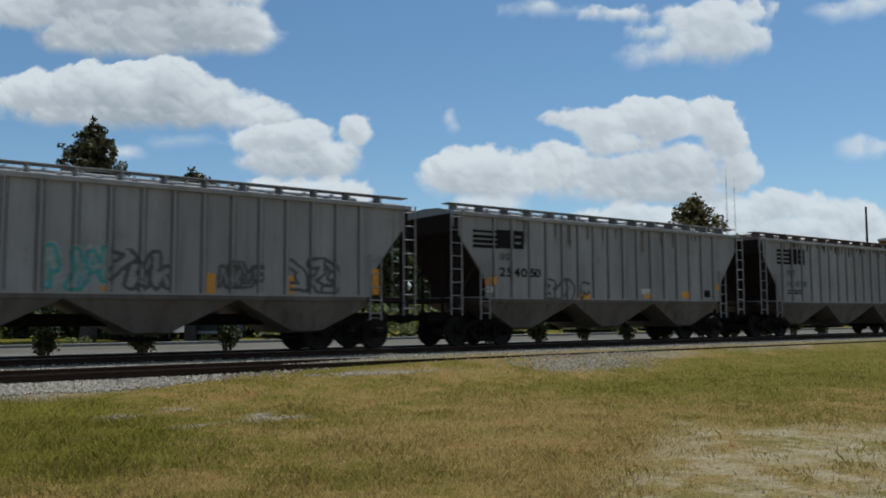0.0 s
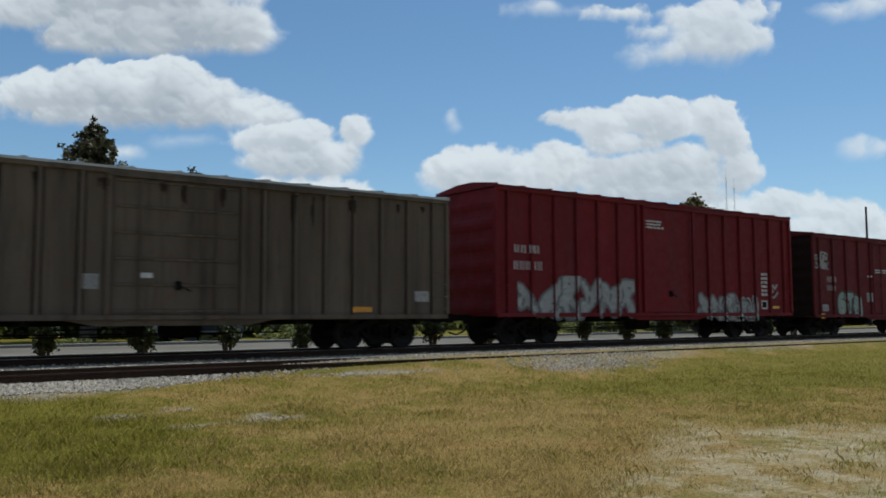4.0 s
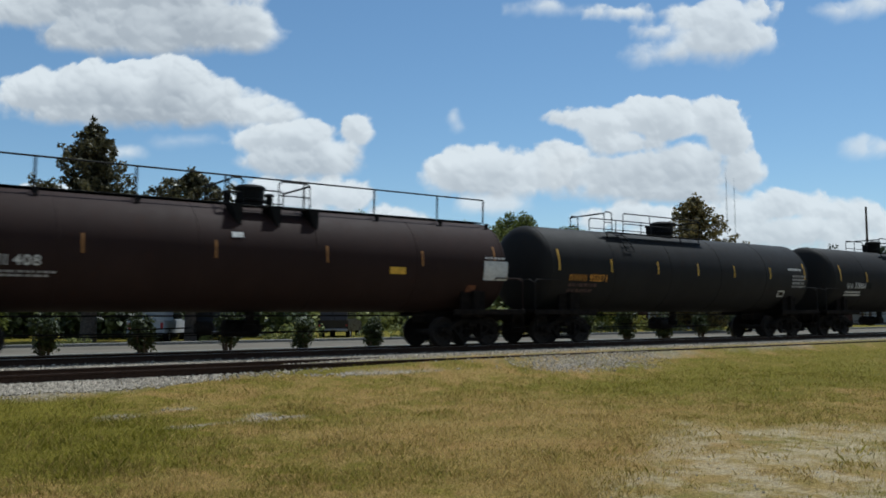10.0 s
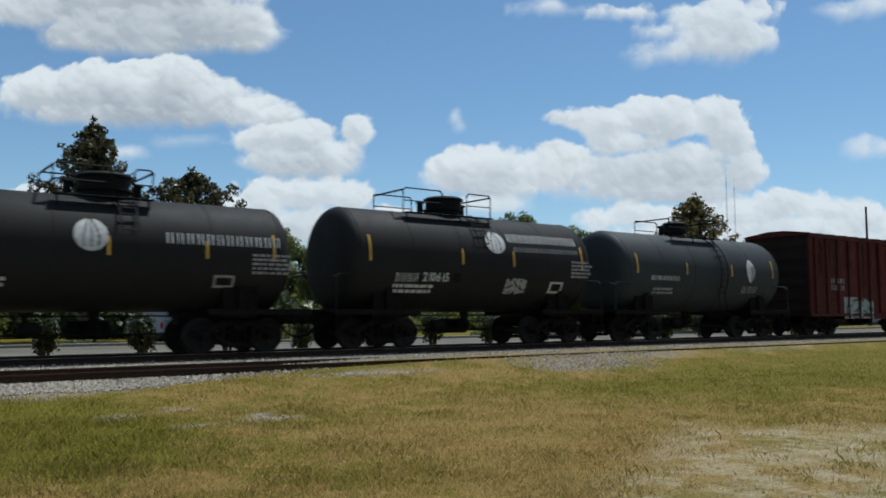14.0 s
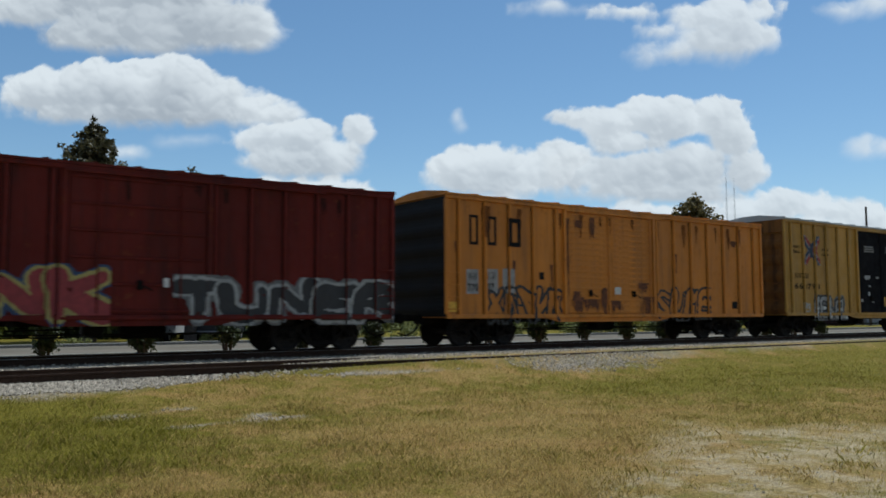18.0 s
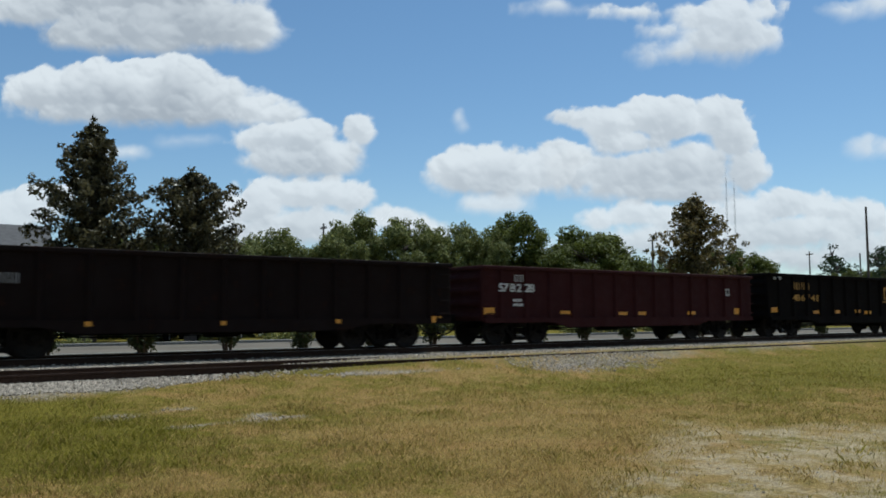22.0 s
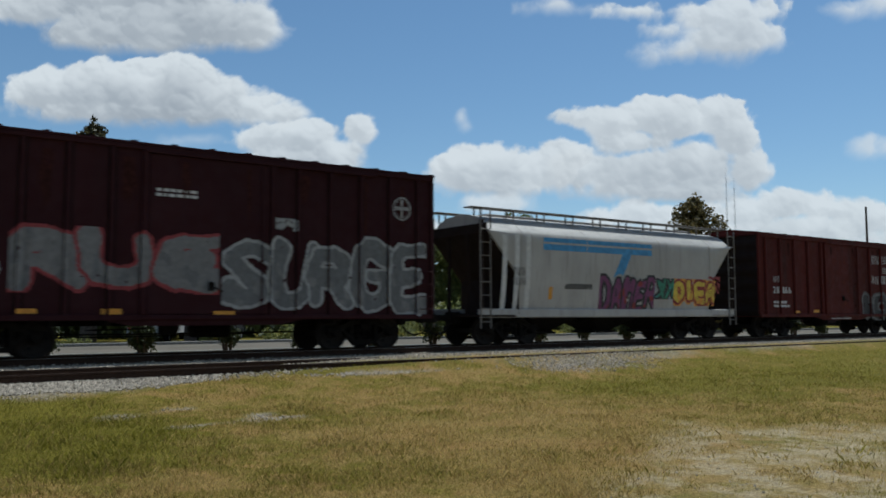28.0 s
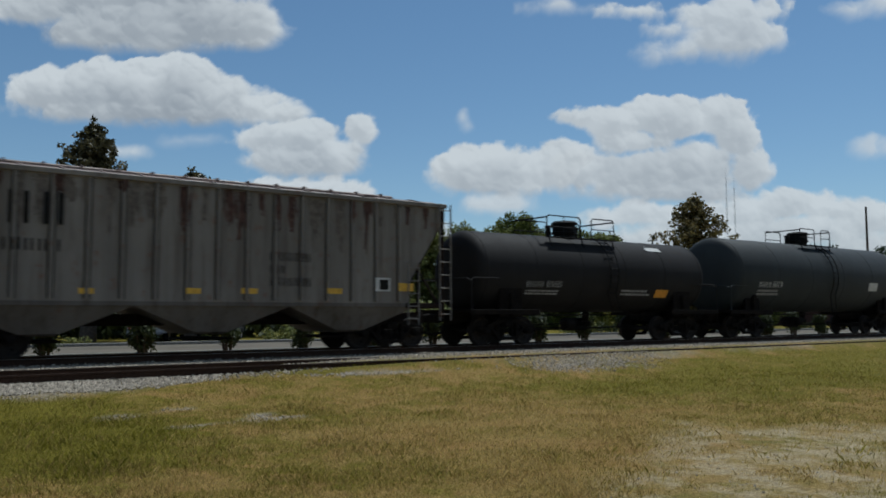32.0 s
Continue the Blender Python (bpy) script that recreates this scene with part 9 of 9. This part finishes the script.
shed("brown_shed", "long brown sheet-metal shed beside the railway", 89.2, 32.5, -36, 10.5, 9.0, 4.85, P_SHED, P_SHED, (), 0.35)
shed("pale_shed", "pale grey metal shed beyond the brown one", 103.5, 27.0, -36, 12.0, 8.0, 4.6, P_PALESHED, P_SHEDROOF, ((-2.0, 2.4, 2.6),), 0.5)
shed("pale_shed", "small pale shed between magnolia and brown shed", 84.0, 38.6, -36, 2.4, 4.0, 5.2, P_PALESHED, P_SHEDROOF, (), 0.2)
shed("brick_house", "low dark house behind a magnolia", 62.0, 29.0, -30, 9.0, 8.0, 3.2, P_SHED, P_DARKROOF, ((1.5, 1.0, 2.1), (-2.0, 1.4, 2.0)), 1.0)
shed("house", "house with a grey roof behind the magnolias", 5.9, 46.5, -4, 14.0, 9.0, 5.7, P_SHED, P_SHEDROOF, ((2.0, 1.0, 2.1),), 2.6)


# ---- parked vehicles ----
def vehicle(name, label, colour, x, y, turn, pickup):
    t = thing(name, label, "car", "parked vehicles", at=pose(x, y, -0.47, 0, 0, turn))
    wide = 0.95
    if pickup:
        low = [(-2.75, 0.55), (2.7, 0.5), (2.78, 0.95), (2.62, 1.12), (1.35, 1.2), (-2.75, 1.2)]
        cab = [(-0.75, 1.2), (1.35, 1.2), (0.55, 1.86), (-0.6, 1.88)]
    else:
        low = [(-2.35, 0.5), (2.35, 0.5), (2.42, 0.9), (2.25, 1.08), (1.25, 1.15), (-2.4, 1.15)]
        cab = [(-2.3, 1.15), (1.25, 1.15), (0.55, 1.78), (-2.05, 1.8)]
    part("body", Shape().prism(low, -wide, wide), colour, t)
    part("cab", Shape().prism(cab, -wide + 0.12, wide - 0.12), colour, t)
    glass = plain("dark_car_glass", (0.015, 0.018, 0.02), 0.08, 0.0, 10.0, 0.1, 0.0)
    inset = [(px * 0.9 + (0.03 if pickup else -0.06), pz * 0.86 + 0.24) for px, pz in cab]
    part("side_window", Shape().prism(inset, -wide + 0.11, wide - 0.11), glass, t)
    part("windscreen", Shape().add([(cab[1][0] - 0.06, -0.74, 1.24), (cab[1][0] - 0.06, 0.74, 1.24), (cab[2][0] + 0.03, 0.66, 1.80), (cab[2][0] + 0.03, -0.66, 1.80), (cab[1][0], -0.74, 1.24), (cab[1][0], 0.74, 1.24), (cab[2][0] + 0.06, 0.66, 1.82), (cab[2][0] + 0.06, -0.66, 1.82)], [(0, 1, 2, 3), (7, 6, 5, 4), (0, 4, 5, 1), (2, 6, 7, 3)]), glass, t)
    for px in (-1.65, 1.65):
        for q in (-1, 1):
            w = part("wheel", Shape().turned([(q * 0.72, 0.30), (q * 0.72, 0.37), (q * 0.95, 0.37), (q * 0.97, 0.32), (q * 0.9, 0.24)], "y", (px, 0, 0.37), 18), M_BLACK, t)
            part("rim", Shape().turned([(q * 0.9, 0.24), (q * 0.93, 0.22), (q * 0.94, 0.05)], "y", (px, 0, 0.37), 14), M_MAST, w)
    fx = low[2][0]
    part("bumper", Shape().box(fx - 0.1, fx + 0.08, -wide + 0.05, wide - 0.05, 0.45, 0.66, 0.04), M_MAST, t)
    for q in (-0.7, 0.7):
        part("headlight", Shape().box(fx - 0.12, fx + 0.03, q - 0.17, q + 0.17, 0.8, 0.98, 0.03), M_GLASS, t)
    bx = low[0][0]
    part("rear_bumper", Shape().box(bx - 0.1, bx + 0.06, -wide + 0.05, wide - 0.05, 0.46, 0.64, 0.04), M_MAST, t)
    part("tailgate", Shape().box(bx - 0.02, bx + 0.05, -wide + 0.22, wide - 0.22, 0.7, 1.14, 0.03), colour, t)
    for q in (-wide + 0.12, wide - 0.12):
        part("tail_light", Shape().box(bx - 0.03, bx + 0.06, q - 0.07, q + 0.07, 0.78, 1.1, 0.02), M_REDMARK, t)
    part("grille", Shape().box(fx - 0.1, fx + 0.04, -0.48, 0.48, 0.72, 1.0, 0.03), M_BLACK, t)


vehicle("pickup_truck", "silver pickup truck parked beyond the road", paint("silver_car_paint", (0.48, 0.49, 0.5), 0.1, 0.03, 0.3), 14.7, 26.6, 57, True)
vehicle("parked_car", "dark parked car under the magnolias", paint("dark_car_paint", (0.03, 0.033, 0.04), 0.1, 0.03, 0.3), 17.7, 25.6, 58, False)
vehicle("parked_car", "dark car parked beside low bushes", paint("black_car_paint", (0.03, 0.026, 0.026), 0.1, 0.03, 0.3), 26.2, 27.0, 50, False)


def build_verge():
    """Low bushes along the far side of the road."""
    rng = np.random.default_rng(9)
    kinds = []
    for k in range(3):
        lumps = [(rng.uniform(-0.8, 0.8), rng.uniform(-0.4, 0.4), rng.uniform(0.15, 0.65), rng.uniform(0.3, 0.5)) for _ in range(14)]
        kinds.append(crown_mesh("foliage", rng, lumps, 220, 0.09, (M_LIGHTLEAF, M_SHRUB, M_LIGHTLEAF)[k]))
    for i in range(26):
        x = 4 + i * 2.6 + rng.uniform(-0.8, 0.8)
        if 10.5 < x < 20.0 or (i % 3 == 1 and x < 40):
            continue
        b = thing("bush", "low leafy green bush on the verge", "bush", "bushes on the verge", at=scaled(x, 20.5 + rng.uniform(0, 2.5), -0.5, rng.uniform(0.7, 1.3), rng.uniform(0, 360)))
        part("foliage", kinds[i % 3], None, b)
    for x, y, s in ((15.6, 22.4, 0.55), (19.3, 22.0, 0.8)):
        b = thing("bush", "low leafy green bush between parked vehicles", "bush", "bushes on the verge", at=scaled(x, y, -0.5, s, 40 * x))
        part("foliage", kinds[0], None, b)
    # thicket that fills the gaps under the trees
    for i in range(34):
        x = 14 + i * 1.75
        b = thing("bush", "tall dense thicket under the trees", "bush", "thicket", at=scaled(x + rng.uniform(-0.5, 0.5), 46 - 0.16 * (x - 14) + rng.uniform(-2, 2), -0.5, rng.uniform(2.6, 3.8), rng.uniform(0, 360)))
        part("foliage", kinds[i % 3], None, b)


    for i in range(13):
        b = thing("bush", "dark evergreen thicket behind the magnolias", "bush", "thicket", at=scaled(6.0 + i * 1.28, 40.0 - i * 0.93 + rng.uniform(-0.8, 0.8), -0.5, rng.uniform(3.2, 4.4), rng.uniform(0, 360)))
        part("foliage", kinds[1], None, b)
    lumps = [(2.8 * u * (1 - 0.5 * v), rng.uniform(-1.2, 1.2), 0.4 + 4.3 * v, rng.uniform(0.4, 0.75)) for u, v in rng.uniform((-1, 0), (1, 1), (60, 2))]
    b = thing("bush", "tall light yellow green bush at the edge of the oaks", "bush", at=pose(49.0, 24.5, -0.45))
    part("foliage", crown_mesh("foliage", rng, lumps, 110, 0.14, leaf_material("yellow_green_leaf", (0.09, 0.10, 0.016), (0.34, 0.31, 0.07)), 1.8), None, b)


build_verge()


# ---- what moves ----
def motions():
    for car, start in CARS:
        walk(car, [(float(t), pose(start - travel(t), 1.6, 0)) for t in range(0, 33)])
    # all wheels roll alike, so one turning serves every wheelset
    first = WHEELSETS[0]
    walk(first, [(i / 30.0, pose(0, 0, 0, 0, math.degrees(-travel(i / 30.0) / 0.449), 0)) for i in range(0, 961)])
    keys = first.animation_data
    for w in WHEELSETS[1:]:
        w.rotation_mode = "QUATERNION"
        data = w.animation_data_create()
        data.action = keys.action
        data.action_slot = keys.action_slot
    for cloud, rows in CLOUD_PATHS:
        walk(cloud, rows)


motions()
